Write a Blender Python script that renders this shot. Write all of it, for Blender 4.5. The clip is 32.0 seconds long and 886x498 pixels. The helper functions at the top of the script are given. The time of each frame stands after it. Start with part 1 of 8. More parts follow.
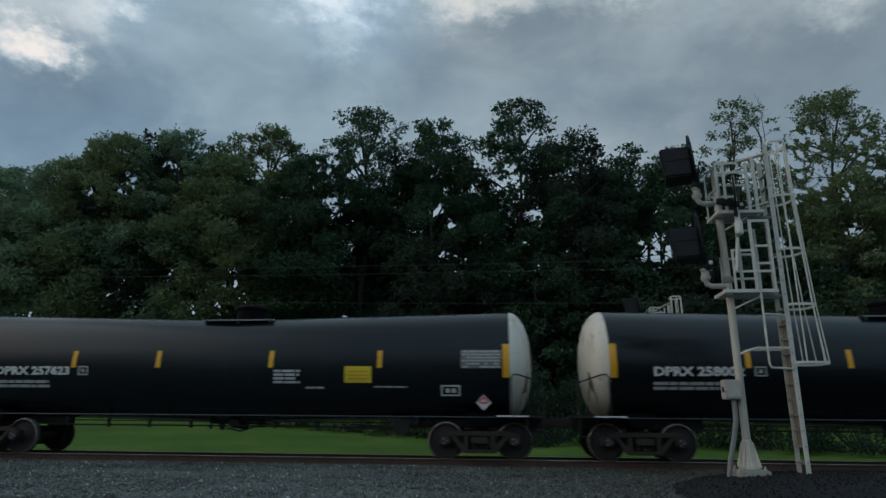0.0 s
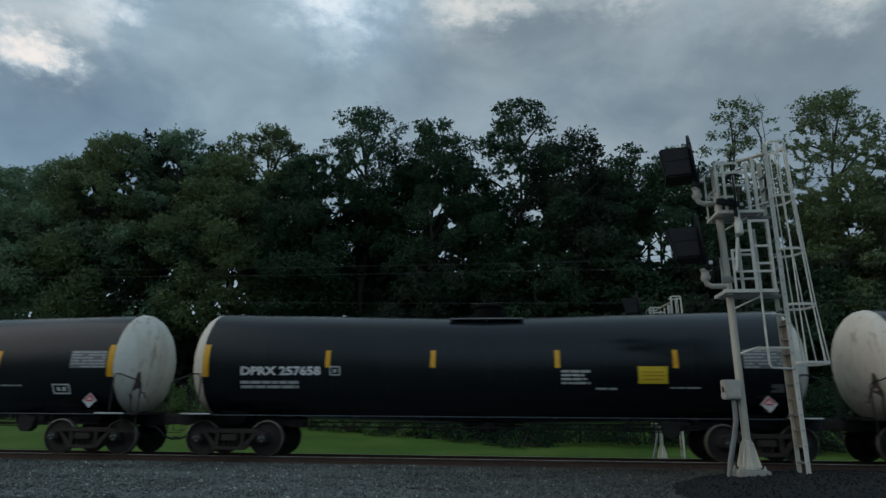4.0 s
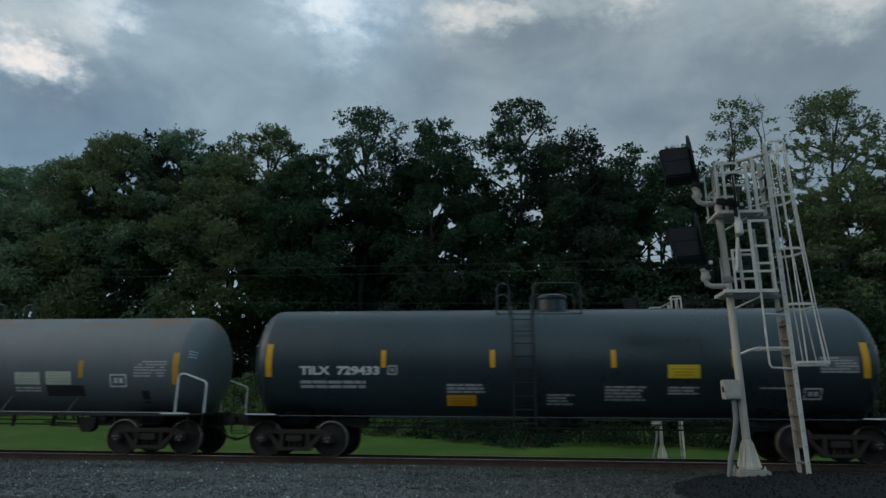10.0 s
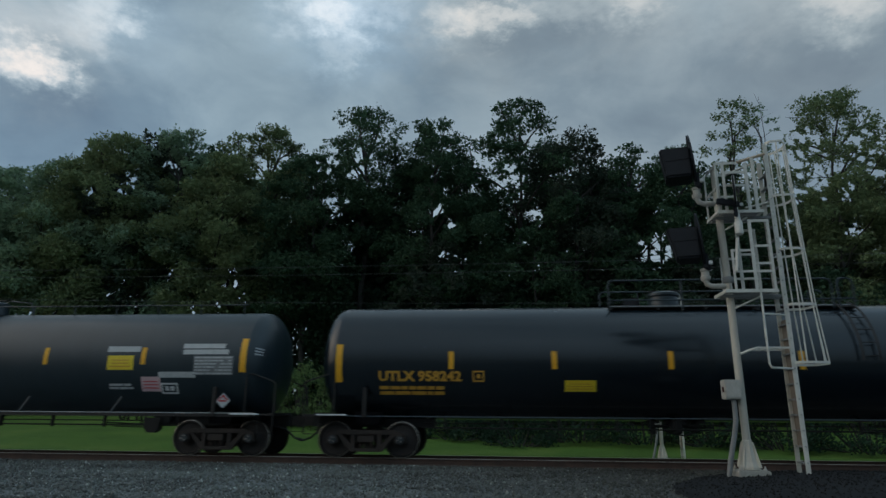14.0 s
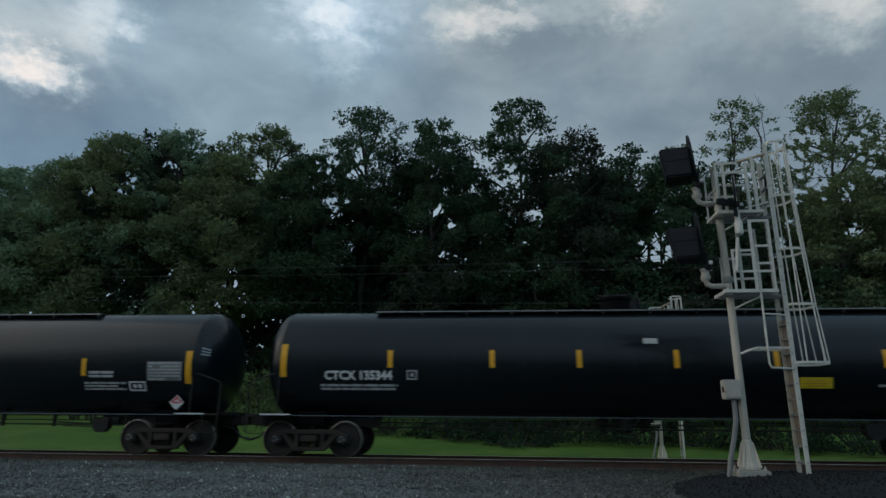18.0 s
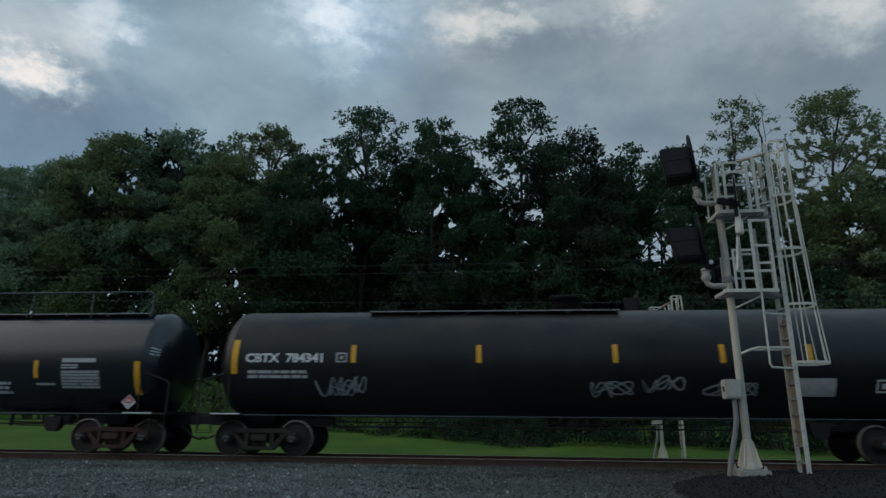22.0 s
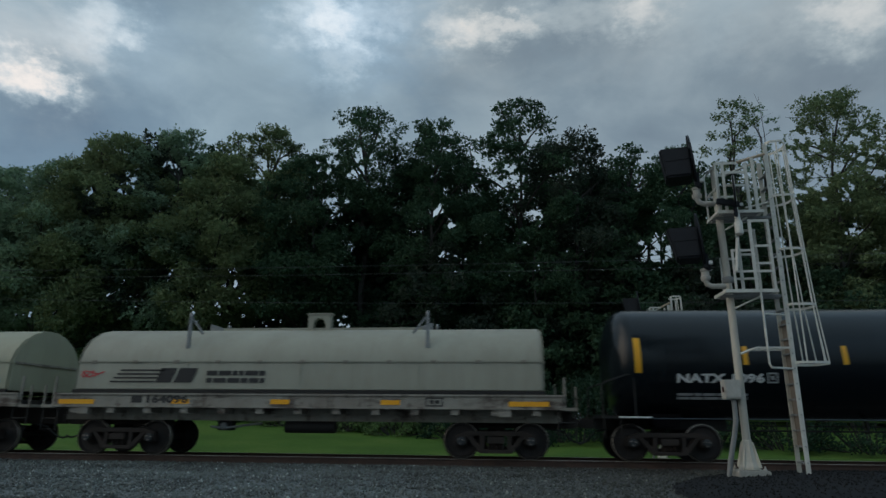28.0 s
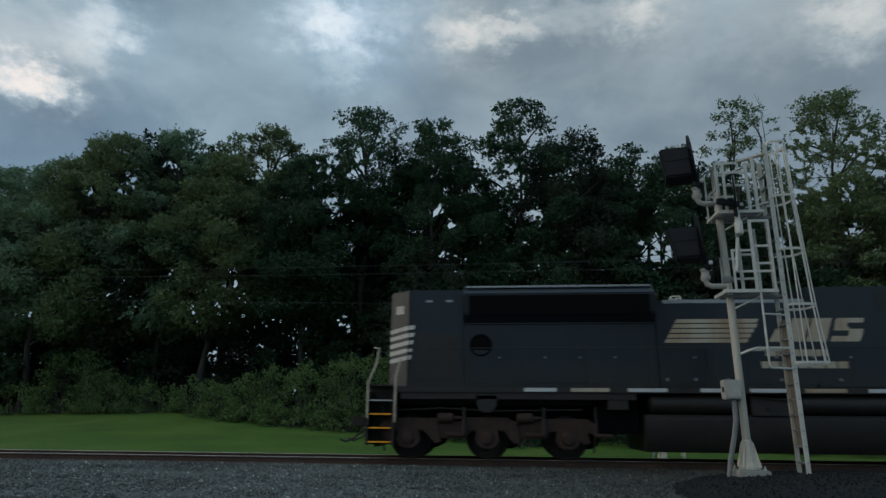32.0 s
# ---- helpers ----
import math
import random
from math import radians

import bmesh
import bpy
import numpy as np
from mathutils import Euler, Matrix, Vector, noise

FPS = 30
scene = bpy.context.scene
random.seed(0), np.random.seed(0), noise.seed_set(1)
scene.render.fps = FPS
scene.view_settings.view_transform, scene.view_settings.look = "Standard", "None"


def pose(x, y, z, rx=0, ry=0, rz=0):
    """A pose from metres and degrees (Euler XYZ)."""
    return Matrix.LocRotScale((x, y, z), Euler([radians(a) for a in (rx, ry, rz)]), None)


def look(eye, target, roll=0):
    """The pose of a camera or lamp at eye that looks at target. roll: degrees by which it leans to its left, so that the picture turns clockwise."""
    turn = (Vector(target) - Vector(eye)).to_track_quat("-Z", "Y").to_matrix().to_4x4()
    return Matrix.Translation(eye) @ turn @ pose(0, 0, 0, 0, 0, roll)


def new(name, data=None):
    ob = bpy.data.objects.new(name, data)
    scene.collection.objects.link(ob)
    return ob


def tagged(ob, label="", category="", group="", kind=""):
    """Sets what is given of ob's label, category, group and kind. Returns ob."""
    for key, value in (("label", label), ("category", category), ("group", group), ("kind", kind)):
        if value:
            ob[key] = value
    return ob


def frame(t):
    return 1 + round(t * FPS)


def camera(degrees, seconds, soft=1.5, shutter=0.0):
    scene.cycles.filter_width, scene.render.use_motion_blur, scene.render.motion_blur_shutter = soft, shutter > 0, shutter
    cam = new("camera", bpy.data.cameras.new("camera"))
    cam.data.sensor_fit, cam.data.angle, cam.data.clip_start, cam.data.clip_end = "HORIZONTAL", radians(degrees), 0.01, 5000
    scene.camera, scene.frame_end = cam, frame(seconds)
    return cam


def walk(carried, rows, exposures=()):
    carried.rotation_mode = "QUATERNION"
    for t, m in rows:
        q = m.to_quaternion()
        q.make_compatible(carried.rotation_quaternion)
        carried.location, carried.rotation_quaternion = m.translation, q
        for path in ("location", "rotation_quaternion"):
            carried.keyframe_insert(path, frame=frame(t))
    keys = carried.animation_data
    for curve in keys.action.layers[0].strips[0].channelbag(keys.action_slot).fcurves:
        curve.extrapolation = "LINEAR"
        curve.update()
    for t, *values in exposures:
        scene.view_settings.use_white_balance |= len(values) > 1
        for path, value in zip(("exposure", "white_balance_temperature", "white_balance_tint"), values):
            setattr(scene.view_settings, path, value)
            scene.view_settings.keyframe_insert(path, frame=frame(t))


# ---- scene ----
# one plan: x runs along the track, y away from the camera, z = 0 at the rail heads
EYE = Vector((0.0, 0.0, 0.944))
PITCH, LEAN, TURN = 15.316, 0.484, 5.446
TRACK_Y = 17.631        # centre of the track
RAIL_Y = 0.7525         # rail centres from the track's centre
SPEED = 15.0            # metres a second
CLIP = 32.0


def aim(turn=0.0, tilt=0.0):
    a, e = radians(TURN + turn), radians(PITCH + tilt)
    way = Vector((-math.sin(a) * math.cos(e), math.cos(a) * math.cos(e), math.sin(e)))
    return look(EYE, EYE + way, LEAN)


cam = camera(71.0, CLIP, soft=1.5, shutter=0.16)
walk(cam, [(0.0, aim()), (20.0, aim()), (20.5, aim(0.19, -0.22)), (21.0, aim(0.285, -0.31)), (21.5, aim(0.19, -0.22)),
           (22.0, aim(0.04, -0.03)), (22.3, aim()), (CLIP, aim())])

# ---- daylight: a dull evening under broken cloud ----
world = bpy.data.worlds.new("world")
scene.world = world
world.use_nodes = True
wn, wl = world.node_tree.nodes, world.node_tree.links
wn.clear()
sky = wn.new("ShaderNodeTexSky")
sky.sky_type, sky.sun_disc = "NISHITA", False
sky.sun_elevation, sky.sun_rotation = radians(27), radians(259)
sky.air_density, sky.dust_density, sky.ozone_density = 1.0, 3.0, 2.0
wcoord = wn.new("ShaderNodeTexCoord")
wnoise = wn.new("ShaderNodeTexNoise")
wnoise.inputs["Scale"].default_value, wnoise.inputs["Detail"].default_value = 2.6, 6.0
wramp = wn.new("ShaderNodeValToRGB")
wramp.color_ramp.elements[0].position, wramp.color_ramp.elements[0].color = 0.32, (1.42, 2.0, 2.4, 1)
wramp.color_ramp.elements[1].position, wramp.color_ramp.elements[1].color = 0.72, (2.75, 3.5, 3.95, 1)
wmix = wn.new("ShaderNodeMixRGB")
wmix.inputs[0].default_value = 0.8
wback = wn.new("ShaderNodeBackground")
wback.inputs["Strength"].default_value = 0.104
wout = wn.new("ShaderNodeOutputWorld")
wl.new(wcoord.outputs["Generated"], wnoise.inputs["Vector"])
wl.new(wnoise.outputs["Fac"], wramp.inputs["Fac"])
wl.new(sky.outputs[0], wmix.inputs[1])
wl.new(wramp.outputs[0], wmix.inputs[2])
# an overcast sky is about three times as bright overhead as at its rim
wsplit = wn.new("ShaderNodeSeparateXYZ")
wrise = wn.new("ShaderNodeMapRange")
for key, value in (("From Min", 0.06), ("From Max", 0.55), ("To Min", 0.5), ("To Max", 1.42)):
    wrise.inputs[key].default_value = value
wdim = wn.new("ShaderNodeMixRGB")
wdim.blend_type = "MULTIPLY"
wdim.inputs[0].default_value = 1.0
wl.new(wcoord.outputs["Generated"], wsplit.inputs[0])
wl.new(wsplit.outputs[2], wrise.inputs["Value"])
wl.new(wmix.outputs[0], wdim.inputs[1])
wl.new(wrise.outputs[0], wdim.inputs[2])
# warm towards the sunset on one side, cold blue on the other
wside = wn.new("ShaderNodeMapRange")
for key, value in (("From Min", -0.8), ("From Max", 0.8), ("To Min", 0.0), ("To Max", 1.0)):
    wside.inputs[key].default_value = value
wtint = wn.new("ShaderNodeMixRGB")
wtint.inputs[1].default_value, wtint.inputs[2].default_value = (0.98, 0.94, 0.88, 1), (1.3, 1.42, 1.5, 1)
wcast = wn.new("ShaderNodeMixRGB")
wcast.blend_type = "MULTIPLY"
wcast.inputs[0].default_value = 1.0
wl.new(wsplit.outputs[0], wside.inputs["Value"])
wl.new(wside.outputs[0], wtint.inputs[0])
wl.new(wdim.outputs[0], wcast.inputs[1])
wl.new(wtint.outputs[0], wcast.inputs[2])
wl.new(wcast.outputs[0], wback.inputs["Color"])
wl.new(wback.outputs[0], wout.inputs["Surface"])

sun_data = bpy.data.lights.new("sun", "SUN")
sun_data.energy, sun_data.angle, sun_data.color = 0.5, radians(75), (1.0, 0.94, 0.88)
sun = new("sun", sun_data)
sun.matrix_world = look((-68, -13, 36), (0, 0, 0))
scene.view_settings.exposure = 0.0


# ---- materials ----
def shader(name, colour, rough=0.6, metal=0.0, spec=0.5):
    m = bpy.data.materials.new(name)
    m.use_nodes = True
    b = m.node_tree.nodes["Principled BSDF"]
    b.inputs["Base Color"].default_value = (*colour, 1)
    b.inputs["Roughness"].default_value = rough
    b.inputs["Metallic"].default_value = metal
    b.inputs["Specular IOR Level"].default_value = spec
    return m, m.node_tree.nodes, m.node_tree.links, b


def noise_node(n, l, scale, detail=5.0, rough=0.6, stretch=None, coord="Object"):
    tc = n.new("ShaderNodeTexCoord")
    nz = n.new("ShaderNodeTexNoise")
    nz.inputs["Scale"].default_value, nz.inputs["Detail"].default_value, nz.inputs["Roughness"].default_value = scale, detail, rough
    if stretch:
        mp = n.new("ShaderNodeMapping")
        mp.inputs["Scale"].default_value = stretch
        l.new(tc.outputs[coord], mp.inputs["Vector"])
        l.new(mp.outputs[0], nz.inputs["Vector"])
    else:
        l.new(tc.outputs[coord], nz.inputs["Vector"])
    return nz


def ramp_node(n, l, source, stops):
    r = n.new("ShaderNodeValToRGB")
    while len(r.color_ramp.elements) < len(stops):
        r.color_ramp.elements.new(0.5)
    for e, (at, c) in zip(r.color_ramp.elements, stops):
        e.position, e.color = at, (*c, 1) if len(c) == 3 else c
    l.new(source, r.inputs["Fac"])
    return r


def mix_node(n, l, fac, a, b):
    m = n.new("ShaderNodeMixRGB")
    for s, v in zip(m.inputs, (fac, a, b)):
        if isinstance(v, (int, float)):
            s.default_value = v
        elif isinstance(v, tuple):
            s.default_value = (*v, 1)
        else:
            l.new(v, s)
    return m


def bump_node(n, l, b, height, strength=0.3, distance=0.01):
    k = n.new("ShaderNodeBump")
    k.inputs["Strength"].default_value, k.inputs["Distance"].default_value = strength, distance
    l.new(height, k.inputs["Height"])
    l.new(k.outputs[0], b.inputs["Normal"])


def surface(name, dark, light, scale=3.0, rough=0.6, metal=0.0, fine=40.0, bump=0.2, stretch=None, spec=0.5, coord="Object"):
    """A colour between two tones at two scales, with fine relief."""
    m, n, l, b = shader(name, dark, rough, metal, spec)
    big = noise_node(n, l, scale, 6, 0.65, stretch, coord)
    small = noise_node(n, l, fine, 4, 0.7, None, coord)
    r = ramp_node(n, l, big.outputs["Fac"], [(0.3, dark), (0.7, light)])
    mean = tuple((p + q) / 2 for p, q in zip(dark, light))
    mx = mix_node(n, l, 0.3, r.outputs[0], ramp_node(n, l, small.outputs["Fac"], [(0.3, tuple(v * 0.6 for v in mean)), (0.7, tuple(min(1, v * 1.35) for v in mean))]).outputs[0])
    l.new(mx.outputs[0], b.inputs["Base Color"])
    rr = n.new("ShaderNodeMapRange")
    rr.inputs["To Min"].default_value, rr.inputs["To Max"].default_value = max(0.05, rough - 0.12), min(1, rough + 0.14)
    l.new(big.outputs["Fac"], rr.inputs["Value"])
    l.new(rr.outputs[0], b.inputs["Roughness"])
    if bump:
        bump_node(n, l, b, small.outputs["Fac"], bump, 0.01)
    return m


def tank_paint(name, colour, dust, rough=0.42, rust=None, rust_at=0.62, rust_z=2.9, soil=0.35, drips=None, splash_shade=None, spec=0.5, coat=0.0, rust_soft=1.0):
    """Weathered tank paint: vertical runs of road dirt, a dusty crown, and rust from the top down where given."""
    m, n, l, b = shader(name, colour, rough, 0.0, spec)
    b.inputs["Coat Weight"].default_value, b.inputs["Coat Roughness"].default_value = coat, 0.12
    runs = noise_node(n, l, 1.0, 6, 0.7, (1.6, 1.6, 0.22))
    cloud = noise_node(n, l, 0.7, 5, 0.6)
    grit = noise_node(n, l, 55.0, 3, 0.7)
    f1 = ramp_node(n, l, runs.outputs["Fac"], [(0.42, (0, 0, 0)), (0.78, (soil, soil, soil))])
    c1 = mix_node(n, l, f1.outputs[0], colour, dust)
    f2 = ramp_node(n, l, cloud.outputs["Fac"], [(0.4, (0, 0, 0)), (0.75, (soil * 0.6,) * 3)])
    c2 = mix_node(n, l, f2.outputs[0], c1.outputs[0], dust)
    last = c2
    if rust:
        tc = n.new("ShaderNodeTexCoord")
        sp = n.new("ShaderNodeSeparateXYZ")
        l.new(tc.outputs["Object"], sp.inputs[0])
        up = n.new("ShaderNodeMapRange")
        up.inputs["From Min"].default_value, up.inputs["From Max"].default_value = rust_z, rust_z + 0.22 * rust_soft
        l.new(sp.outputs[2], up.inputs["Value"])
        patch = noise_node(n, l, 0.95, 9, 0.68, (0.7, 1, 1.7))
        pr = ramp_node(n, l, patch.outputs["Fac"], [(rust_at - 0.015 * rust_soft, (0, 0, 0)), (rust_at + 0.03 * rust_soft, (0.9,) * 3)])
        mul = n.new("ShaderNodeMath")
        mul.operation = "MULTIPLY"
        l.new(up.outputs[0], mul.inputs[0])
        l.new(pr.outputs[0], mul.inputs[1])
        last = mix_node(n, l, mul.outputs[0], c2.outputs[0], rust)
    # tints the foot: mud on some paints, painted underside shade on the tanks
    if splash_shade:
        low, high, mud_shade = splash_shade
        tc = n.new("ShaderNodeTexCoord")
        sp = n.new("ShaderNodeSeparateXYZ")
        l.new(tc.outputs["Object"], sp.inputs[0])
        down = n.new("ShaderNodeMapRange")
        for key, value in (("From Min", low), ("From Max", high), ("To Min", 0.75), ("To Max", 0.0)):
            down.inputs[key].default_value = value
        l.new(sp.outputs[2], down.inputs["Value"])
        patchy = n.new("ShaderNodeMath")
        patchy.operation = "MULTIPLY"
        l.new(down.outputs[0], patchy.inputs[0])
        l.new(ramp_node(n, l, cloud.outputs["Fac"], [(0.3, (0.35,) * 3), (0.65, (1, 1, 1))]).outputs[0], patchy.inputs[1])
        last = mix_node(n, l, patchy.outputs[0], last.outputs[0], mud_shade)
    if drips:
        run = noise_node(n, l, 1.0, 7, 0.75, (5.5, 3.0, 0.9))
        spot = noise_node(n, l, 2.6, 6, 0.7)
        for source, at, most in ((run, 0.56, 0.7), (spot, 0.59, 0.85)):
            last = mix_node(n, l, ramp_node(n, l, source.outputs["Fac"], [(at, (0, 0, 0)), (at + 0.09, (most,) * 3)]).outputs[0], last.outputs[0], drips)
    c3 = mix_node(n, l, 0.12, last.outputs[0], grit.outputs["Color"])
    c3.blend_type = "OVERLAY"
    l.new(c3.outputs[0], b.inputs["Base Color"])
    rr = n.new("ShaderNodeMapRange")
    rr.inputs["To Min"].default_value, rr.inputs["To Max"].default_value = rough - 0.08, rough + 0.14
    l.new(cloud.outputs["Fac"], rr.inputs["Value"])
    l.new(rr.outputs[0], b.inputs["Roughness"])
    bump_node(n, l, b, grit.outputs["Fac"], 0.06, 0.004)
    return m


M = {}
M["tank_black"] = tank_paint("tank_black", (0.0042, 0.0076, 0.0105), (0.018, 0.026, 0.031), 0.2, soil=0.24, spec=0.36)
M["tank_blue"] = tank_paint("tank_blue", (0.019, 0.036, 0.043), (0.052, 0.078, 0.086), 0.27, spec=0.6)
M["tank_gloss"] = tank_paint("tank_gloss", (0.0042, 0.0095, 0.0145), (0.016, 0.028, 0.035), 0.2, soil=0.25, spec=0.55, coat=0.15)
M["tank_brown"] = tank_paint("tank_brown", (0.009, 0.0115, 0.014), (0.034, 0.036, 0.037), 0.34, (0.048, 0.038, 0.031), 0.47, 2.75, spec=0.34, rust_soft=4.0)
M["tank_slate"] = tank_paint("tank_slate", (0.015, 0.027, 0.034), (0.042, 0.06, 0.07), 0.3)
# grey and rusty tanks: the near-black foot is underside shade in the paint
M["tank_grey"] = tank_paint("tank_grey", (0.115, 0.142, 0.15), (0.2, 0.205, 0.2), 0.42, (0.2, 0.115, 0.06), 0.55, 3.3, spec=0.6, splash_shade=(0.9, 1.9, (0.02, 0.019, 0.018)))
M["tank_rusty"] = tank_paint("tank_rusty", (0.07, 0.085, 0.082), (0.16, 0.155, 0.13), 0.42, (0.075, 0.03, 0.022), 0.485, 2.72, soil=0.5, splash_shade=(0.9, 1.8, (0.012, 0.013, 0.014)))
M["head_white"] = tank_paint("head_white", (0.74, 0.7, 0.62), (0.36, 0.29, 0.21), 0.55, soil=0.5, drips=(0.26, 0.18, 0.13), splash_shade=(1.0, 2.1, (0.14, 0.12, 0.095)))
# same painted shade at the foot as on the rusty tank
M["head_teal"] = tank_paint("head_teal", (0.06, 0.09, 0.088), (0.13, 0.15, 0.135), 0.4, soil=0.5, splash_shade=(0.9, 1.8, (0.012, 0.013, 0.014)))
M["patch"] = surface("patch", (0.042, 0.062, 0.082), (0.065, 0.088, 0.11), 1.5, 0.45)
M["patch_light"] = surface("patch_light", (0.10, 0.11, 0.115), (0.15, 0.155, 0.16), 1.5, 0.45)
M["stencil"] = surface("stencil", (0.6, 0.62, 0.62), (0.8, 0.81, 0.8), 6, 0.6)
M["stencil_dim"] = surface("stencil_dim", (0.36, 0.38, 0.38), (0.54, 0.555, 0.555), 6, 0.6)
M["panel_grey"] = surface("panel_grey", (0.12, 0.13, 0.135), (0.2, 0.21, 0.215), 5, 0.5)
M["decal_white"] = surface("decal_white", (0.5, 0.53, 0.54), (0.7, 0.72, 0.72), 4, 0.5)
M["decal_cream"] = surface("decal_cream", (0.5, 0.52, 0.4), (0.62, 0.63, 0.5), 4, 0.5)
M["decal_pink"] = surface("decal_pink", (0.55, 0.36, 0.38), (0.7, 0.5, 0.5), 4, 0.5)
M["yellow"] = surface("yellow", (0.74, 0.34, 0.012), (0.9, 0.46, 0.02), 4, 0.4)
M["yellow_panel"] = surface("yellow_panel", (0.7, 0.5, 0.02), (0.82, 0.62, 0.04), 4, 0.5)
M["orange"] = surface("orange", (1.0, 0.38, 0.012), (1.0, 0.46, 0.02), 4, 0.35)
M["yellow_paint"] = surface("yellow_paint", (0.5, 0.25, 0.03), (0.66, 0.36, 0.04), 5, 0.5)
M["red"] = surface("red", (0.5, 0.04, 0.05), (0.62, 0.07, 0.08), 4, 0.5)
M["black_mark"] = surface("black_mark", (0.012, 0.012, 0.013), (0.03, 0.03, 0.03), 4, 0.6)
M["stain_brown"] = surface("stain_brown", (0.045, 0.032, 0.022), (0.12, 0.085, 0.06), 5, 0.7)
M["spray_blue"] = surface("spray_blue", (0.14, 0.3, 0.38), (0.24, 0.42, 0.48), 8, 0.6)
M["spray_violet"] = surface("spray_violet", (0.17, 0.17, 0.33), (0.3, 0.3, 0.45), 8, 0.6)
M["spray_white"] = surface("spray_white", (0.2, 0.245, 0.26), (0.36, 0.4, 0.41), 8, 0.6)
M["steel_dark"] = surface("steel_dark", (0.007, 0.007, 0.007), (0.022, 0.02, 0.018), 5, 0.65, 0.1)
M["truck_brown"] = surface("truck_brown", (0.014, 0.0105, 0.009), (0.042, 0.029, 0.022), 7, 0.75, 0.0, 60)
M["truck_rust"] = surface("truck_rust", (0.034, 0.015, 0.0125), (0.08, 0.037, 0.029), 7, 0.8, 0.0, 60)
M["wheel"] = surface("wheel", (0.013, 0.011, 0.0105), (0.034, 0.027, 0.024), 9, 0.6, 0.3, 70)
M["tread"] = surface("tread", (0.3, 0.26, 0.22), (0.46, 0.41, 0.35), 8, 0.38, 0.7, 60, 0.05)
M["bearing_cap"] = surface("bearing_cap", (0.022, 0.026, 0.029), (0.06, 0.067, 0.072), 12, 0.5, 0.3, 70)
M["walkway_grey"] = surface("walkway_grey", (0.16, 0.17, 0.175), (0.3, 0.315, 0.32), 6, 0.5, 0.3)
M["rail_side"] = surface("rail_side", (0.04, 0.024, 0.018), (0.095, 0.056, 0.041), 3, 0.8, 0.0, 60)
M["rail_head"] = surface("rail_head", (0.42, 0.4, 0.35), (0.6, 0.57, 0.5), 4, 0.42, 0.15, 60, 0.05)
M["galvanised"] = surface("galvanised", (0.5, 0.5, 0.45), (0.74, 0.735, 0.68), 6, 0.58, 0.05, 80, 0.1)
M["aged_zinc"] = surface("aged_zinc", (0.42, 0.39, 0.33), (0.6, 0.57, 0.49), 5, 0.6, 0.05, 50, 0.15, (1, 1, 0.3))
M["cast_pipe"] = surface("cast_pipe", (0.38, 0.37, 0.33), (0.5, 0.49, 0.45), 6, 0.6, 0.1)
M["tan_bar"] = surface("tan_bar", (0.36, 0.26, 0.17), (0.5, 0.38, 0.26), 5, 0.7)
M["guard_brown"] = surface("guard_brown", (0.13, 0.105, 0.08), (0.25, 0.21, 0.165), 4, 0.75, 0, 40, 0.15, (1, 1, 0.3))
M["conduit"] = surface("conduit", (0.16, 0.17, 0.17), (0.26, 0.27, 0.27), 6, 0.6)
M["signal_black"] = surface("signal_black", (0.0075, 0.0095, 0.0135), (0.017, 0.02, 0.026), 3, 0.6, spec=0.25)
M["concrete"] = surface("concrete", (0.3, 0.29, 0.26), (0.42, 0.41, 0.37), 8, 0.85, 0, 50, 0.5)
M["glass_dark"] = surface("glass_dark", (0.012, 0.014, 0.017), (0.02, 0.022, 0.025), 1, 0.08, bump=0)
M["wood_tie"] = surface("wood_tie", (0.03, 0.024, 0.02), (0.075, 0.06, 0.048), 3, 0.9, 0, 30, 0.5)
M["wire"] = surface("wire", (0.05, 0.055, 0.06), (0.09, 0.095, 0.1), 3, 0.7)
M["cover_cream"] = tank_paint("cover_cream", (0.34, 0.345, 0.245), (0.22, 0.2, 0.15), 0.5, soil=0.5)
M["cover_grey"] = tank_paint("cover_grey", (0.33, 0.325, 0.26), (0.2, 0.18, 0.135), 0.5, soil=0.5)
M["cover_worn"] = tank_paint("cover_worn", (0.38, 0.45, 0.41), (0.2, 0.18, 0.14), 0.55, soil=0.6, drips=(0.10, 0.055, 0.036))
M["frame_grey"] = tank_paint("frame_grey", (0.32, 0.305, 0.26), (0.15, 0.11, 0.085), 0.6, (0.05, 0.028, 0.02), 0.56, 0.2, soil=0.7, rust_soft=2.0, drips=(0.09, 0.06, 0.045))
M["loco_black"] = tank_paint("loco_black", (0.0085, 0.0155, 0.023), (0.03, 0.041, 0.05), 0.3, splash_shade=(1.7, 2.5, (0.034, 0.03, 0.025)))
# dust colour, lightened to hold the left sky's light on the angled corner
M["loco_dust"] = tank_paint("loco_dust", (0.07, 0.066, 0.06), (0.16, 0.14, 0.118), 0.6, soil=0.6)
# near black; on saddles and gap fillers it puts shade into the colour
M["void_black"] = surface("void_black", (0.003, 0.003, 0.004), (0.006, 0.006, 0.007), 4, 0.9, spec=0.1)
M["loco_frame"] = surface("loco_frame", (0.011, 0.0105, 0.01), (0.036, 0.031, 0.026), 4, 0.6)
M["yellow_dull"] = surface("yellow_dull", (0.24, 0.16, 0.04), (0.38, 0.26, 0.08), 6, 0.6)
M["loco_truck"] = surface("loco_truck", (0.016, 0.0095, 0.0078), (0.066, 0.034, 0.024), 6, 0.8, 0, 40)
M["loco_white"] = tank_paint("loco_white", (0.6, 0.6, 0.55), (0.32, 0.25, 0.18), 0.5, soil=0.7)
M["loco_logo"] = tank_paint("loco_logo", (0.55, 0.53, 0.42), (0.35, 0.19, 0.09), 0.5, soil=1.0)
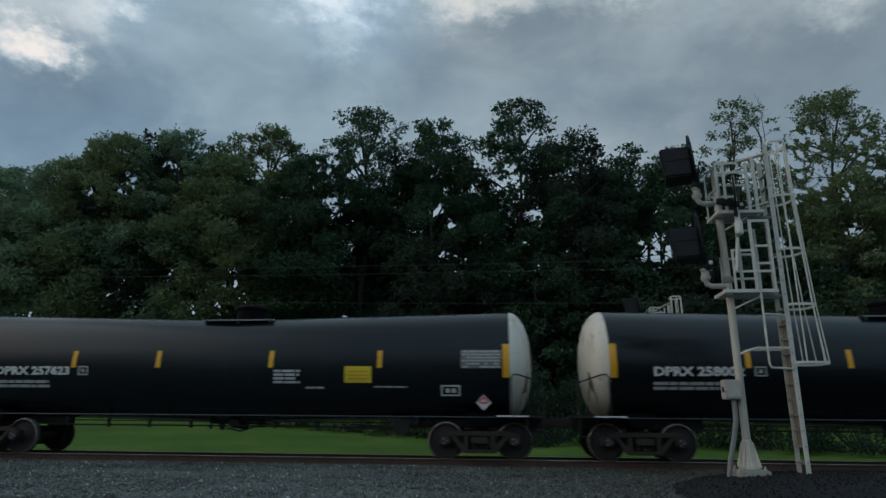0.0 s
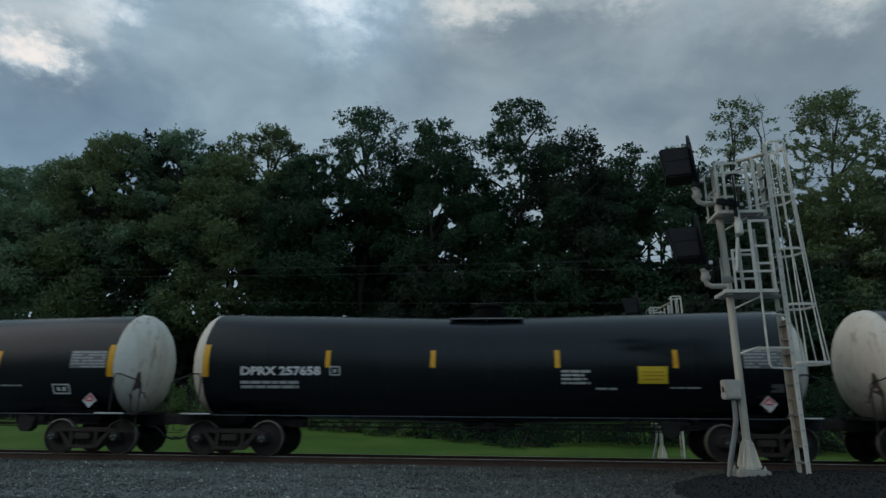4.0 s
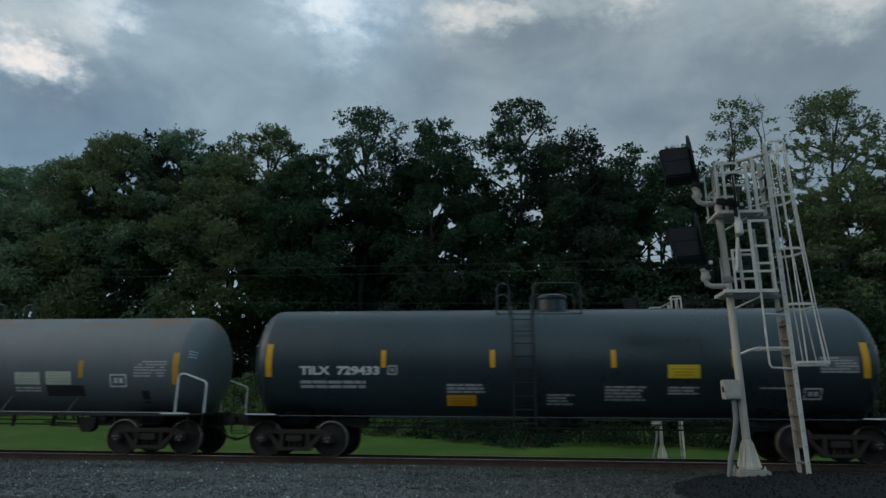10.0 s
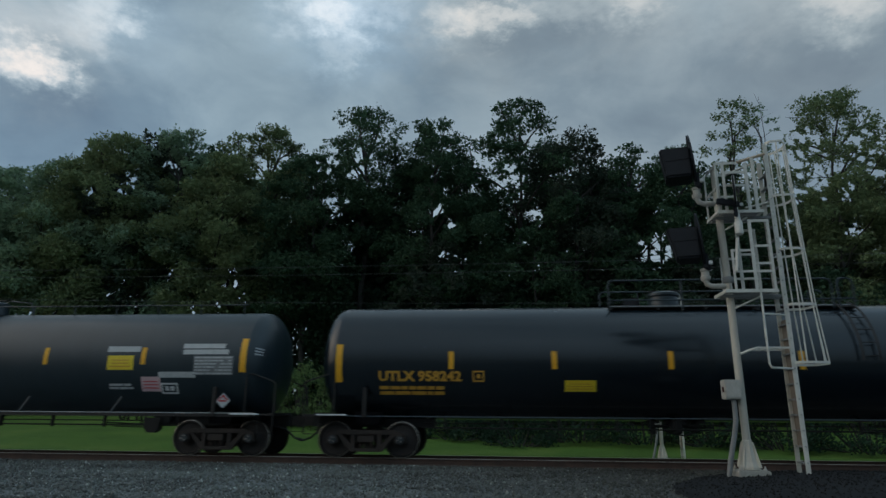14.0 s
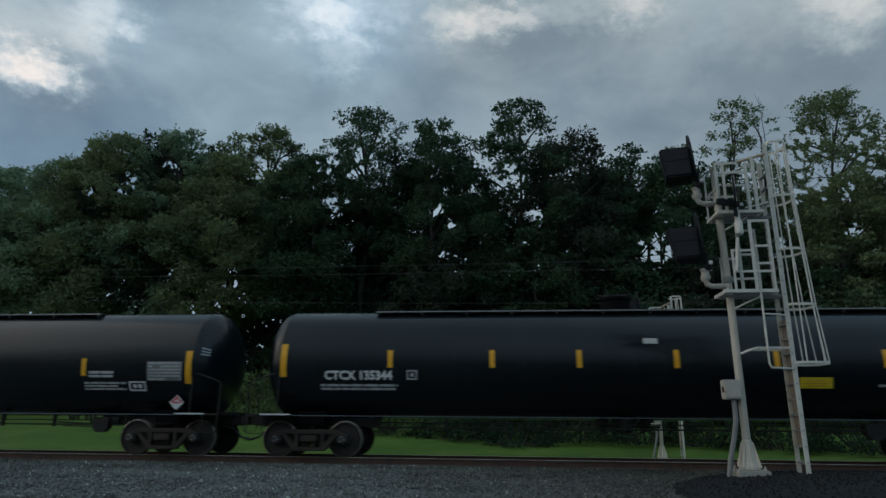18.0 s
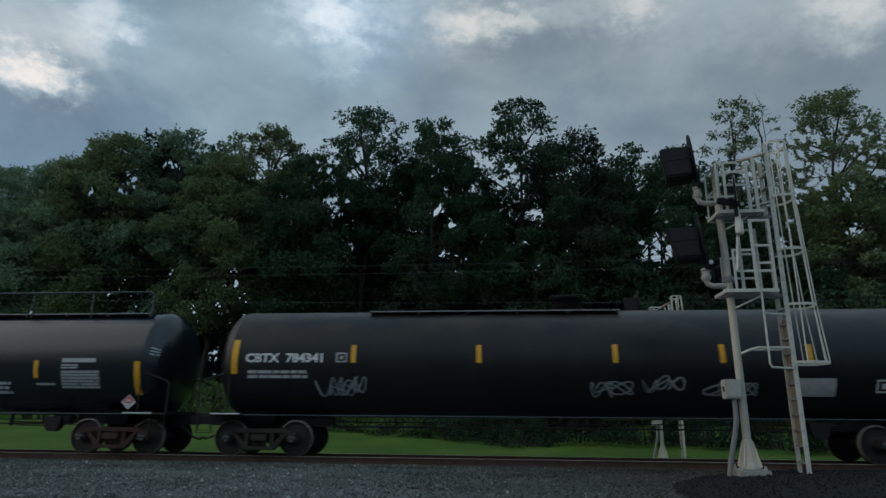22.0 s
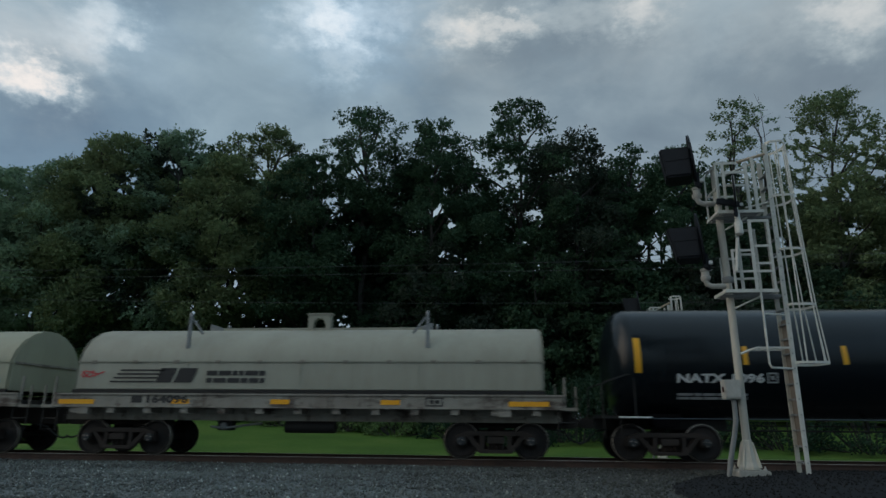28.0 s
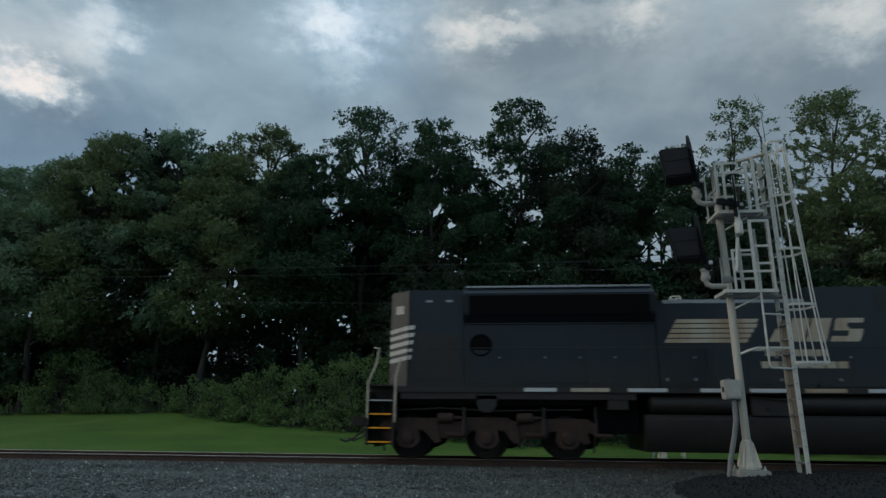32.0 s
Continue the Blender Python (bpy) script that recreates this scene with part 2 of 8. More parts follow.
M["window_trim"] = surface("window_trim", (0.3, 0.32, 0.33), (0.45, 0.47, 0.48), 6, 0.4, 0.6)


def lamp_glow(name, colour, strength):
    m, n, l, b = shader(name, colour, 0.4)
    b.inputs["Emission Color"].default_value = (*colour, 1)
    b.inputs["Emission Strength"].default_value = strength
    return m


M["lamp_amber"] = lamp_glow("lamp_amber", (1.0, 0.3, 0.04), 1.6)
M["lamp_warm"] = lamp_glow("lamp_warm", (0.9, 0.75, 0.4), 0.35)


def foliage(name, dark, light, warm):
    m, n, l, b = shader(name, dark, 0.75, 0, 0.12)
    g = n.new("ShaderNodeNewGeometry")
    mid = tuple((p + q) / 2 for p, q in zip(dark, light))
    r = ramp_node(n, l, g.outputs["Random Per Island"], [(0.0, mid), (0.8, light), (1.0, warm)])
    big = noise_node(n, l, 0.3, 4)
    k = mix_node(n, l, 0.65, r.outputs[0], ramp_node(n, l, big.outputs["Fac"], [(0.3, dark), (0.7, light)]).outputs[0])
    l.new(k.outputs[0], b.inputs["Base Color"])
    # thin leaves let some light through
    tr = n.new("ShaderNodeBsdfTranslucent")
    l.new(k.outputs[0], tr.inputs["Color"])
    both = n.new("ShaderNodeMixShader")
    both.inputs[0].default_value = 0.45
    l.new(b.outputs[0], both.inputs[1])
    l.new(tr.outputs[0], both.inputs[2])
    l.new(both.outputs[0], n["Material Output"].inputs["Surface"])
    return m


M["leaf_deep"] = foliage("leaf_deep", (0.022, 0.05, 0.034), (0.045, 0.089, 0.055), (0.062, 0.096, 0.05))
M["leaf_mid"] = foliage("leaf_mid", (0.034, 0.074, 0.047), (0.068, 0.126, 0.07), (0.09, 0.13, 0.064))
# also lightened, with some of the left wood's haze in the colour
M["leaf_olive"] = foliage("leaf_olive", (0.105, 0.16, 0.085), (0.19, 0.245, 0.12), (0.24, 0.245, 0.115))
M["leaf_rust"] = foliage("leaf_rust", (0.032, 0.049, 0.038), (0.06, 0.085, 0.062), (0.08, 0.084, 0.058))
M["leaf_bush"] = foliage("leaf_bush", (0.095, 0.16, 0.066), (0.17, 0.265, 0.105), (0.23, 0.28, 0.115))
# pale leaves: the haze over the left of the wood is mixed into them
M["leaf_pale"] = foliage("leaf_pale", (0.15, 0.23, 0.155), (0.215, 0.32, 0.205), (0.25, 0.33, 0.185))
M["bark"] = surface("bark", (0.026, 0.025, 0.023), (0.062, 0.06, 0.055), 4, 0.9, 0, 20, 0.6, (1, 1, 0.25))


def browner_right(n, l, colour):
    """Darkens and browns the stone colour towards +x, round the signal."""
    tc = n.new("ShaderNodeTexCoord")
    sp = n.new("ShaderNodeSeparateXYZ")
    l.new(tc.outputs["Object"], sp.inputs[0])
    k = n.new("ShaderNodeMapRange")
    k.interpolation_type = "SMOOTHSTEP"
    k.inputs["From Min"].default_value, k.inputs["From Max"].default_value = -4.0, 4.5
    l.new(sp.outputs[0], k.inputs["Value"])
    mx = mix_node(n, l, 1.0, colour, ramp_node(n, l, k.outputs[0], [(0.0, (1, 1, 1)), (1.0, (0.5, 0.46, 0.43))]).outputs[0])
    mx.blend_type = "MULTIPLY"
    return mx


def ground_material():
    """Grey crushed stone round the track, mown grass beyond it, leaf litter under the trees."""
    m, n, l, b = shader("ground_cover", (0.1, 0.1, 0.1), 0.9, 0, 0.3)
    tc = n.new("ShaderNodeTexCoord")
    sp = n.new("ShaderNodeSeparateXYZ")
    l.new(tc.outputs["Object"], sp.inputs[0])
    big = noise_node(n, l, 0.45, 6)
    fine = noise_node(n, l, 22, 4, 0.8)
    vor = n.new("ShaderNodeTexVoronoi")
    vor.inputs["Scale"].default_value = 26
    l.new(tc.outputs["Object"], vor.inputs["Vector"])
    stone = ramp_node(n, l, big.outputs["Fac"], [(0.3, (0.07, 0.086, 0.086)), (0.7, (0.16, 0.19, 0.186))])
    stone2 = mix_node(n, l, 0.55, stone.outputs[0], ramp_node(n, l, vor.outputs["Color"], [(0.1, (0.035, 0.04, 0.043)), (0.9, (0.24, 0.26, 0.265))]).outputs[0])
    grass = ramp_node(n, l, noise_node(n, l, 0.25, 6).outputs["Fac"], [(0.36, (0.046, 0.104, 0.012)), (0.5, (0.063, 0.138, 0.016)), (0.64, (0.1, 0.165, 0.026))])
    grass2 = mix_node(n, l, 0.35, grass.outputs[0], ramp_node(n, l, fine.outputs["Fac"], [(0.3, (0.027, 0.075, 0.008)), (0.7, (0.09, 0.165, 0.022))]).outputs[0])
    edge = n.new("ShaderNodeMath")
    edge.operation = "MULTIPLY_ADD"
    l.new(big.outputs["Fac"], edge.inputs[0])
    edge.inputs[1].default_value = 1.2
    l.new(sp.outputs[1], edge.inputs[2])
    step = n.new("ShaderNodeMapRange")
    step.inputs["From Min"].default_value, step.inputs["From Max"].default_value = 20.6, 20.9
    l.new(edge.outputs[0], step.inputs["Value"])
    mx = mix_node(n, l, step.outputs[0], browner_right(n, l, stone2.outputs[0]).outputs[0], grass2.outputs[0])
    wood = n.new("ShaderNodeMapRange")
    wood.inputs["From Min"].default_value, wood.inputs["From Max"].default_value = 46.5, 48.0
    l.new(edge.outputs[0], wood.inputs["Value"])
    mx2 = mix_node(n, l, wood.outputs[0], mx.outputs[0], (0.045, 0.04, 0.026))
    l.new(mx2.outputs[0], b.inputs["Base Color"])
    bump_node(n, l, b, vor.outputs["Distance"], 0.5, 0.03)
    return m


M["ground"] = ground_material()


def stone_material(name, dark, light):
    m, n, l, b = shader(name, dark, 0.85, 0, 0.35)
    g = n.new("ShaderNodeNewGeometry")
    r = ramp_node(n, l, g.outputs["Random Per Island"], [(0.0, dark), (0.955, light), (1.0, tuple(min(1, v * 2.8) for v in light))])
    f = noise_node(n, l, 60, 3)
    k = mix_node(n, l, 0.25, r.outputs[0], f.outputs["Color"])
    k.blend_type = "OVERLAY"
    big = noise_node(n, l, 0.5, 6, 0.68, (0.7, 1.6, 1))
    dusty = mix_node(n, l, 1.0, k.outputs[0], ramp_node(n, l, big.outputs["Fac"], [(0.36, (0.56, 0.53, 0.5)), (0.5, (0.95, 0.95, 0.93)), (0.66, (1.34, 1.37, 1.35))]).outputs[0])
    dusty.blend_type = "MULTIPLY"
    l.new(browner_right(n, l, dusty.outputs[0]).outputs[0], b.inputs["Base Color"])
    return m


M["stone"] = stone_material("stone", (0.066, 0.074, 0.07), (0.152, 0.168, 0.158))
M["stone_black"] = stone_material("stone_black", (0.009, 0.0105, 0.0115), (0.028, 0.031, 0.034))
M["mound"] = surface("mound", (0.009, 0.0105, 0.012), (0.024, 0.027, 0.03), 2, 0.95, 0, 30, 0.6, spec=0.15)


def cloud_material():
    """Layered evening cloud: soft billows, with paler breaks, heavier banks and a little warm light where it thins."""
    m = bpy.data.materials.new("cloud_cover")
    m.use_nodes = True
    n, l = m.node_tree.nodes, m.node_tree.links
    n.clear()
    out = n.new("ShaderNodeOutputMaterial")
    em = n.new("ShaderNodeEmission")
    tc = n.new("ShaderNodeTexCoord")
    big = noise_node(n, l, 0.0062, 6, 0.5, (1.0, 1.0, 1.5))
    big.inputs["Distortion"].default_value = 0.35
    wisps = noise_node(n, l, 0.02, 6, 0.55, (1.0, 1.0, 1.35))
    wisps.inputs["Distortion"].default_value = 0.5
    # ragged distances, so that the breaks have torn edges
    warp = n.new("ShaderNodeVectorMath")
    warp.operation = "MULTIPLY_ADD"
    torn = noise_node(n, l, 0.05, 6, 0.62, (1.0, 1.0, 1.3))
    l.new(torn.outputs["Color"], warp.inputs[0])
    warp.inputs[1].default_value = (56, 56, 56)
    l.new(tc.outputs["Object"], warp.inputs[2])

    def sum_of(first, spots):
        total = first
        for x, y, z, r, gain in spots:
            d = n.new("ShaderNodeVectorMath")
            d.operation = "DISTANCE"
            l.new(warp.outputs[0], d.inputs[0])
            d.inputs[1].default_value = (x + 27, y + 28, z + 40)
            k = n.new("ShaderNodeMapRange")
            k.interpolation_type = "SMOOTHSTEP"
            for key, value in (("From Min", 0.0), ("From Max", r * 1.6), ("To Min", gain), ("To Max", 0.0)):
                k.inputs[key].default_value = value
            l.new(d.outputs["Value"], k.inputs["Value"])
            add = n.new("ShaderNodeMath")
            if total is None:
                add.inputs[0].default_value = 0.0
            else:
                l.new(total, add.inputs[0])
            l.new(k.outputs[0], add.inputs[1])
            total = add.outputs[0]
        return total

    total = n.new("ShaderNodeMath")
    total.operation = "MULTIPLY_ADD"
    l.new(big.outputs["Fac"], total.inputs[0])
    total.inputs[1].default_value, total.inputs[2].default_value = 0.4, 0.318
    soft = n.new("ShaderNodeMath")
    soft.operation = "MULTIPLY_ADD"
    l.new(wisps.outputs["Fac"], soft.inputs[0])
    soft.inputs[1].default_value = 0.17
    l.new(total.outputs[0], soft.inputs[2])
    light = sum_of(soft.outputs[0], [
        (-291, 303, 209, 17.5, 0.18), (-282, 311, 208, 16.6, 0.2), (-272, 320, 207, 13.6, 0.15), (-297, 297, 230, 50, 0.09), (-274, 318, 238, 42, 0.07), (-262, 328, 252, 20.3, 0.097), (-253, 335, 267, 18.7, 0.13), (-137, 397, 308, 25, 0.16), (-120, 403, 298, 20.3, 0.13),
        (-103, 407, 311, 28.1, 0.16), (-114, 404, 275, 20, 0.1), (-120, 403, 258, 16, 0.07), (-160, 388, 304, 40, 0.06), (-50, 417, 315, 46, 0.07), (-34, 419, 304, 20.3, 0.13), (-12, 420, 301, 17.2, 0.16), (9, 420, 304, 15.6, 0.16), (27, 419, 310, 18.7, 0.16),
        (57, 416, 309, 18.7, 0.13), (90, 410, 304, 20.3, 0.16), (109, 406, 301, 18.7, 0.097), (145, 394, 288, 40, 0.07), (188, 375, 269, 36, 0.06), (216, 360, 259, 23.4, 0.14), (229, 352, 249, 24, 0.1), (-277, 316, 164, 80, -0.08), (-259, 331, 188, 60, -0.05),
        (-214, 361, 246, 70, -0.045), (-77, 413, 268, 44, -0.04), (51, 417, 259, 80, -0.02), (143, 395, 232, 110, -0.06), (202, 368, 217, 80, -0.045)])
    r = ramp_node(n, l, light, [(0.36, (0.104, 0.158, 0.224)), (0.52, (0.184, 0.264, 0.334)), (0.66, (0.306, 0.406, 0.474)), (0.80, (0.545, 0.628, 0.67)), (0.97, (0.88, 0.865, 0.83))])
    # thin cloud lets the last warm light through; it is mauve towards the trees
    warm = sum_of(None, [
        (-282, 311, 209, 40, 0.9), (-265, 326, 247, 60, 0.3), (-12, 420, 304, 60, 0.8), (90, 410, 303, 50, 0.7), (218, 359, 257, 50, 0.8), (156, 390, 199, 170, 0.5), (29, 419, 224, 130, 0.3), (204, 367, 228, 90, 0.4)])
    blush = mix_node(n, l, warm, r.outputs[0], (1.09, 0.98, 0.92))
    blush.blend_type = "MULTIPLY"
    blue = sum_of(None, [
        (-112, 405, 306, 60, 0.9), (-246, 340, 267, 40, 0.4), (-277, 315, 170, 90, 0.5)])
    cool = mix_node(n, l, blue, blush.outputs[0], (0.9, 1.0, 1.12))
    cool.blend_type = "MULTIPLY"
    l.new(cool.outputs[0], em.inputs["Color"])
    em.inputs["Strength"].default_value = 1.05
    l.new(em.outputs[0], out.inputs["Surface"])
    return m


M["cloud"] = cloud_material()


# ---- building helpers ----
class Shape:
    """Collects points and faces for one mesh."""

    def __init__(self):
        self.v, self.f, self.m = [], [], []

    def add(self, verts, faces, slot=0):
        o = len(self.v)
        self.v += [tuple(p) for p in verts]
        self.f += [tuple(o + i for i in q) for q in faces]
        self.m += [slot] * len(faces)
        return self

    def box(self, x0, x1, y0, y1, z0, z1, slot=0):
        return self.add([(x, y, z) for x in (x0, x1) for y in (y0, y1) for z in (z0, z1)],
                        [(0, 1, 3, 2), (4, 6, 7, 5), (0, 4, 5, 1), (2, 3, 7, 6), (0, 2, 6, 4), (1, 5, 7, 3)], slot)

    def prism(self, outline, y0, y1, slot=0):
        """An outline in x and z, drawn out along y."""
        k = len(outline)
        if sum(outline[i - 1][0] * outline[i][1] - outline[i][0] * outline[i - 1][1] for i in range(k)) < 0:
            outline = outline[::-1]
        if y0 > y1:
            y0, y1 = y1, y0
        verts = [(x, y0, z) for x, z in outline] + [(x, y1, z) for x, z in outline]
        faces = [tuple(range(k)), tuple(range(2 * k - 1, k - 1, -1))]
        faces += [((i + 1) % k, i, k + i, k + (i + 1) % k) for i in range(k)]
        return self.add(verts, faces, slot)

    def extrude_x(self, outline, x0, x1, slot=0, closed=True):
        """An outline in y and z, drawn out along x."""
        k = len(outline)
        verts = [(x0, y, z) for y, z in outline] + [(x1, y, z) for y, z in outline]
        faces = [(i, (i + 1) % k, k + (i + 1) % k, k + i) for i in range(k)]
        if closed:
            faces += [tuple(range(k - 1, -1, -1)), tuple(range(k, 2 * k))]
        return self.add(verts, faces, slot)

    def tube(self, points, r, n=8, r_end=None, slot=0):
        pts = [Vector(p) for p in points]
        last = len(pts) - 1
        rings, side = [], None
        for i, p in enumerate(pts):
            d = (pts[min(i + 1, last)] - pts[max(i - 1, 0)]).normalized()
            if side is None:
                side = d.cross(Vector((0, 0, 1)) if abs(d.z) < 0.9 else Vector((1, 0, 0))).normalized()
            else:
                side = (side - d * side.dot(d)).normalized()
            up = d.cross(side)
            rad = r if r_end is None else r + (r_end - r) * i / max(1, last)
            rings.append([p + (side * math.cos(a) + up * math.sin(a)) * rad for a in (2 * math.pi * j / n for j in range(n))])
        verts = [q for ring in rings for q in ring]
        faces = [(i * n + j, i * n + (j + 1) % n, (i + 1) * n + (j + 1) % n, (i + 1) * n + j) for i in range(last) for j in range(n)]
        faces += [tuple(range(n - 1, -1, -1)), tuple(last * n + j for j in range(n))]
        return self.add(verts, faces, slot)

    def lathe(self, profile, n=32, axis="x", centre=(0, 0, 0), slots=None, bend=None):
        """A profile of (along, radius) turned round an axis; slots: the material of each band; bend: a height for each place along it."""
        verts = []
        for a, r in profile:
            for j in range(n):
                t = 2 * math.pi * j / n
                c, s = r * math.cos(t), r * math.sin(t)
                p = {"x": (a, c, s), "y": (c, a, s), "z": (c, s, a)}[axis]
                lift = bend(a) if bend else 0.0
                verts.append((p[0] + centre[0], p[1] + centre[1], p[2] + centre[2] + lift))
        faces, ms = [], []
        for i in range(len(profile) - 1):
            for j in range(n):
                q = (i * n + j, i * n + (j + 1) % n, (i + 1) * n + (j + 1) % n, (i + 1) * n + j)
                faces.append(q if axis != "y" else q[::-1])
                ms.append(slots[i] if slots else 0)
        o = len(self.v)
        self.add(verts, faces)
        self.m[-len(ms):] = ms
        for k, rev in ((0, True), (len(profile) - 1, False)):
            if profile[k][1] > 1e-4:
                ring = [o + k * n + j for j in range(n)]
                self.f.append(tuple(ring[::-1] if rev else ring))
                self.m.append(ms[0 if rev else -1])
        return self


def mesh_of(name, shape, mats, smooth=False, bevel=0.0):
    me = bpy.data.meshes.new(name)
    me.from_pydata(shape.v, [], shape.f)
    mats = mats if isinstance(mats, (list, tuple)) else [mats]
    for k in mats:
        me.materials.append(M[k])
    if len(mats) > 1:
        me.polygons.foreach_set("material_index", shape.m)
    if bevel:
        bm = bmesh.new()
        bm.from_mesh(me)
        bmesh.ops.remove_doubles(bm, verts=bm.verts, dist=1e-5)
        sharp = [e for e in bm.edges if len(e.link_faces) == 2 and e.calc_face_angle(0) > 0.5]
        bmesh.ops.bevel(bm, geom=sharp, offset=bevel, segments=2, affect="EDGES", clamp_overlap=True)
        bm.to_mesh(me)
        bm.free()
    if smooth:
        me.polygons.foreach_set("use_smooth", [True] * len(me.polygons))
        me.set_sharp_from_angle(angle=radians(38))
    return me


def part(name, shape, mats, parent=None, label="", smooth=False, bevel=0.0, at=None):
    """One mesh object, under a thing or a part. shape: a Shape, or a mesh that is shared."""
    me = shape if isinstance(shape, bpy.types.Mesh) else mesh_of(name, shape, mats, smooth, bevel)
    ob = new(name, me)
    ob.parent = parent
    if at is not None:
        ob.matrix_basis = at
    if label:
        ob["label"] = label
    return ob


def stuff(ob):
    return tagged(ob, kind="stuff")


def thing(name, label, category, at=None, group="", kind=""):
    ob = new(name)
    ob.empty_display_size = 0.2
    if at is not None:
        ob.matrix_basis = at
    return tagged(ob, label, category, group, kind)


_glyphs = {}


def letters(text, height):
    """Flat points and faces of a line of writing, that many metres high, its width and the faces."""
    if text not in _glyphs:
        cu = bpy.data.curves.new("writing", "FONT")
        cu.body, cu.size, cu.resolution_u, cu.offset = text, 1.0, 2, 0.04
        ob = bpy.data.objects.new("writing", cu)
        scene.collection.objects.link(ob)
        bpy.context.view_layer.update()
        me = bpy.data.meshes.new_from_object(ob.evaluated_get(bpy.context.evaluated_depsgraph_get()))
        pts = [(p.co.x, p.co.y) for p in me.vertices]
        faces = [tuple(p.vertices) for p in me.polygons]
        bpy.data.objects.remove(ob)
        bpy.data.curves.remove(cu)
        bpy.data.meshes.remove(me)
        _glyphs[text] = pts, faces
    pts, faces = _glyphs[text]
    x0, x1 = min(p[0] for p in pts), max(p[0] for p in pts)
    y0, y1 = min(p[1] for p in pts), max(p[1] for p in pts)
    k = height / (y1 - y0)
    return [((x - x0) * k, (y - y0) * k) for x, y in pts], faces, (x1 - x0) * k


# ---- the setting ----
def lerp(a, b, t):
    return a + (b - a) * max(0.0, min(1.0, t))


def grass_edge(x):
    """How far the mown grass reaches, and its height there."""
    t = (x + 37.0) / 46.0
    y = lerp(44.0, 29.0, t)
    z = lerp(0.95, -0.57, (x + 22.0) / 23.0)
    return y, z


def ground_z(x, y):
    if y < 16.0:
        z = -0.22 - 0.22 * max(0.0, min(1.0, (16.0 - y) / 7.0)) - 0.02 * max(0.0, 9.0 - y)
        z += 0.02 * noise.noise(Vector((x * 0.8, y * 0.8, 0))) * min(1.0, (16.0 - y) / 2)
        return z
    if y < 19.4:
        return -0.22
    ye, ze = grass_edge(max(-60.0, min(30.0, x)))
    low = -0.62
    if y < 21.0:
        return lerp(-0.22, low, (y - 19.4) / 1.6)
    t = min(1.0, (y - 21.0) / (ye - 21.0))
    z = low + (ze - low) * t ** 1.3
    if y > ye:
        z += min(1.6, (y - ye) * 0.10)
    return z


def axis_steps(a, b, fine0, fine1, fine, coarse):
    out, v = [], a
    while v < b:
        out.append(v)
        v += fine if fine0 <= v < fine1 else coarse if abs(v) < 140 else coarse * 8
    return out + [b]


def build_ground():
    xs = axis_steps(-1500, 1500, -50, 40, 1.0, 6.0)
    ys = axis_steps(-1500, 1500, -5, 60, 0.7, 6.0)
    s = Shape()
    verts = [(x, y, ground_z(x, y)) for y in ys for x in xs]
    k = len(xs)
    s.add(verts, [(j * k + i, j * k + i + 1, (j + 1) * k + i + 1, (j + 1) * k + i) for j in range(len(ys) - 1) for i in range(k - 1)])
    ob = part("ground", s, "ground", smooth=True)
    tagged(ob, "grey crushed stone by the track, mown green grass beyond it", "ground", kind="structure")


def build_sky():
    s = Shape()
    n = 48
    pts = []
    for i in range(n + 1):
        a = radians(-75 + 150 * i / n)
        pts.append((420 * math.sin(a), 420 * math.cos(a)))
    s.add([(x, y, z) for z in (-40, 420) for x, y in pts], [(i, i + 1, n + 2 + i, n + 1 + i) for i in range(n)])
    ob = part("sky_backdrop", s, "cloud")
    return tagged(ob, "blue-grey evening clouds with paler gaps", "sky", kind="structure")


def scatter_stones(name, count, x0, x1, y0, y1, size0, size1, mat, label, height, seed):
    rng = np.random.default_rng(seed)
    base = np.array([(1, 0, 0), (0, 1, 0), (-1, 0, 0), (0, -1, 0), (0, 0, 1), (0, 0, -1)], float)
    tri = np.array([(0, 1, 4), (1, 2, 4), (2, 3, 4), (3, 0, 4), (1, 0, 5), (2, 1, 5), (3, 2, 5), (0, 3, 5)])
    x, y = rng.uniform(x0, x1, count), rng.uniform(y0, y1, count)
    r = rng.uniform(size0, size1, count) * rng.uniform(0.7, 1.3, count)
    z = np.array([height(a, b) for a, b in zip(x, y)])
    keep = z > -50
    x, y, z, r = x[keep], y[keep], z[keep], r[keep]
    count = len(x)
    turn = rng.uniform(0, 2 * np.pi, count)
    squash = rng.uniform(0.45, 1.0, (count, 3))
    p = base[None] * squash[:, None, :] + rng.normal(0, 0.16, (count, 6, 3))
    c, s_ = np.cos(turn)[:, None], np.sin(turn)[:, None]
    q = np.stack([p[..., 0] * c - p[..., 1] * s_, p[..., 0] * s_ + p[..., 1] * c, p[..., 2]], -1) * r[:, None, None]
    q += np.stack([x, y, z + 0.25 * r], -1)[:, None, :]
    ob = numpy_mesh(name, q.reshape(-1, 3), (tri[None] + 6 * np.arange(count)[:, None, None]).reshape(-1, 3), mat)
    return tagged(ob, label, "gravel", kind="stuff")


def numpy_mesh(name, verts, faces, mat, parent=None):
    me = bpy.data.meshes.new(name)
    nf, k = faces.shape
    me.vertices.add(len(verts))
    me.vertices.foreach_set("co", np.ascontiguousarray(verts, dtype=np.float32).ravel())
    me.loops.add(nf * k)
    me.loops.foreach_set("vertex_index", np.ascontiguousarray(faces, dtype=np.int32).ravel())
    me.polygons.add(nf)
    me.polygons.foreach_set("loop_start", np.arange(0, nf * k, k, dtype=np.int32))
    me.update(calc_edges=True)
    me.materials.append(M[mat])
    ob = new(name, me)
    ob.parent = parent
    return ob


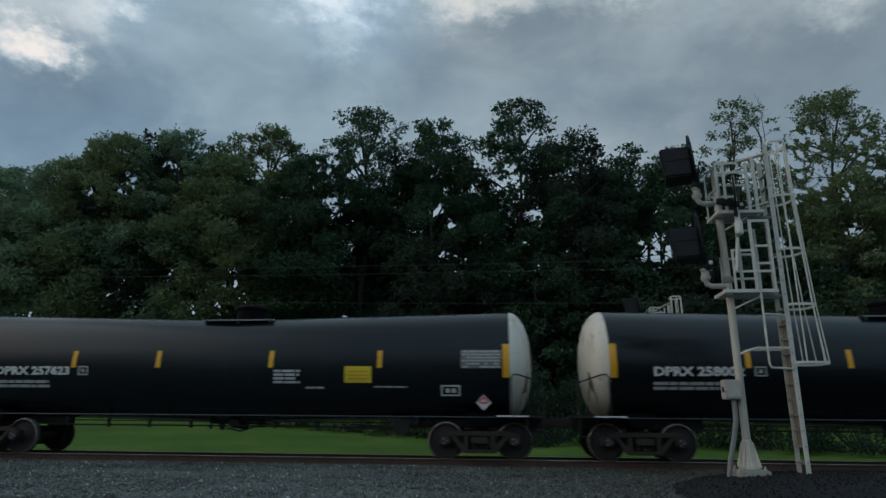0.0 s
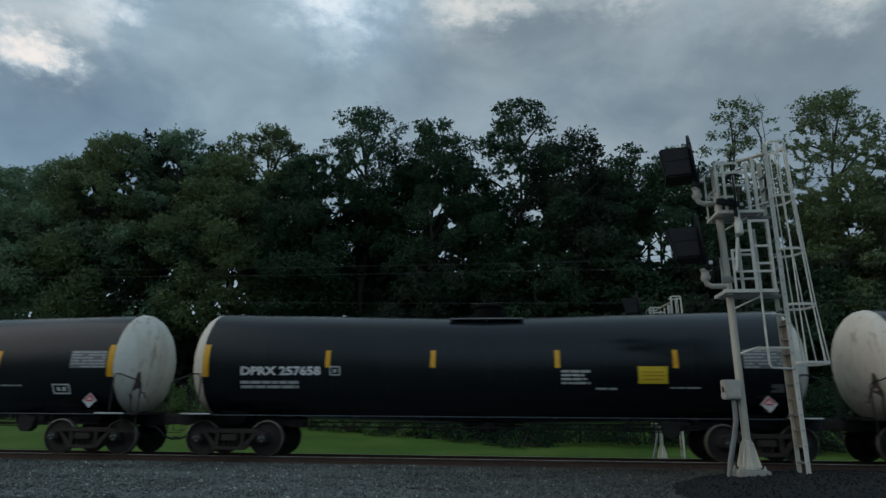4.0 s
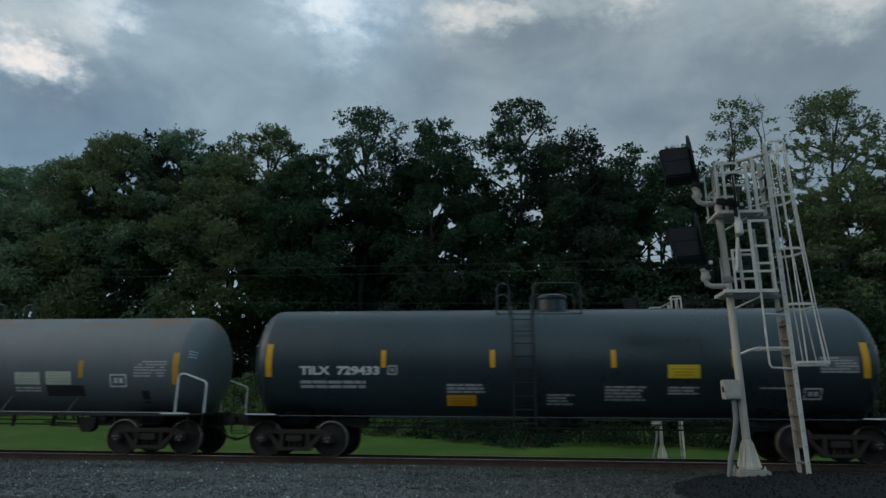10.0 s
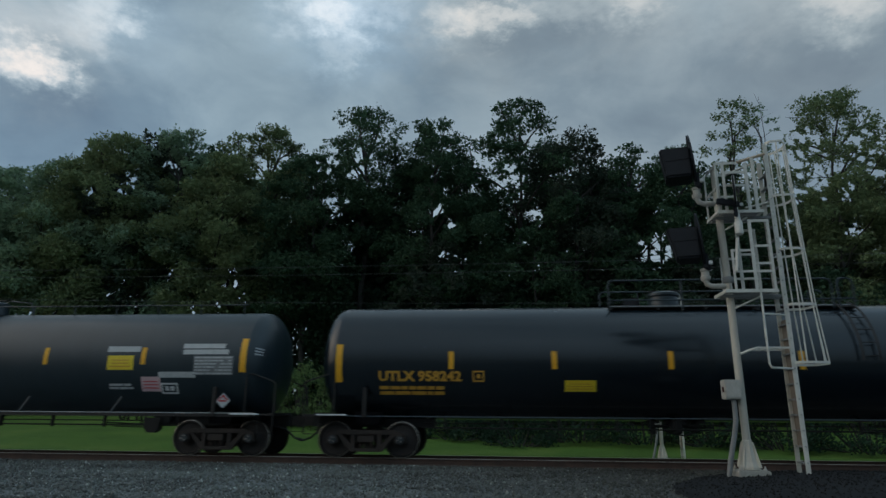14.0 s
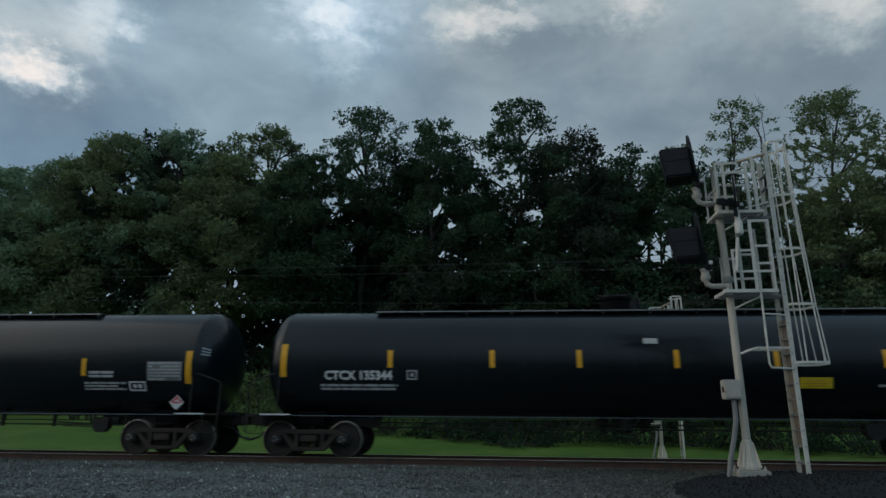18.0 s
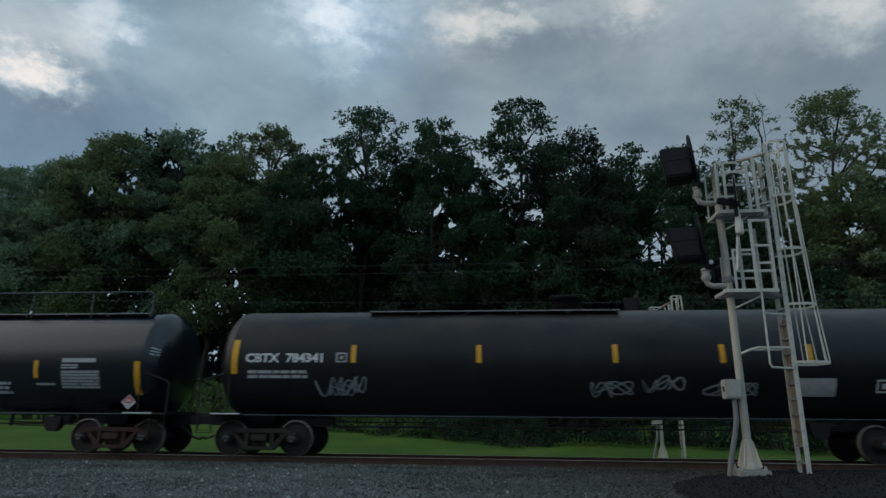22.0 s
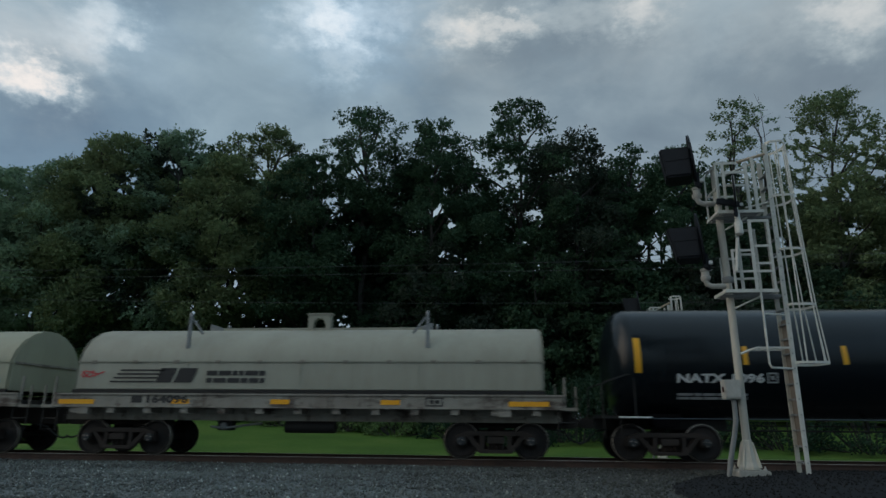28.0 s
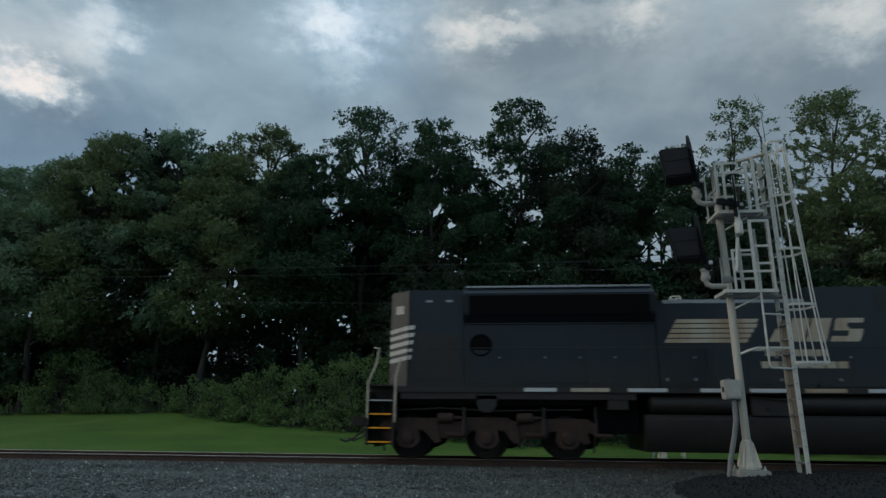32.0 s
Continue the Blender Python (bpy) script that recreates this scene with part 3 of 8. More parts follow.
SETTLE = -0.045         # the rails and trucks sit a little lower than the datum


def build_track():
    track = thing("railway_track", "rusty steel rails with bright worn heads on dark wooden ties", "railway track", pose(0, TRACK_Y, SETTLE), kind="structure")
    prof = [(-0.075, -0.18), (0.075, -0.18), (0.075, -0.168), (0.012, -0.145), (0.012, -0.045), (0.037, -0.035), (0.037, -0.006), (0.03, 0.0), (-0.03, 0.0), (-0.037, -0.006), (-0.037, -0.035), (-0.012, -0.045), (-0.012, -0.145), (-0.075, -0.168)]
    for side in (-1, 1):
        s = Shape()
        k = len(prof)
        s.add([(x, side * RAIL_Y + y, z) for x in (-600, 620) for y, z in prof], [])
        for i in range(k):
            s.add([], [])
            s.f.append((i, (i + 1) % k, k + (i + 1) % k, k + i))
            s.m.append(1 if i in (7, 6, 8) else 0)
        part("rail", s, ["rail_side", "rail_head"], track, "rusty rail with a bright worn head")
    near, far = Shape(), Shape()
    x = -60.0
    rng = random.Random(5)
    while x < 60:
        w = 0.11
        near.box(x - w, x + w, -1.3 + rng.uniform(-0.05, 0.05), 1.3, -0.36, -0.186)
        for side in (-1, 1):
            far.box(x - 0.09, x + 0.09, side * RAIL_Y - 0.17, side * RAIL_Y + 0.17, -0.184, -0.1795)
        x += 0.5 + rng.uniform(-0.02, 0.02)
    tagged(part("ties", near, "wood_tie", track), kind="stuff")
    tagged(part("tie_plates", far, "rail_side", track), kind="stuff")


# ---- trees ----
# where the sky shows through the wood: x, z at y = 46, radius
OPEN_SPOTS = [(-38.7, 8.8, 0.2), (-37.6, 8.8, 0.3), (-35.5, 8.8, 0.3), (-31.0, 10.4, 0.22), (-30.4, 11.1, 0.2), (-28.7, 9.4, 0.2), (-26.2, 11.7, 0.2), (-23.8, 9.2, 0.3), (-23.7, 8.1, 0.25), (-22.0, 9.6, 0.3), (-21.5, 11.2, 0.4), (-21.1, 12.1, 0.4), (-20.5, 10.7, 0.35), (-21.4, 8.5, 0.25), (-19.4, 8.7, 0.28), (-18.7, 8.0, 0.22), (-17.1, 7.6, 0.22),
              (-15.8, 7.5, 0.22), (-12.0, 7.8, 0.22), (-4.8, 16.6, 0.4), (-3.7, 15.5, 0.36), (-4.3, 13.2, 0.36), (-3.2, 12.5, 0.28), (-12.8, 17.1, 0.55), (-13.3, 17.8, 0.4), (-1.5, 20.8, 0.45), (0.8, 20.0, 0.34), (1.4, 19.1, 0.38), (1.6, 17.9, 0.34), (11.6, 13.4, 0.7), (10.7, 12.7, 0.5), (12.0, 13.8, 0.6),
              (11.7, 12.3, 0.5), (25.7, 14.4, 0.35), (-27.5, 21.2, 0.35), (-31.4, 19.5, 0.4), (-30.5, 20.0, 0.35), (-34.1, 19.1, 0.35), (-11.5, 20.4, 0.6), (-11.1, 21.9, 0.5), (-13.8, 20.9, 0.5), (21.9, 20.4, 0.8), (23.6, 21.6, 0.7), (22.0, 22.6, 0.8), (24.0, 19.0, 0.6),
              (22.9, 19.8, 0.5), (23.9, 18.0, 0.5), (22.2, 17.6, 0.45), (21.4, 14.9, 0.4), (23.6, 21.7, 0.5), (25.3, 19.3, 0.5), (27.2, 21.1, 0.6), (27.9, 19.2, 0.5), (25.8, 17.5, 0.4), (20.7, 13.6, 0.3), (27.9, 22.9, 0.5), (28.6, 21.0, 0.5), (20.2, 18.1, 0.35)]


_rng = random.Random(9)
# each gap is a lace of small holes, low down finer and more scattered
GLINTS = []
for _x, _z, _r in OPEN_SPOTS:
    _n = 6 if _r < 0.3 else 5 + int((_r / 0.2) ** 2)
    for _ in range(_n):
        GLINTS.append((_x + _rng.gauss(0, 0.42 if _r < 0.3 else _r * 0.75), _z + _rng.gauss(0, 0.5 if _r < 0.3 else _r * 0.85), _rng.uniform(0.07, 0.13 + 0.22 * _r)))


def leaf_cloud(rng, lobes, per_lobe, size, root=(0, 0, 0), gaps=()):
    """Leaves in sprays on the outside of the lobes, thinner within them. Lobes: (x, y, z, radius, flatness)."""
    out, along = [], []
    for (cx, cy, cz, r, flat) in lobes:
        k = max(40, int(per_lobe * (r / 1.6) ** 2))
        m = max(5, k // 15)
        d = rng.normal(size=(m, 3)) + np.array([0, 0, 0.25])
        d /= np.linalg.norm(d, axis=1)[:, None]
        heart = d * (r * rng.uniform(0.5, 1.08, m) ** 0.6)[:, None] * np.array([1, 1, flat])
        way = d + rng.normal(0, 0.45, (m, 3)) + np.array([0, 0, -0.15])
        way /= np.linalg.norm(way, axis=1)[:, None]
        pick = rng.integers(0, m, k)
        reach = rng.uniform(-0.32, 0.3, k) * (0.55 + 0.35 * r)
        p = heart[pick] + way[pick] * reach[:, None] + rng.normal(0, 0.055 + 0.07 * r, (k, 3)) * np.array([1, 1, 0.6])
        core = rng.normal(size=(k // 2, 3))
        core *= (r * rng.uniform(0.05, 0.95, k // 2) ** 0.5 / np.linalg.norm(core, axis=1))[:, None]
        p[:k // 2] = core * np.array([1, 1, flat])
        out.append(p + np.array([cx, cy, cz]))
        along.append(way[pick])
    c, w = np.concatenate(out), np.concatenate(along)
    deep = c[:, 1] + root[1]
    gx, gz = (c[:, 0] + root[0]) * 46 / deep, (c[:, 2] + root[2] - 0.944) * 46 / deep + 0.944
    keep = np.ones(len(c), bool)
    for ox, oz, r in gaps:
        r += 0.45 * max(0.0, size - 0.2)
        if gx.min() - r < ox < gx.max() + r:
            near = np.nonzero((np.abs(gx - ox) < 1.6 * r) & (np.abs(gz - oz) < 1.6 * r))[0]
            keep[near] &= (gx[near] - ox) ** 2 + (gz[near] - oz) ** 2 > r * r * rng.uniform(0.45, 2.3, len(near))
    c, w = c[keep], w[keep]
    k = len(c)
    s = size * rng.uniform(0.55, 1.45, k)
    n = rng.normal(size=(k, 3)) + np.array([0, 0, 1.0])
    n /= np.linalg.norm(n, axis=1)[:, None]
    a = w + rng.normal(0, 0.6, (k, 3))
    a -= n * np.sum(a * n, axis=1)[:, None]
    a /= np.linalg.norm(a, axis=1)[:, None]
    b = np.cross(n, a)
    a *= s[:, None] * 0.62
    b *= s[:, None] * 0.36
    bent = n * (s * 0.14)[:, None]
    verts = np.stack([c - a, c - b * 1.0 + bent, c + a, c + b * 1.0 + bent], 1).reshape(-1, 3)
    return verts, np.arange(4 * k).reshape(-1, 4)


def crown_lobes(rng, height, spread, base, count, top):
    """Lobe centres that fill an uneven crown from base to height."""
    lobes = []
    for i in range(count):
        f = (i + rng.uniform(0.1, 0.9)) / count
        z = base + (height - base) * f
        w = spread * (math.sin(math.pi * min(1.0, 0.2 + 0.77 * f ** (1.0 / top)))) ** 0.7
        a = 2.4 * i + rng.uniform(-0.6, 0.6)
        d = w * rng.uniform(0.1, 1.0) ** 0.55
        r = rng.uniform(0.7, 1.3) * spread * 0.275 * (1.12 - 0.5 * f)
        lobes.append((d * math.cos(a), d * math.sin(a), z - r * 0.55, r, rng.uniform(0.5, 0.8)))
    return lobes


def build_tree(x, y, height, spread, base, seed, leaf, label, density=1.0, count=40, name="tree", lean=0.0, top=1.0, size=0.26, dead=0):
    rng = np.random.default_rng(seed)
    z0 = ground_z(x, y) - 0.1
    tree = thing(name, label, name, pose(x, y, z0), group="trees behind the track")
    lobes = crown_lobes(rng, height, spread, base, int(count * 1.75), top)
    lobes = [(a + lean * c / height, b, c, r, f) for a, b, c, r, f in lobes]
    s = Shape()
    tr = 0.011 * height + 0.05
    bend = [(lean * (h / height) ** 1.3 + rng.normal(0, 0.16) * (0 < h), rng.normal(0, 0.16) * (0 < h), h) for h in np.linspace(0, height * 0.86, 8)]
    s.tube(bend, tr, 8, tr * 0.16)
    part("trunk", s, "bark", tree, smooth=True)
    for a, b, c, r, f in lobes[::4]:
        s = Shape()
        start = max(base * 0.7, min(height * 0.8, c - math.hypot(a, b) * 0.75))
        k = min(6, max(0, int(start / (height * 0.86) * 7)))
        p, q = Vector(bend[k]), Vector(bend[k + 1])
        p = p.lerp(q, start / (height * 0.86) * 7 - k)
        e = Vector((a, b, c))
        mid = p.lerp(e, 0.5) + Vector((rng.normal(0, 0.25), rng.normal(0, 0.25), 0.35))
        s.tube([p, mid, e], tr * 0.34, 5, 0.025)
        for _ in range(3):
            tip = e + Vector(rng.normal(0, r * 0.6, 3))
            s.tube([mid.lerp(e, rng.uniform(0.3, 1.0)), tip], 0.03, 4, 0.01)
        part("limb", s, "bark", tree, smooth=True)
    for _ in range(dead):
        s = Shape()
        root = Vector(bend[-2])
        tip = Vector((rng.normal(0, 1.0) + lean, rng.normal(0, 0.5), height * rng.uniform(0.98, 1.04)))
        s.tube([root, root.lerp(tip, 0.5) + Vector((0.2, 0, 0)), tip], 0.05, 5, 0.01)
        for _ in range(6):
            p = root.lerp(tip, rng.uniform(0.4, 0.95))
            s.tube([p, p + Vector((rng.normal(0, 0.6), rng.normal(0, 0.4), rng.uniform(0.3, 0.9)))], 0.016, 4, 0.006)
        part("dead_branch", s, "bark", tree, "bare grey branch", True)
    v, f = leaf_cloud(rng, lobes, 600 * density, size, (x, y, z0), GLINTS)
    numpy_mesh("crown", v, f, leaf, tree)
    return tree


def build_bush(x, y, width, height, seed, leaf="leaf_bush", label="dense green shrub at the edge of the grass", size=0.13, density=1.0, name="bush"):
    rng = np.random.default_rng(seed)
    z0 = ground_z(x, y) - 0.05
    bush = thing(name, label, "bush", pose(x, y, z0), group="shrubs along the grass")
    lobes = []
    count = int(14 + width * 3 + height * 2)
    for i in range(count):
        # lobes spread over the dome, from its skirt to its top
        f = (i + 0.5) / count
        a = 2.4 * i + rng.uniform(-0.5, 0.5)
        d = math.sqrt(1 - f * f * 0.92)
        r = rng.uniform(0.5, 0.85) * min(width, height) * 0.36
        lobes.append((d * math.cos(a) * width * 0.95, d * math.sin(a) * width * 0.55, max(r * 0.5, height * f * rng.uniform(0.86, 1.05) - r * 0.7), r, 0.8))
    s = Shape()
    for a, b, c, r, f in lobes:
        s.tube([(a * 0.35, b * 0.35, 0), (a * 0.8, b * 0.8, c * 0.6), (a, b, c)], 0.035, 5, 0.012)
    part("stem", s, "bark", bush, smooth=True)
    v, f = leaf_cloud(rng, lobes, 560 * density * max(1.0, 1.2 / max(0.3, min(width, height) * 0.4)), size, (x, y, z0), GLINTS if y > 50 else ())
    v[:, 2] = np.maximum(v[:, 2], 0.02)
    numpy_mesh("leaves", v, f, leaf, bush)


def build_woods():
    tall = "tall broadleaf tree with dense dark green leaves"
    thin = "tall slender tree with an open airy crown"
    autumn = "broadleaf tree with leaves turning yellow-brown"
    words = {"leaf_deep": tall, "leaf_mid": "tall broadleaf tree with green leaves", "leaf_olive": autumn, "leaf_rust": "dark tree with brown-tinged leaves", "leaf_pale": "broadleaf tree with pale green leaves, haze put into their colour"}
    # x, y, height, spread, crown base, lean, leaf
    for i, (x, y, h, w, base, lean, leaf) in enumerate([
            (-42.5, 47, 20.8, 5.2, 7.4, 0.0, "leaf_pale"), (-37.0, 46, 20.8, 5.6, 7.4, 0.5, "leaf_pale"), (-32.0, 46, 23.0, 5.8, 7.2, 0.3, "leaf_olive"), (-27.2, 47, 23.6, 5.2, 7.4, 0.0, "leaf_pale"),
            (-22.5, 45.5, 20.2, 5.0, 7.0, 0.4, "leaf_olive"), (-19.6, 48, 23.8, 5.0, 7.6, 0.2, "leaf_olive"), (-15.0, 46, 20.5, 5.0, 7.4, 0.0, "leaf_mid"),
            (-5.3, 46, 23.6, 5.0, 5.5, 0.4, "leaf_mid"), (1.6, 46, 25.7, 5.0, 5.0, 0.0, "leaf_mid"), (5.8, 45, 22.0, 5.0, 4.0, 0.0, "leaf_rust"), (9.6, 46, 20.8, 4.8, 4.0, 0.2, "leaf_mid")]):
        build_tree(x, y, h, w, base, 100 + i, leaf, words[leaf], 1.15, 44, lean=lean, top=0.95, size=0.21)
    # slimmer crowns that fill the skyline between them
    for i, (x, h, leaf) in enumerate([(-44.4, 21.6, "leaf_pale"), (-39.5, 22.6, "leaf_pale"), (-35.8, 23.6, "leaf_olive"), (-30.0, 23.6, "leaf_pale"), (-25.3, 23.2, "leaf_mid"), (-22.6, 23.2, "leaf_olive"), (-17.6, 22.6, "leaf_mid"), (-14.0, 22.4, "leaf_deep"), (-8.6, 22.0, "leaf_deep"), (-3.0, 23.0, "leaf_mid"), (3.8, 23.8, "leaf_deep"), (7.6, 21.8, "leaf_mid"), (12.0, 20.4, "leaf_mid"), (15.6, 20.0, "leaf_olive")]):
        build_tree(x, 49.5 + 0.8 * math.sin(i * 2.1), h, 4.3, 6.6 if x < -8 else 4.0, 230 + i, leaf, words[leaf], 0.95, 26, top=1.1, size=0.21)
    # dense crowns that close the gaps behind the first row
    for i, (x, y, h, w, base, leaf) in enumerate([(-3.4, 51, 22.6, 4.6, 6.0, "leaf_deep"), (3.6, 51.5, 23.2, 4.4, 6.0, "leaf_deep"), (8.8, 51, 21.2, 4.8, 5.0, "leaf_rust"), (13.0, 50, 19.6, 4.6, 4.0, "leaf_mid"), (-30.0, 48.5, 23.4, 5.4, 8.0, "leaf_rust"), (-34.6, 47.5, 22.4, 5.2, 8.0, "leaf_olive"), (-24.4, 49, 22.0, 4.8, 8.0, "leaf_mid"), (-7.6, 50.5, 21.4, 4.4, 6.0, "leaf_deep")]):
        build_tree(x, y, h, w, base, 500 + i, leaf, words[leaf], 0.72, 36, top=1.15, size=0.27)
    # open crowns against the sky
    for i, (x, y, h, w, base, lean, n, leaf) in enumerate([(-10.8, 47, 25.3, 4.0, 16.6, -0.2, 40, "leaf_mid"), (17.8, 47, 25.4, 3.7, 8.0, 1.0, 30, "leaf_olive"), (20.8, 48, 25.0, 2.6, 13.0, 0.2, 14, "leaf_pale"), (24.4, 47, 25.3, 5.9, 12.0, 1.6, 40, "leaf_olive")]):
        build_tree(x, y, h, w, base, 130 + i, leaf, thin, 0.95, n, lean=lean, top=0.85 if i == 0 else 1.4, dead=2 if i == 2 else 0, size=0.18)
    for i, (x, y, h, w, base, leaf) in enumerate([(13.2, 45, 20.0, 5.0, 3.5, "leaf_mid"), (29.8, 45, 20.0, 5.4, 4.0, "leaf_olive"), (34.5, 46, 22.5, 5.4, 5.0, "leaf_mid"), (23.0, 43, 16.5, 5.0, 3.0, "leaf_olive"), (17.0, 43, 14.0, 4.4, 3.0, "leaf_mid")]):
        build_tree(x, y, h, w, base, 140 + i, leaf, words[leaf], 1.05, 38, size=0.21)
    low = [(-43, 49, 7.6, 4.2), (-36.5, 49.4, 7.6, 4.6), (-29.5, 49.2, 7.8, 4.6), (-22.5, 49, 7.8, 4.6), (-15.0, 48.5, 8.2, 4.4), (-9.0, 47.5, 9.0, 4.4), (-4.6, 43.5, 13.0, 4.8), (2.2, 43, 13.5, 4.8), (8.3, 42.5, 13.0, 4.8), (13.8, 42, 11.0, 4.4), (28.0, 42, 12.0, 4.8), (21.0, 41, 10.0, 4.4)]
    for i, (x, y, h, w) in enumerate(low):
        leaf = "leaf_mid" if i % 3 else "leaf_rust"
        build_tree(x, y, h, w, 1.6, 170 + i, leaf, "low dark tree under the taller ones", 0.72, 32, size=0.24)
    for i in range(15):
        x = -50 + i * 6.2 + 1.5 * math.sin(i * 2.3)
        # left of x = -14 the leaves are paler, haze put into the colour
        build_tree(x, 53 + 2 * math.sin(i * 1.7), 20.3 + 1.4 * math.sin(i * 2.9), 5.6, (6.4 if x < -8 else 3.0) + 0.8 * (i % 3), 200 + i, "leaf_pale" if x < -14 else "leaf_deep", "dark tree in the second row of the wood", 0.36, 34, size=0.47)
    # a dark thicket that closes the wood near the ground
    for i in range(20):
        x = -60 + 5.0 * i
        build_bush(x, 54 + 1.2 * math.sin(i * 1.9), 4.2, 9.4 + 0.8 * math.sin(i * 2.7), 400 + i, "leaf_mid", "dark thicket under the trees", 0.36, 0.36)
    # thin young trees behind, through which the sky glints
    for i in range(13):
        x = -62 + 4.6 * i
        # paler leaves on the left again carry painted haze
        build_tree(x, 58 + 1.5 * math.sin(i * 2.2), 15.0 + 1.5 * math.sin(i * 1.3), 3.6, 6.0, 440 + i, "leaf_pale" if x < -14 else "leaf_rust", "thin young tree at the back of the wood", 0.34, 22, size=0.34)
    # shrubs at the edge of the mown grass
    shrubs = [(-36, 44.8, 3.2, 2.6), (-31.5, 44.2, 3.2, 4.9), (-29.0, 43.6, 2.4, 3.4), (-27.5, 43.2, 2.6, 2.6), (-24, 42.6, 2.6, 2.4), (-20.5, 42.0, 2.6, 2.5), (-17.4, 40.2, 2.6, 2.9), (-14.4, 39.2, 2.8, 3.6), (-11.4, 38.2, 2.8, 4.4), (-8.4, 37.6, 2.8, 5.0), (-5.4, 37.0, 2.8, 5.0),
              (-2.2, 37.6, 2.8, 4.6), (0.8, 36.2, 2.8, 4.2), (4.0, 34.8, 2.8, 4.0), (7.2, 33.6, 2.8, 3.6), (10.2, 32.6, 2.6, 3.4), (13.2, 31.6, 2.6, 3.4), (16.6, 31.0, 2.8, 3.8), (20.0, 30.6, 2.8, 4.2), (-9.5, 36.4, 1.8, 1.5), (-12.8, 37.4, 1.8, 1.4), (-6.0, 35.6, 1.8, 1.5), (-16.0, 38.6, 1.8, 1.3), (-2.6, 34.8, 1.8, 1.5), (0.8, 33.6, 1.8, 1.4)]
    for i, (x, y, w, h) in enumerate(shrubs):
        # from x = -4 on, darker leaves put the shrubs' shade into their colour
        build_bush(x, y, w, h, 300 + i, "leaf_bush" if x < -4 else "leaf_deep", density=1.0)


def build_wires():
    line = thing("overhead_line", "thin grey overhead wires on wooden poles behind the track", "overhead line", pose(0, 33, 0))
    for k, (za, zb, sag) in enumerate([(9.35, 10.05, 0.55), (9.0, 9.6, 0.55), (8.0, 7.35, 0.72)]):
        s = Shape()
        pts = []
        for i in range(25):
            f = i / 24
            pts.append((-45 + 90 * f, 0.25 * (k % 2), za + (zb - za) * f - sag * 4 * f * (1 - f)))
        s.tube(pts, 0.009, 5)
        part("overhead_wire", s, "wire", line, smooth=True)
    for x in (-45.0, 45.0):
        part("pole", Shape().tube([(x, 0.12, ground_z(x, 33) - 0.3), (x, 0.12, 10.6)], 0.14, 10, 0.1), "bark", line, "plain wooden pole", True)


# ---- the cantilever mast with two signal heads, ladder and safety cage ----
def band(points, high, thick=0.008):
    """A flat strip on edge that follows the points."""
    s = Shape()
    verts, last = [], len(points) - 1
    for i, (x, y, z) in enumerate(points):
        (ax, ay, _), (bx, by, _) = points[max(0, i - 1)], points[min(last, i + 1)]
        d = math.hypot(bx - ax, by - ay) or 1
        nx, ny = (by - ay) / d * thick / 2, -(bx - ax) / d * thick / 2
        verts += [(x + nx, y + ny, z - high / 2), (x + nx, y + ny, z + high / 2), (x - nx, y - ny, z + high / 2), (x - nx, y - ny, z - high / 2)]
    faces = [(4 * i + k, 4 * i + (k + 1) % 4, 4 * i + 4 + (k + 1) % 4, 4 * i + 4 + k) for i in range(last) for k in range(4)]
    return s.add(verts, faces + [(3, 2, 1, 0), (4 * last, 4 * last + 1, 4 * last + 2, 4 * last + 3)])


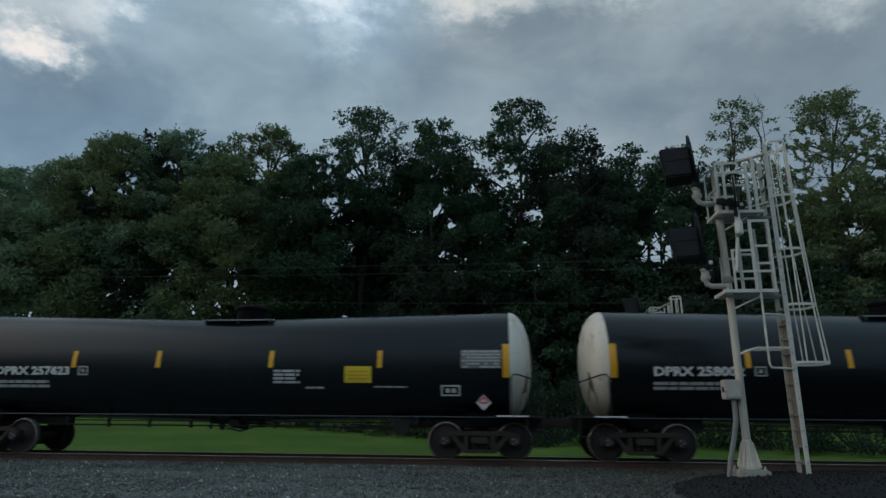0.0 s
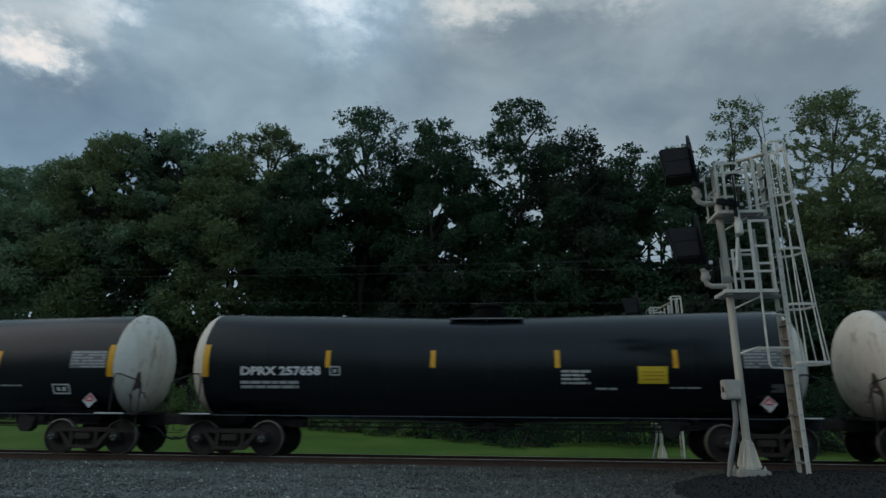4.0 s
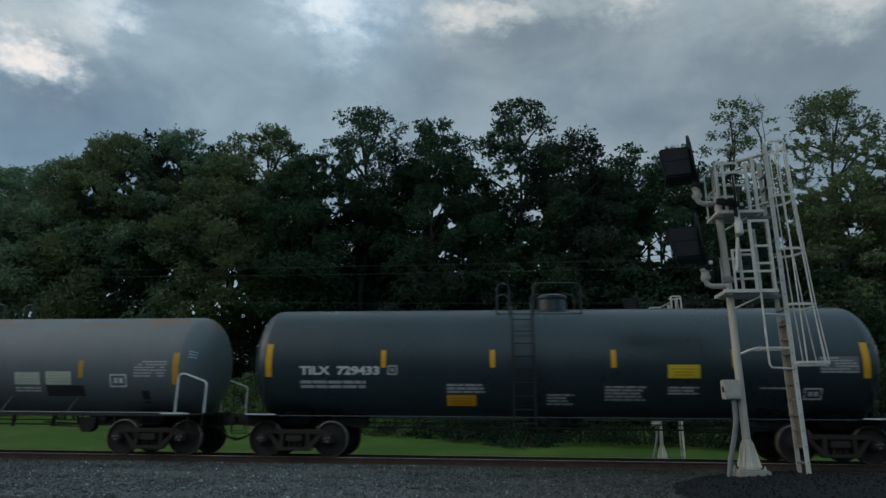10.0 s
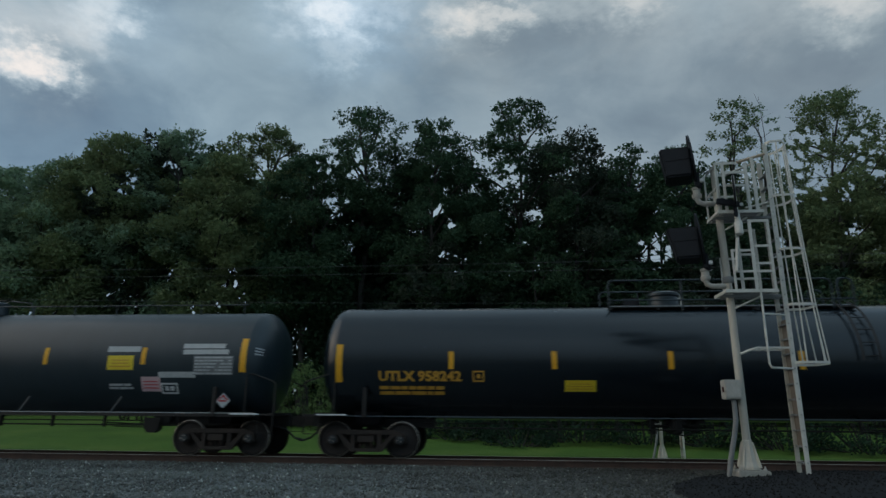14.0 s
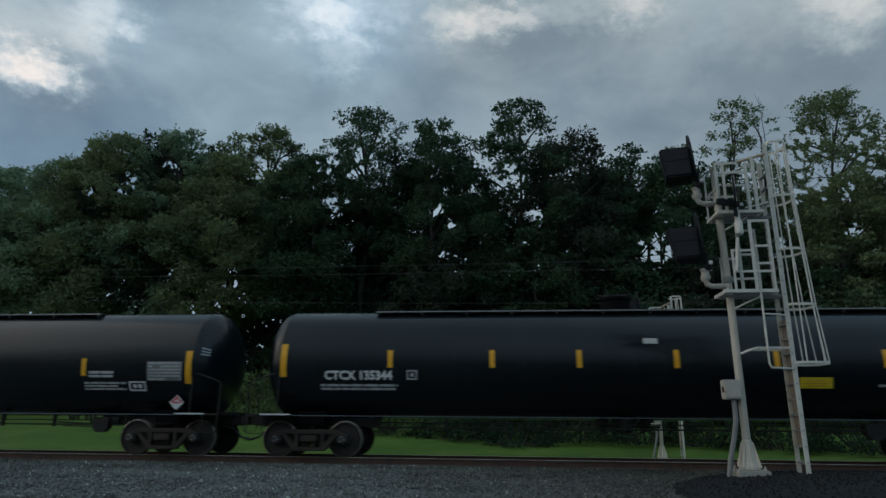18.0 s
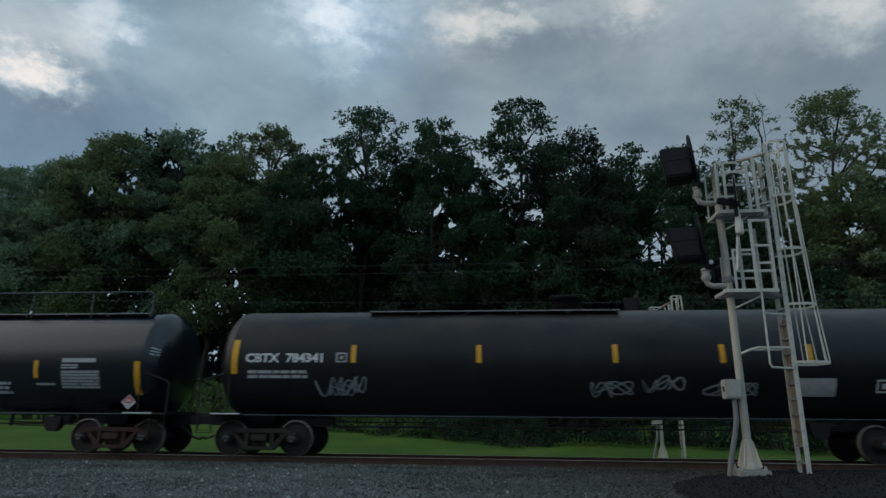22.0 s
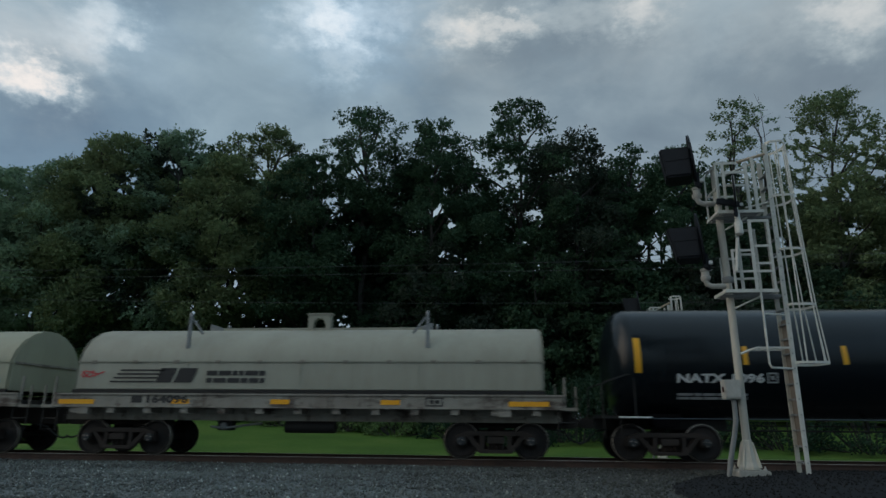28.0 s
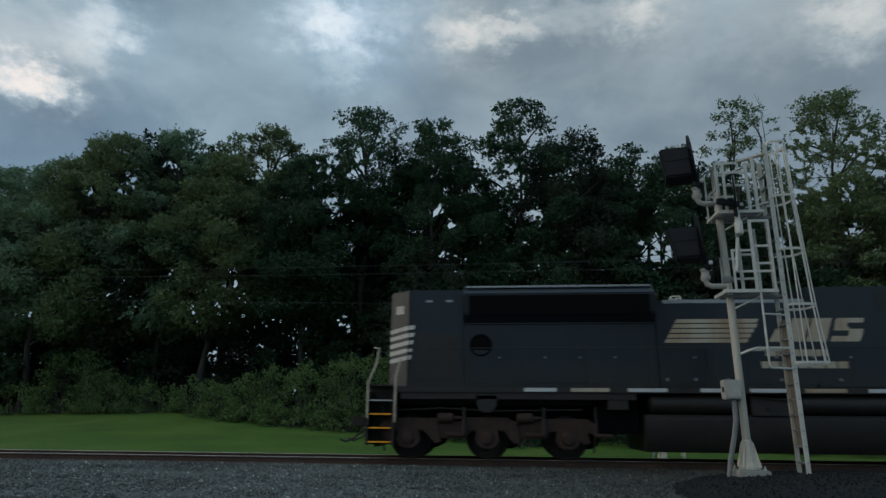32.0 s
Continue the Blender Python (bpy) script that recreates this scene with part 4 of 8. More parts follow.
def build_signal(x, y, z, lx=1.05):
    """lx: how far its ladder stands from the mast."""
    sig = thing("railway_signal", "silver-grey signal mast with two black heads and a caged ladder", "railway signal", pose(x, y, z, 0, 0, 0), group="railway signals")

    def bar(s, *pts, r=0.022, n=6):
        return s.tube(pts, r, n)

    def flat_bar(x0, x1, y0, y1, z0, z1, name="guard_rail"):
        part(name, Shape().box(x0, x1, y0, y1, z0, z1), "galvanised", sig, bevel=0.004)

    part("mast", Shape().tube([(0, 0, 0.1), (0, 0, 3.3), (-0.03, 0, 5.2), (-0.04, 0, 6.46)], 0.078, 16), "aged_zinc", sig, "galvanised steel tube mast", True)
    base = Shape().lathe([(0.06, 0.21), (0.12, 0.205), (0.2, 0.17), (0.52, 0.115), (0.6, 0.10), (0.62, 0.085)], 8, "z")
    for k in range(4):
        a = math.pi / 4 + k * math.pi / 2
        base.prism([(0.1, 0.1), (0.25, 0.1), (0.12, 0.58)], -0.014, 0.014)
        o = len(base.v) - 6
        for i in range(o, len(base.v)):
            px, py, pz = base.v[i]
            base.v[i] = (px * math.cos(a) - py * math.sin(a), px * math.sin(a) + py * math.cos(a), pz)
    part("base_flare", base, "aged_zinc", sig, "flared cast mast base with ribs")
    part("footing", Shape().box(-0.3, 0.3, -0.29, 0.29, -0.5, 0.05), "concrete", sig, "concrete footing", bevel=0.02)
    for sx in (-0.22, 0.22):
        for sy in (-0.2, 0.2):
            part("anchor_bolt", Shape().tube([(sx, sy, 0.05), (sx, sy, 0.13)], 0.018, 6).tube([(sx, sy, 0.06), (sx, sy, 0.085)], 0.034, 6), "cast_pipe", sig)
    bx = part("junction_box", Shape().box(-0.37, -0.06, -0.2, 0.08, 1.41, 1.8), "cast_pipe", sig, "grey metal junction box", bevel=0.015)
    part("lid", Shape().box(-0.355, -0.075, -0.215, -0.202, 1.44, 1.77), "cast_pipe", bx, bevel=0.005)
    part("latch", Shape().box(-0.385, -0.37, -0.12, -0.04, 1.55, 1.66), "truck_rust", bx, "rusty latch")
    part("conduit", Shape().tube([(-0.19, -0.08, 1.42), (-0.185, -0.08, 1.2), (-0.19, -0.08, 1.0), (-0.25, -0.08, 0.7), (-0.31, -0.06, 0.45), (-0.37, -0.04, 0.2), (-0.42, 0, -0.15)], 0.05, 10), "conduit", sig, "grey plastic cable conduit", True)
    # ladder beside the mast
    lw, ly = 0.2, 0.05
    for sy in (-lw, lw):
        top = 7.0 if sy < 0 else 6.7
        r = Shape().prism([(lx - 0.045, -0.1), (lx + 0.04, -0.1), (lx + 0.055, 4.0), (lx + 0.06, top), (lx - 0.035, top), (lx - 0.04, 4.0)], ly + sy - 0.016, ly + sy + 0.016)
        part("ladder_rail", r, "galvanised" if sy < 0 else "aged_zinc", sig, bevel=0.004)
    rz = 0.2
    rung = mesh_of("rung", Shape().box(-0.03, 0.03, -lw + 0.016, lw - 0.016, -0.016, 0.016).tube([(0, -lw - 0.022, 0), (0, lw + 0.022, 0)], 0.013, 6), "conduit")
    while rz < 6.6:
        part("rung", rung, None, sig, at=pose(lx, ly, rz))
        rz += 0.305
    part("climb_guard", Shape().box(lx + 0.024, lx + 0.032, ly - lw + 0.017, ly + lw - 0.017, 0.5, 3.05), "guard_brown", sig, "dusty brown climbing guard plate behind the rungs")
    # safety cage: flat hoops, wider at the foot
    cage = [(2.14, 1.78), (3.33, 1.68), (4.52, 1.62), (5.72, 1.57), (6.98, 1.53)]
    ox = lx - 1.05

    def loop(e):
        return [(lx, -lw), (1.12 + ox, -0.31), (1.36 + ox, -0.34), (e - 0.1 + ox, -0.27), (e - 0.01 + ox, -0.12), (e + ox, 0.05), (e - 0.01 + ox, 0.22), (e - 0.1 + ox, 0.36), (1.36 + ox, 0.43), (1.12 + ox, 0.4), (lx, lw + 0.05)]
    for cz, e in cage:
        part("cage_hoop", band([(px, py, cz) for px, py in loop(e)], 0.052), "galvanised", sig)
    for k, at in ((2, 0.5), (3, 0.75), (4, 0.7), (5, 0.9), (7, 0.6), (8, 0.6)):
        pts = []
        for cz, e in cage:
            p, q = loop(e)[k - 1], loop(e)[k]
            pts.append((lerp(p[0], q[0], at), lerp(p[1], q[1], at), cz))
        part("cage_bar", Shape().tube(pts, 0.0165, 4), "galvanised", sig)
    # two grating platforms with guard rails
    for pz, x0, x1 in ((3.62, -0.2, 0.86), (5.36, -0.18, 0.78)):
        g = part("platform", Shape().box(x0, x1, -0.38, -0.35, pz - 0.05, pz + 0.02).box(x0, x1, 0.35, 0.38, pz - 0.05, pz + 0.02).box(x0, x0 + 0.03, -0.35, 0.35, pz - 0.05, pz + 0.02).box(x1 - 0.03, x1, -0.35, 0.35, pz - 0.05, pz + 0.02), "galvanised", sig, "open grating platform", bevel=0.004)
        slat = mesh_of("grating_slat", Shape().box(-0.008, 0.008, -0.35, 0.35, -0.02, 0.012), "conduit")
        for i in range(16):
            part("grating_slat", slat, None, g, at=pose(x0 + 0.06 + (x1 - x0 - 0.12) * i / 15, 0, pz))
        # bearers take a darker grey, the underside's shade put into their colour
        for yy in (-0.12, 0.12):
            part("bearer", Shape().box(x0 + 0.03, lx + 0.02, yy - 0.02, yy + 0.02, pz - 0.11, pz - 0.052), "conduit", sig, bevel=0.004)
        part("bracket", bar(Shape(), (0.04, -0.09, pz - 0.34), (x1 - 0.3, -0.2, pz - 0.1), r=0.02), "galvanised", sig, smooth=True)
    for yy in (-0.365, 0.365):
        near = yy < 0
        # lower platform: a low rail by the mast and a tall frame by the ladder
        for xx, w, z1 in ((0.02, 0.025, 4.5), (0.44, 0.035, 5.16), (0.81, 0.028, 5.16)):
            flat_bar(xx - w, xx + w, yy - 0.012, yy + 0.012, 3.6, z1, "guard_post")
        flat_bar(0.045, 0.405, yy - 0.01, yy + 0.01, 4.45, 4.5)
        flat_bar(0.475, 0.782, yy - 0.01, yy + 0.01, 5.1, 5.155)
        for z0, a, b in ((4.02, 0.045, 0.405), (4.02, 0.475, 0.782), (4.19, 0.475, 0.782), (4.57, 0.475, 0.782)):
            if near or z0 != 4.19:
                flat_bar(a, b, yy - 0.01, yy + 0.01, z0 - 0.025, z0 + 0.025)
        if near:
            part("bent_rail", Shape().tube([(0.06, yy - 0.03, 4.02), (0.15, yy - 0.03, 4.74)], 0.038, 4), "galvanised", sig, "upright strip clipped to the mast")
            part("mast_clamp", Shape().lathe([(3.84, 0.1), (3.86, 0.115), (3.96, 0.115), (3.98, 0.1)], 12, "z"), "conduit", sig, "dark clamp round the mast", True)
        # upper platform
        for xx, w in ((-0.14, 0.018), (0.02, 0.03), (0.5, 0.035), (0.66, 0.035)) if near else ((-0.14, 0.018), (0.5, 0.03)):
            flat_bar(xx - w, xx + w, yy - 0.012, yy + 0.012, 5.38, 6.46 if xx < 0.6 else 6.58, "guard_post")
        flat_bar(-0.12, 0.34, yy - 0.0095, yy + 0.0095, 6.44, 6.495)
        if near:
            flat_bar(0.05, 0.465, yy - 0.01, yy + 0.01, 6.22, 6.28)
        flat_bar(0.05 if near else -0.12, 0.465, yy - 0.01, yy + 0.01, 5.92, 5.97)
        part("sloped_rail", bar(Shape(), (0.34, yy, 6.48), (lx - 0.05, yy * 0.6, 6.72), r=0.034 if near else 0.026), "tan_bar" if near else "aged_zinc", sig, "tan sloping hand rail" if near else "sloping hand rail", True)
        part("stay", bar(Shape(), (0.4, yy, 5.42), (lx - 0.06, yy * 0.5, 5.6), r=0.026), "aged_zinc", sig, smooth=True)
    flat_bar(-0.12, -0.09, -0.35, 0.35, 5.92, 5.97)
    flat_bar(-0.12, -0.09, -0.35, 0.35, 6.435, 6.49)
    # a small black target on the upper platform's edge, seen edge-on
    disc = Shape().lathe([(0.16, 0.02), (0.17, 0.36), (0.2, 0.37), (0.22, 0.02)], 20, "x", (0, -0.44, 5.78))
    disc.v = [(0.19 + (px - 0.19) * 0.956 + (py + 0.44) * 0.36, -0.44 - (px - 0.19) * 0.292 + (py + 0.44) * 0.956, pz) for px, py, pz in disc.v]
    tgt = part("target", disc, "signal_black", sig, "black round target plate", True)
    part("target_arm", Shape().prism([(-0.22, 5.5), (-0.2, 5.62), (0.12, 5.58), (0.3, 5.5), (0.3, 5.42), (0.12, 5.44)], -0.49, -0.4).box(0.13, 0.2, -0.47, -0.41, 5.2, 5.45), "signal_black", tgt, bevel=0.012)
    part("target_lamp", Shape().box(0.24, 0.32, -0.51, -0.49, 5.42, 5.5), "decal_white", tgt, bevel=0.01)
    # a step frame between mast and ladder
    part("step_bracket", Shape().box(0.33, lx - 0.04, -0.25, -0.21, 2.42, 2.46).box(0.33, lx - 0.04, 0.21, 0.25, 2.42, 2.46).box(0.33, 0.37, -0.21, 0.21, 2.42, 2.46).box(0.58, 0.62, -0.21, 0.21, 2.42, 2.46), "galvanised", sig, bevel=0.004)
    for yy in (-0.23, 0.23):
        part("step_arm", bar(Shape(), (0.06, yy * 0.4, 2.33), (0.34, yy, 2.44), r=0.022), "galvanised", sig, smooth=True)
    for yy in (-0.36,):
        part("hand_rail", bar(Shape(), (0.5, yy, 3.58), (0.49, yy, 2.1), (0.53, yy, 2.03), (lx - 0.05, yy * 0.5, 2.02), r=0.022), "galvanised", sig, smooth=True)
        part("hand_rail", bar(Shape(), (0.51, yy, 3.12), (lx - 0.05, yy * 0.5, 3.12), r=0.02), "galvanised", sig, smooth=True)
    part("lamp_housing", Shape().lathe([(4.82, 0.06), (4.85, 0.085), (5.1, 0.085), (5.16, 0.06), (5.3, 0.05)], 14, "z", (0.22, -0.35, 0)), "galvanised", sig, smooth=True)
    # two signal heads facing along the track, on curved pipe arms
    for hz, up, foot in ((5.68, 0.06, 1.2), (3.8, 0.06, 1.12)):
        arm = Shape().tube([(0.05, 0, hz - 0.02), (-0.34, 0, hz - 0.02), (-0.43, 0, hz + 0.02), (-0.47, 0, hz + 0.12), (-0.46, 0, hz + 0.3)], 0.06, 10)
        arm.lathe([(hz + 0.1, 0.08), (hz + 0.14, 0.105), (hz + 0.2, 0.105), (hz + 0.21, 0.085), (hz + 0.3, 0.08), (hz + 0.31, 0.1), (hz + 0.36, 0.1), (hz + 0.38, 0.05)], 12, "z", (-0.46, 0, 0))
        arm.tube([(-0.02, 0, hz - 0.02), (0.0, 0, hz - 0.02)], 0.12, 12)
        part("pipe_arm", arm, "cast_pipe", sig, "curved cast pipe arm with flanges", True)
        z = hz + up

        def swung(shape):
            # the whole head is turned a little away from the yard
            a = radians(-15)
            shape.v = [(-0.56 + (px + 0.68) * math.cos(a) - py * math.sin(a), (px + 0.68) * math.sin(a) + py * math.cos(a), pz) for px, py, pz in shape.v]
            return shape
        head = part("signal_head", swung(Shape().box(-0.6, -0.5, -0.14, 0.14, z + 0.28, z + 0.62)), "signal_black", sig, "black signal head, seen from the side", bevel=0.02)
        part("visor", swung(Shape().prism([(-0.64, z + 0.5), (-0.64, z + 1.18), (-1.31, z + 1.2), (-foot, z + 0.5)], -0.34, 0.34)), "signal_black", head, "long black hood", bevel=0.04)
        part("visor_ridge", swung(Shape().prism([(-0.64, z + 0.88), (-0.64, z + 0.91), (-1.2, z + 0.90), (-1.18, z + 0.87)], -0.352, 0.352)), "signal_black", head, bevel=0.005)
        plate = Shape().lathe([(-0.635, 0.03), (-0.64, 0.6), (-0.60, 0.6), (-0.60, 0.03)], 28, "x", (0, 0, 0))
        plate.v = [(px - 0.09 * pz, py * 0.82, pz + z + 0.96) for px, py, pz in plate.v]
        part("backplate", swung(plate), "signal_black", head, "oval black backplate", True)
        part("hinge_lug", swung(Shape().box(-0.56, -0.46, -0.1, 0.1, z + 0.26, z + 0.5)), "signal_black", head, bevel=0.01)
        part("hinge_cap", swung(Shape().box(-0.5, -0.42, -0.2, -0.1, z + 0.36, z + 0.44)), "decal_white", head, bevel=0.01)
    return sig


def build_yard():
    def mound_z(x, y):
        d = ((x - 7.9) / 4.9) ** 2 + ((y - 12.4) / 4.2) ** 2
        return -0.6 + 0.6 * max(0.0, 1 - d) ** 0.25 + 0.02 * noise.noise(Vector((x * 1.7, y * 1.7, 3)))
    s = Shape()
    nx, ny = 60, 36
    verts = [(2.9 + 10.0 * i / nx, 8.0 + 8.6 * j / ny, mound_z(2.9 + 10.0 * i / nx, 8.0 + 8.6 * j / ny)) for j in range(ny + 1) for i in range(nx + 1)]
    s.add(verts, [(j * (nx + 1) + i, j * (nx + 1) + i + 1, (j + 1) * (nx + 1) + i + 1, (j + 1) * (nx + 1) + i) for j in range(ny) for i in range(nx)])
    tagged(part("gravel_mound", s, "mound", smooth=True), "low mound of black crushed stone round the signal", "mound", kind="structure")
    scatter_stones("mound_stones", 9000, 2.9, 12.7, 8.6, 16.4, 0.012, 0.03, "stone_black", "loose black stones on the mound", lambda x, y: mound_z(x, y) if mound_z(x, y) > ground_z(x, y) - 0.02 else -99, 31)
    scatter_stones("loose_gravel", 36000, -15, 9, 9.2, 16.75, 0.014, 0.036, "stone", "loose grey crushed stone beside the track", ground_z, 32)
    scatter_stones("larger_stones", 2600, -14, 8, 9.2, 16.4, 0.03, 0.055, "stone", "scattered larger stones among the gravel", ground_z, 33)


build_ground()
sky_sheet = build_sky()
build_track()
build_woods()
build_wires()
build_yard()
signal_near = build_signal(4.88, 13.6, -0.03)
signal_far = build_signal(6.68, 28.3, -0.69, 0.86)


# ---- the train ----
WHEEL_R = 0.457
TANK_R, TANK_Z = 1.47, 2.42
movers = []      # (thing, x at the start)
wheels = []      # (wheelset, its place in its truck, radius, thing's x at the start)


def wheel_shape(r, k=1.0):
    s = Shape()
    for side in (-1, 1):
        o = side * 0.755
        prof = [(-0.08, 0.10), (-0.085, 0.12), (-0.04, 0.16), (-0.015, r * 0.55), (-0.03, r - 0.085), (-0.065, r - 0.055), (-0.068, r - 0.014), (-0.06, r - 0.002), (0.02, r + 0.004), (0.035, r + 0.028), (0.06, r + 0.026), (0.068, r - 0.05), (0.02, r - 0.09), (0.03, r * 0.5), (0.07, 0.16), (0.09, 0.11)]
        slots = [0, 0, 0, 0, 0, 0, 3, 1, 0, 0, 0, 0, 0, 0, 0]
        if side > 0:
            prof = [(-a, q) for a, q in prof][::-1]
            slots = slots[::-1]
        s.lathe([(o + a, q) for a, q in prof], 36, "y", slots=slots)
    s.tube([(0, -1.02, 0), (0, 1.02, 0)], 0.085 * k, 12)
    for side in (-1, 1):
        s.lathe([(side * 1.0, 0.115), (side * 1.13, 0.105), (side * 1.14, 0.05)] if side > 0 else [(-1.14, 0.05), (-1.13, 0.105), (-1.0, 0.115)], 14, "y", slots=[0, 2] if side > 0 else [2, 0])
        for j in range(3):
            a = 2 * math.pi * j / 3
            s.tube([(0.06 * math.cos(a), side * 1.13, 0.06 * math.sin(a)), (0.06 * math.cos(a), side * 1.155, 0.06 * math.sin(a))], 0.018, 6, slot=1)
    return s


MESH = {}


def shared(key, build, mats, smooth=False, bevel=0.0):
    if key not in MESH:
        MESH[key] = mesh_of(key.split("/")[0], build(), mats, smooth, bevel)
    return MESH[key]


def side_frame_shape():
    s = Shape()
    for y0, y1 in ((-1.1, -0.93),):
        s.prism([(-0.98, 0.62), (-0.7, 0.70), (0.7, 0.70), (0.98, 0.62), (0.98, 0.54), (0.66, 0.585), (-0.66, 0.585), (-0.98, 0.54)], y0, y1)
        for k in (-1, 1):
            s.prism([(k * 0.78, 0.60), (k * 0.64, 0.60), (k * 0.30, 0.24), (k * 0.42, 0.16)], y0 + 0.02, y1 - 0.01)
            s.prism([(k * 0.40, 0.60), (k * 0.29, 0.60), (k * 0.29, 0.22), (k * 0.40, 0.22)], y0 + 0.01, y1)
            s.prism([(k * 1.03, 0.61), (k * 0.76, 0.61), (k * 0.73, 0.42), (k * 0.78, 0.34), (k * 0.80, 0.55), (k * 0.98, 0.55), (k * 1.0, 0.36), (k * 1.05, 0.38)], y0, y1)
            s.prism([(k * 0.80, 0.58), (k * 0.98, 0.58), (k * 0.96, 0.52), (k * 0.82, 0.52)], y0 - 0.02, y1)
        s.prism([(-0.42, 0.16), (0.42, 0.16), (0.38, 0.25), (-0.38, 0.25)], y0, y1)
        s.box(-0.22, 0.22, y0 - 0.05, y1, 0.40, 0.56)
    return s


def spring_shape():
    s = Shape()
    for cx in (0.0,):
        pts = [(cx + 0.055 * math.cos(a), -1.03 + 0.055 * math.sin(a), 0.25 + 0.155 * a / (10 * math.pi)) for a in (0.5 * math.pi * i for i in range(21))]
        s.tube(pts, 0.014, 4)
    return s


def bolster_shape():
    s = Shape().box(-0.2, 0.2, -1.0, 1.0, 0.42, 0.66)
    s.tube([(0, 0, 0.6), (0, 0, 0.78)], 0.22, 16)
    for k in (-1, 1):
        s.tube([(k * 0.42, -0.8, 0.36), (k * 0.42, 0.8, 0.36)], 0.05, 6)
    return s


def make_truck(car, x, start, mat):
    t = part("truck", shared("truck/" + mat, bolster_shape, mat, bevel=0.012), None, car, at=pose(x, 0, SETTLE))
    fr = shared("side_frame/" + mat, side_frame_shape, mat, bevel=0.012)
    sp = shared("spring/" + mat, spring_shape, mat, True)
    for turn in (0, 180):
        part("side_frame", fr, None, t, at=pose(0, 0, 0, 0, 0, turn))
        for cx in (-0.14, 0.0, 0.14):
            part("spring", sp, None, t, at=pose(0, 0, 0, 0, 0, turn) @ pose(cx, 0, 0))
    for k in (-0.889, 0.889):
        w = part("wheelset", shared("wheelset", lambda: wheel_shape(WHEEL_R), ["wheel", "tread", "bearing_cap", "tread"], True), None, t, "wheels with bright worn treads", at=pose(k, 0, WHEEL_R))
        wheels.append((w, k, WHEEL_R, start + x))
    return t


def coupler_shape():
    s = Shape().box(0.0, 0.9, -0.09, 0.09, 0.78, 0.94)
    s.prism([(0.8, 0.74), (1.12, 0.74), (1.16, 0.8), (1.16, 0.94), (1.1, 1.0), (0.8, 0.98)], -0.13, 0.13)
    s.tube([(0.95, -0.02, 0.72), (0.95, -0.02, 1.04)], 0.04, 8)
    return s


def hose_shape():
    return Shape().tube([(0.3, -0.28, 0.72), (0.7, -0.28, 0.66), (0.95, -0.24, 0.42), (1.15, -0.18, 0.34), (1.3, -0.14, 0.4)], 0.028, 8)


def outlet_gear_shape():
    rng = random.Random(77)
    s = Shape()
    for i in range(15):
        x, w, h = rng.uniform(-0.75, 0.75), rng.uniform(0.02, 0.09), rng.uniform(0.1, 0.4)
        y = rng.uniform(-0.5, 0.1)
        s.prism([(x - w, 1.0), (x + w, 1.0), (x + w + rng.uniform(-0.1, 0.1), 1.0 - h), (x - w + rng.uniform(-0.1, 0.1), 1.0 - h)], y - 0.05, y + 0.05)
    s.tube([(-0.8, -0.3, 0.8), (0.85, -0.3, 0.78)], 0.03, 6)
    s.tube([(-0.3, -0.4, 0.66), (0.1, -0.42, 0.58), (0.5, -0.4, 0.7)], 0.022, 6)
    return s.box(-0.3, 0.3, -0.25, 0.25, 0.82, 1.02)


def brake_rigging_shape():
    s = Shape().lathe([(-0.3, 0.04), (-0.28, 0.15), (0.1, 0.15), (0.14, 0.05)], 14, "x", (0.45, -0.4, 0.84))
    s.prism([(-0.15, 0.92), (0.35, 0.92), (0.3, 0.62), (0.18, 0.52), (-0.02, 0.52), (-0.12, 0.64)], -0.62, -0.4)
    rng = random.Random(78)
    for i in range(11):
        x = -1.0 + i * 0.17 + rng.uniform(-0.05, 0.05)
        h, lean = rng.uniform(0.12, 0.34), rng.uniform(-0.08, 0.08)
        s.prism([(x - 0.022, 1.0), (x + 0.022, 1.0), (x + 0.022 + lean, 1.0 - h), (x - 0.022 + lean, 1.0 - h)], -0.5, -0.44)
    s.tube([(-1.3, -0.46, 0.78), (-0.2, -0.46, 0.74), (0.9, -0.46, 0.8)], 0.022, 6)
    s.tube([(-1.1, -0.46, 0.68), (0.2, -0.46, 0.66)], 0.016, 6)
    return s


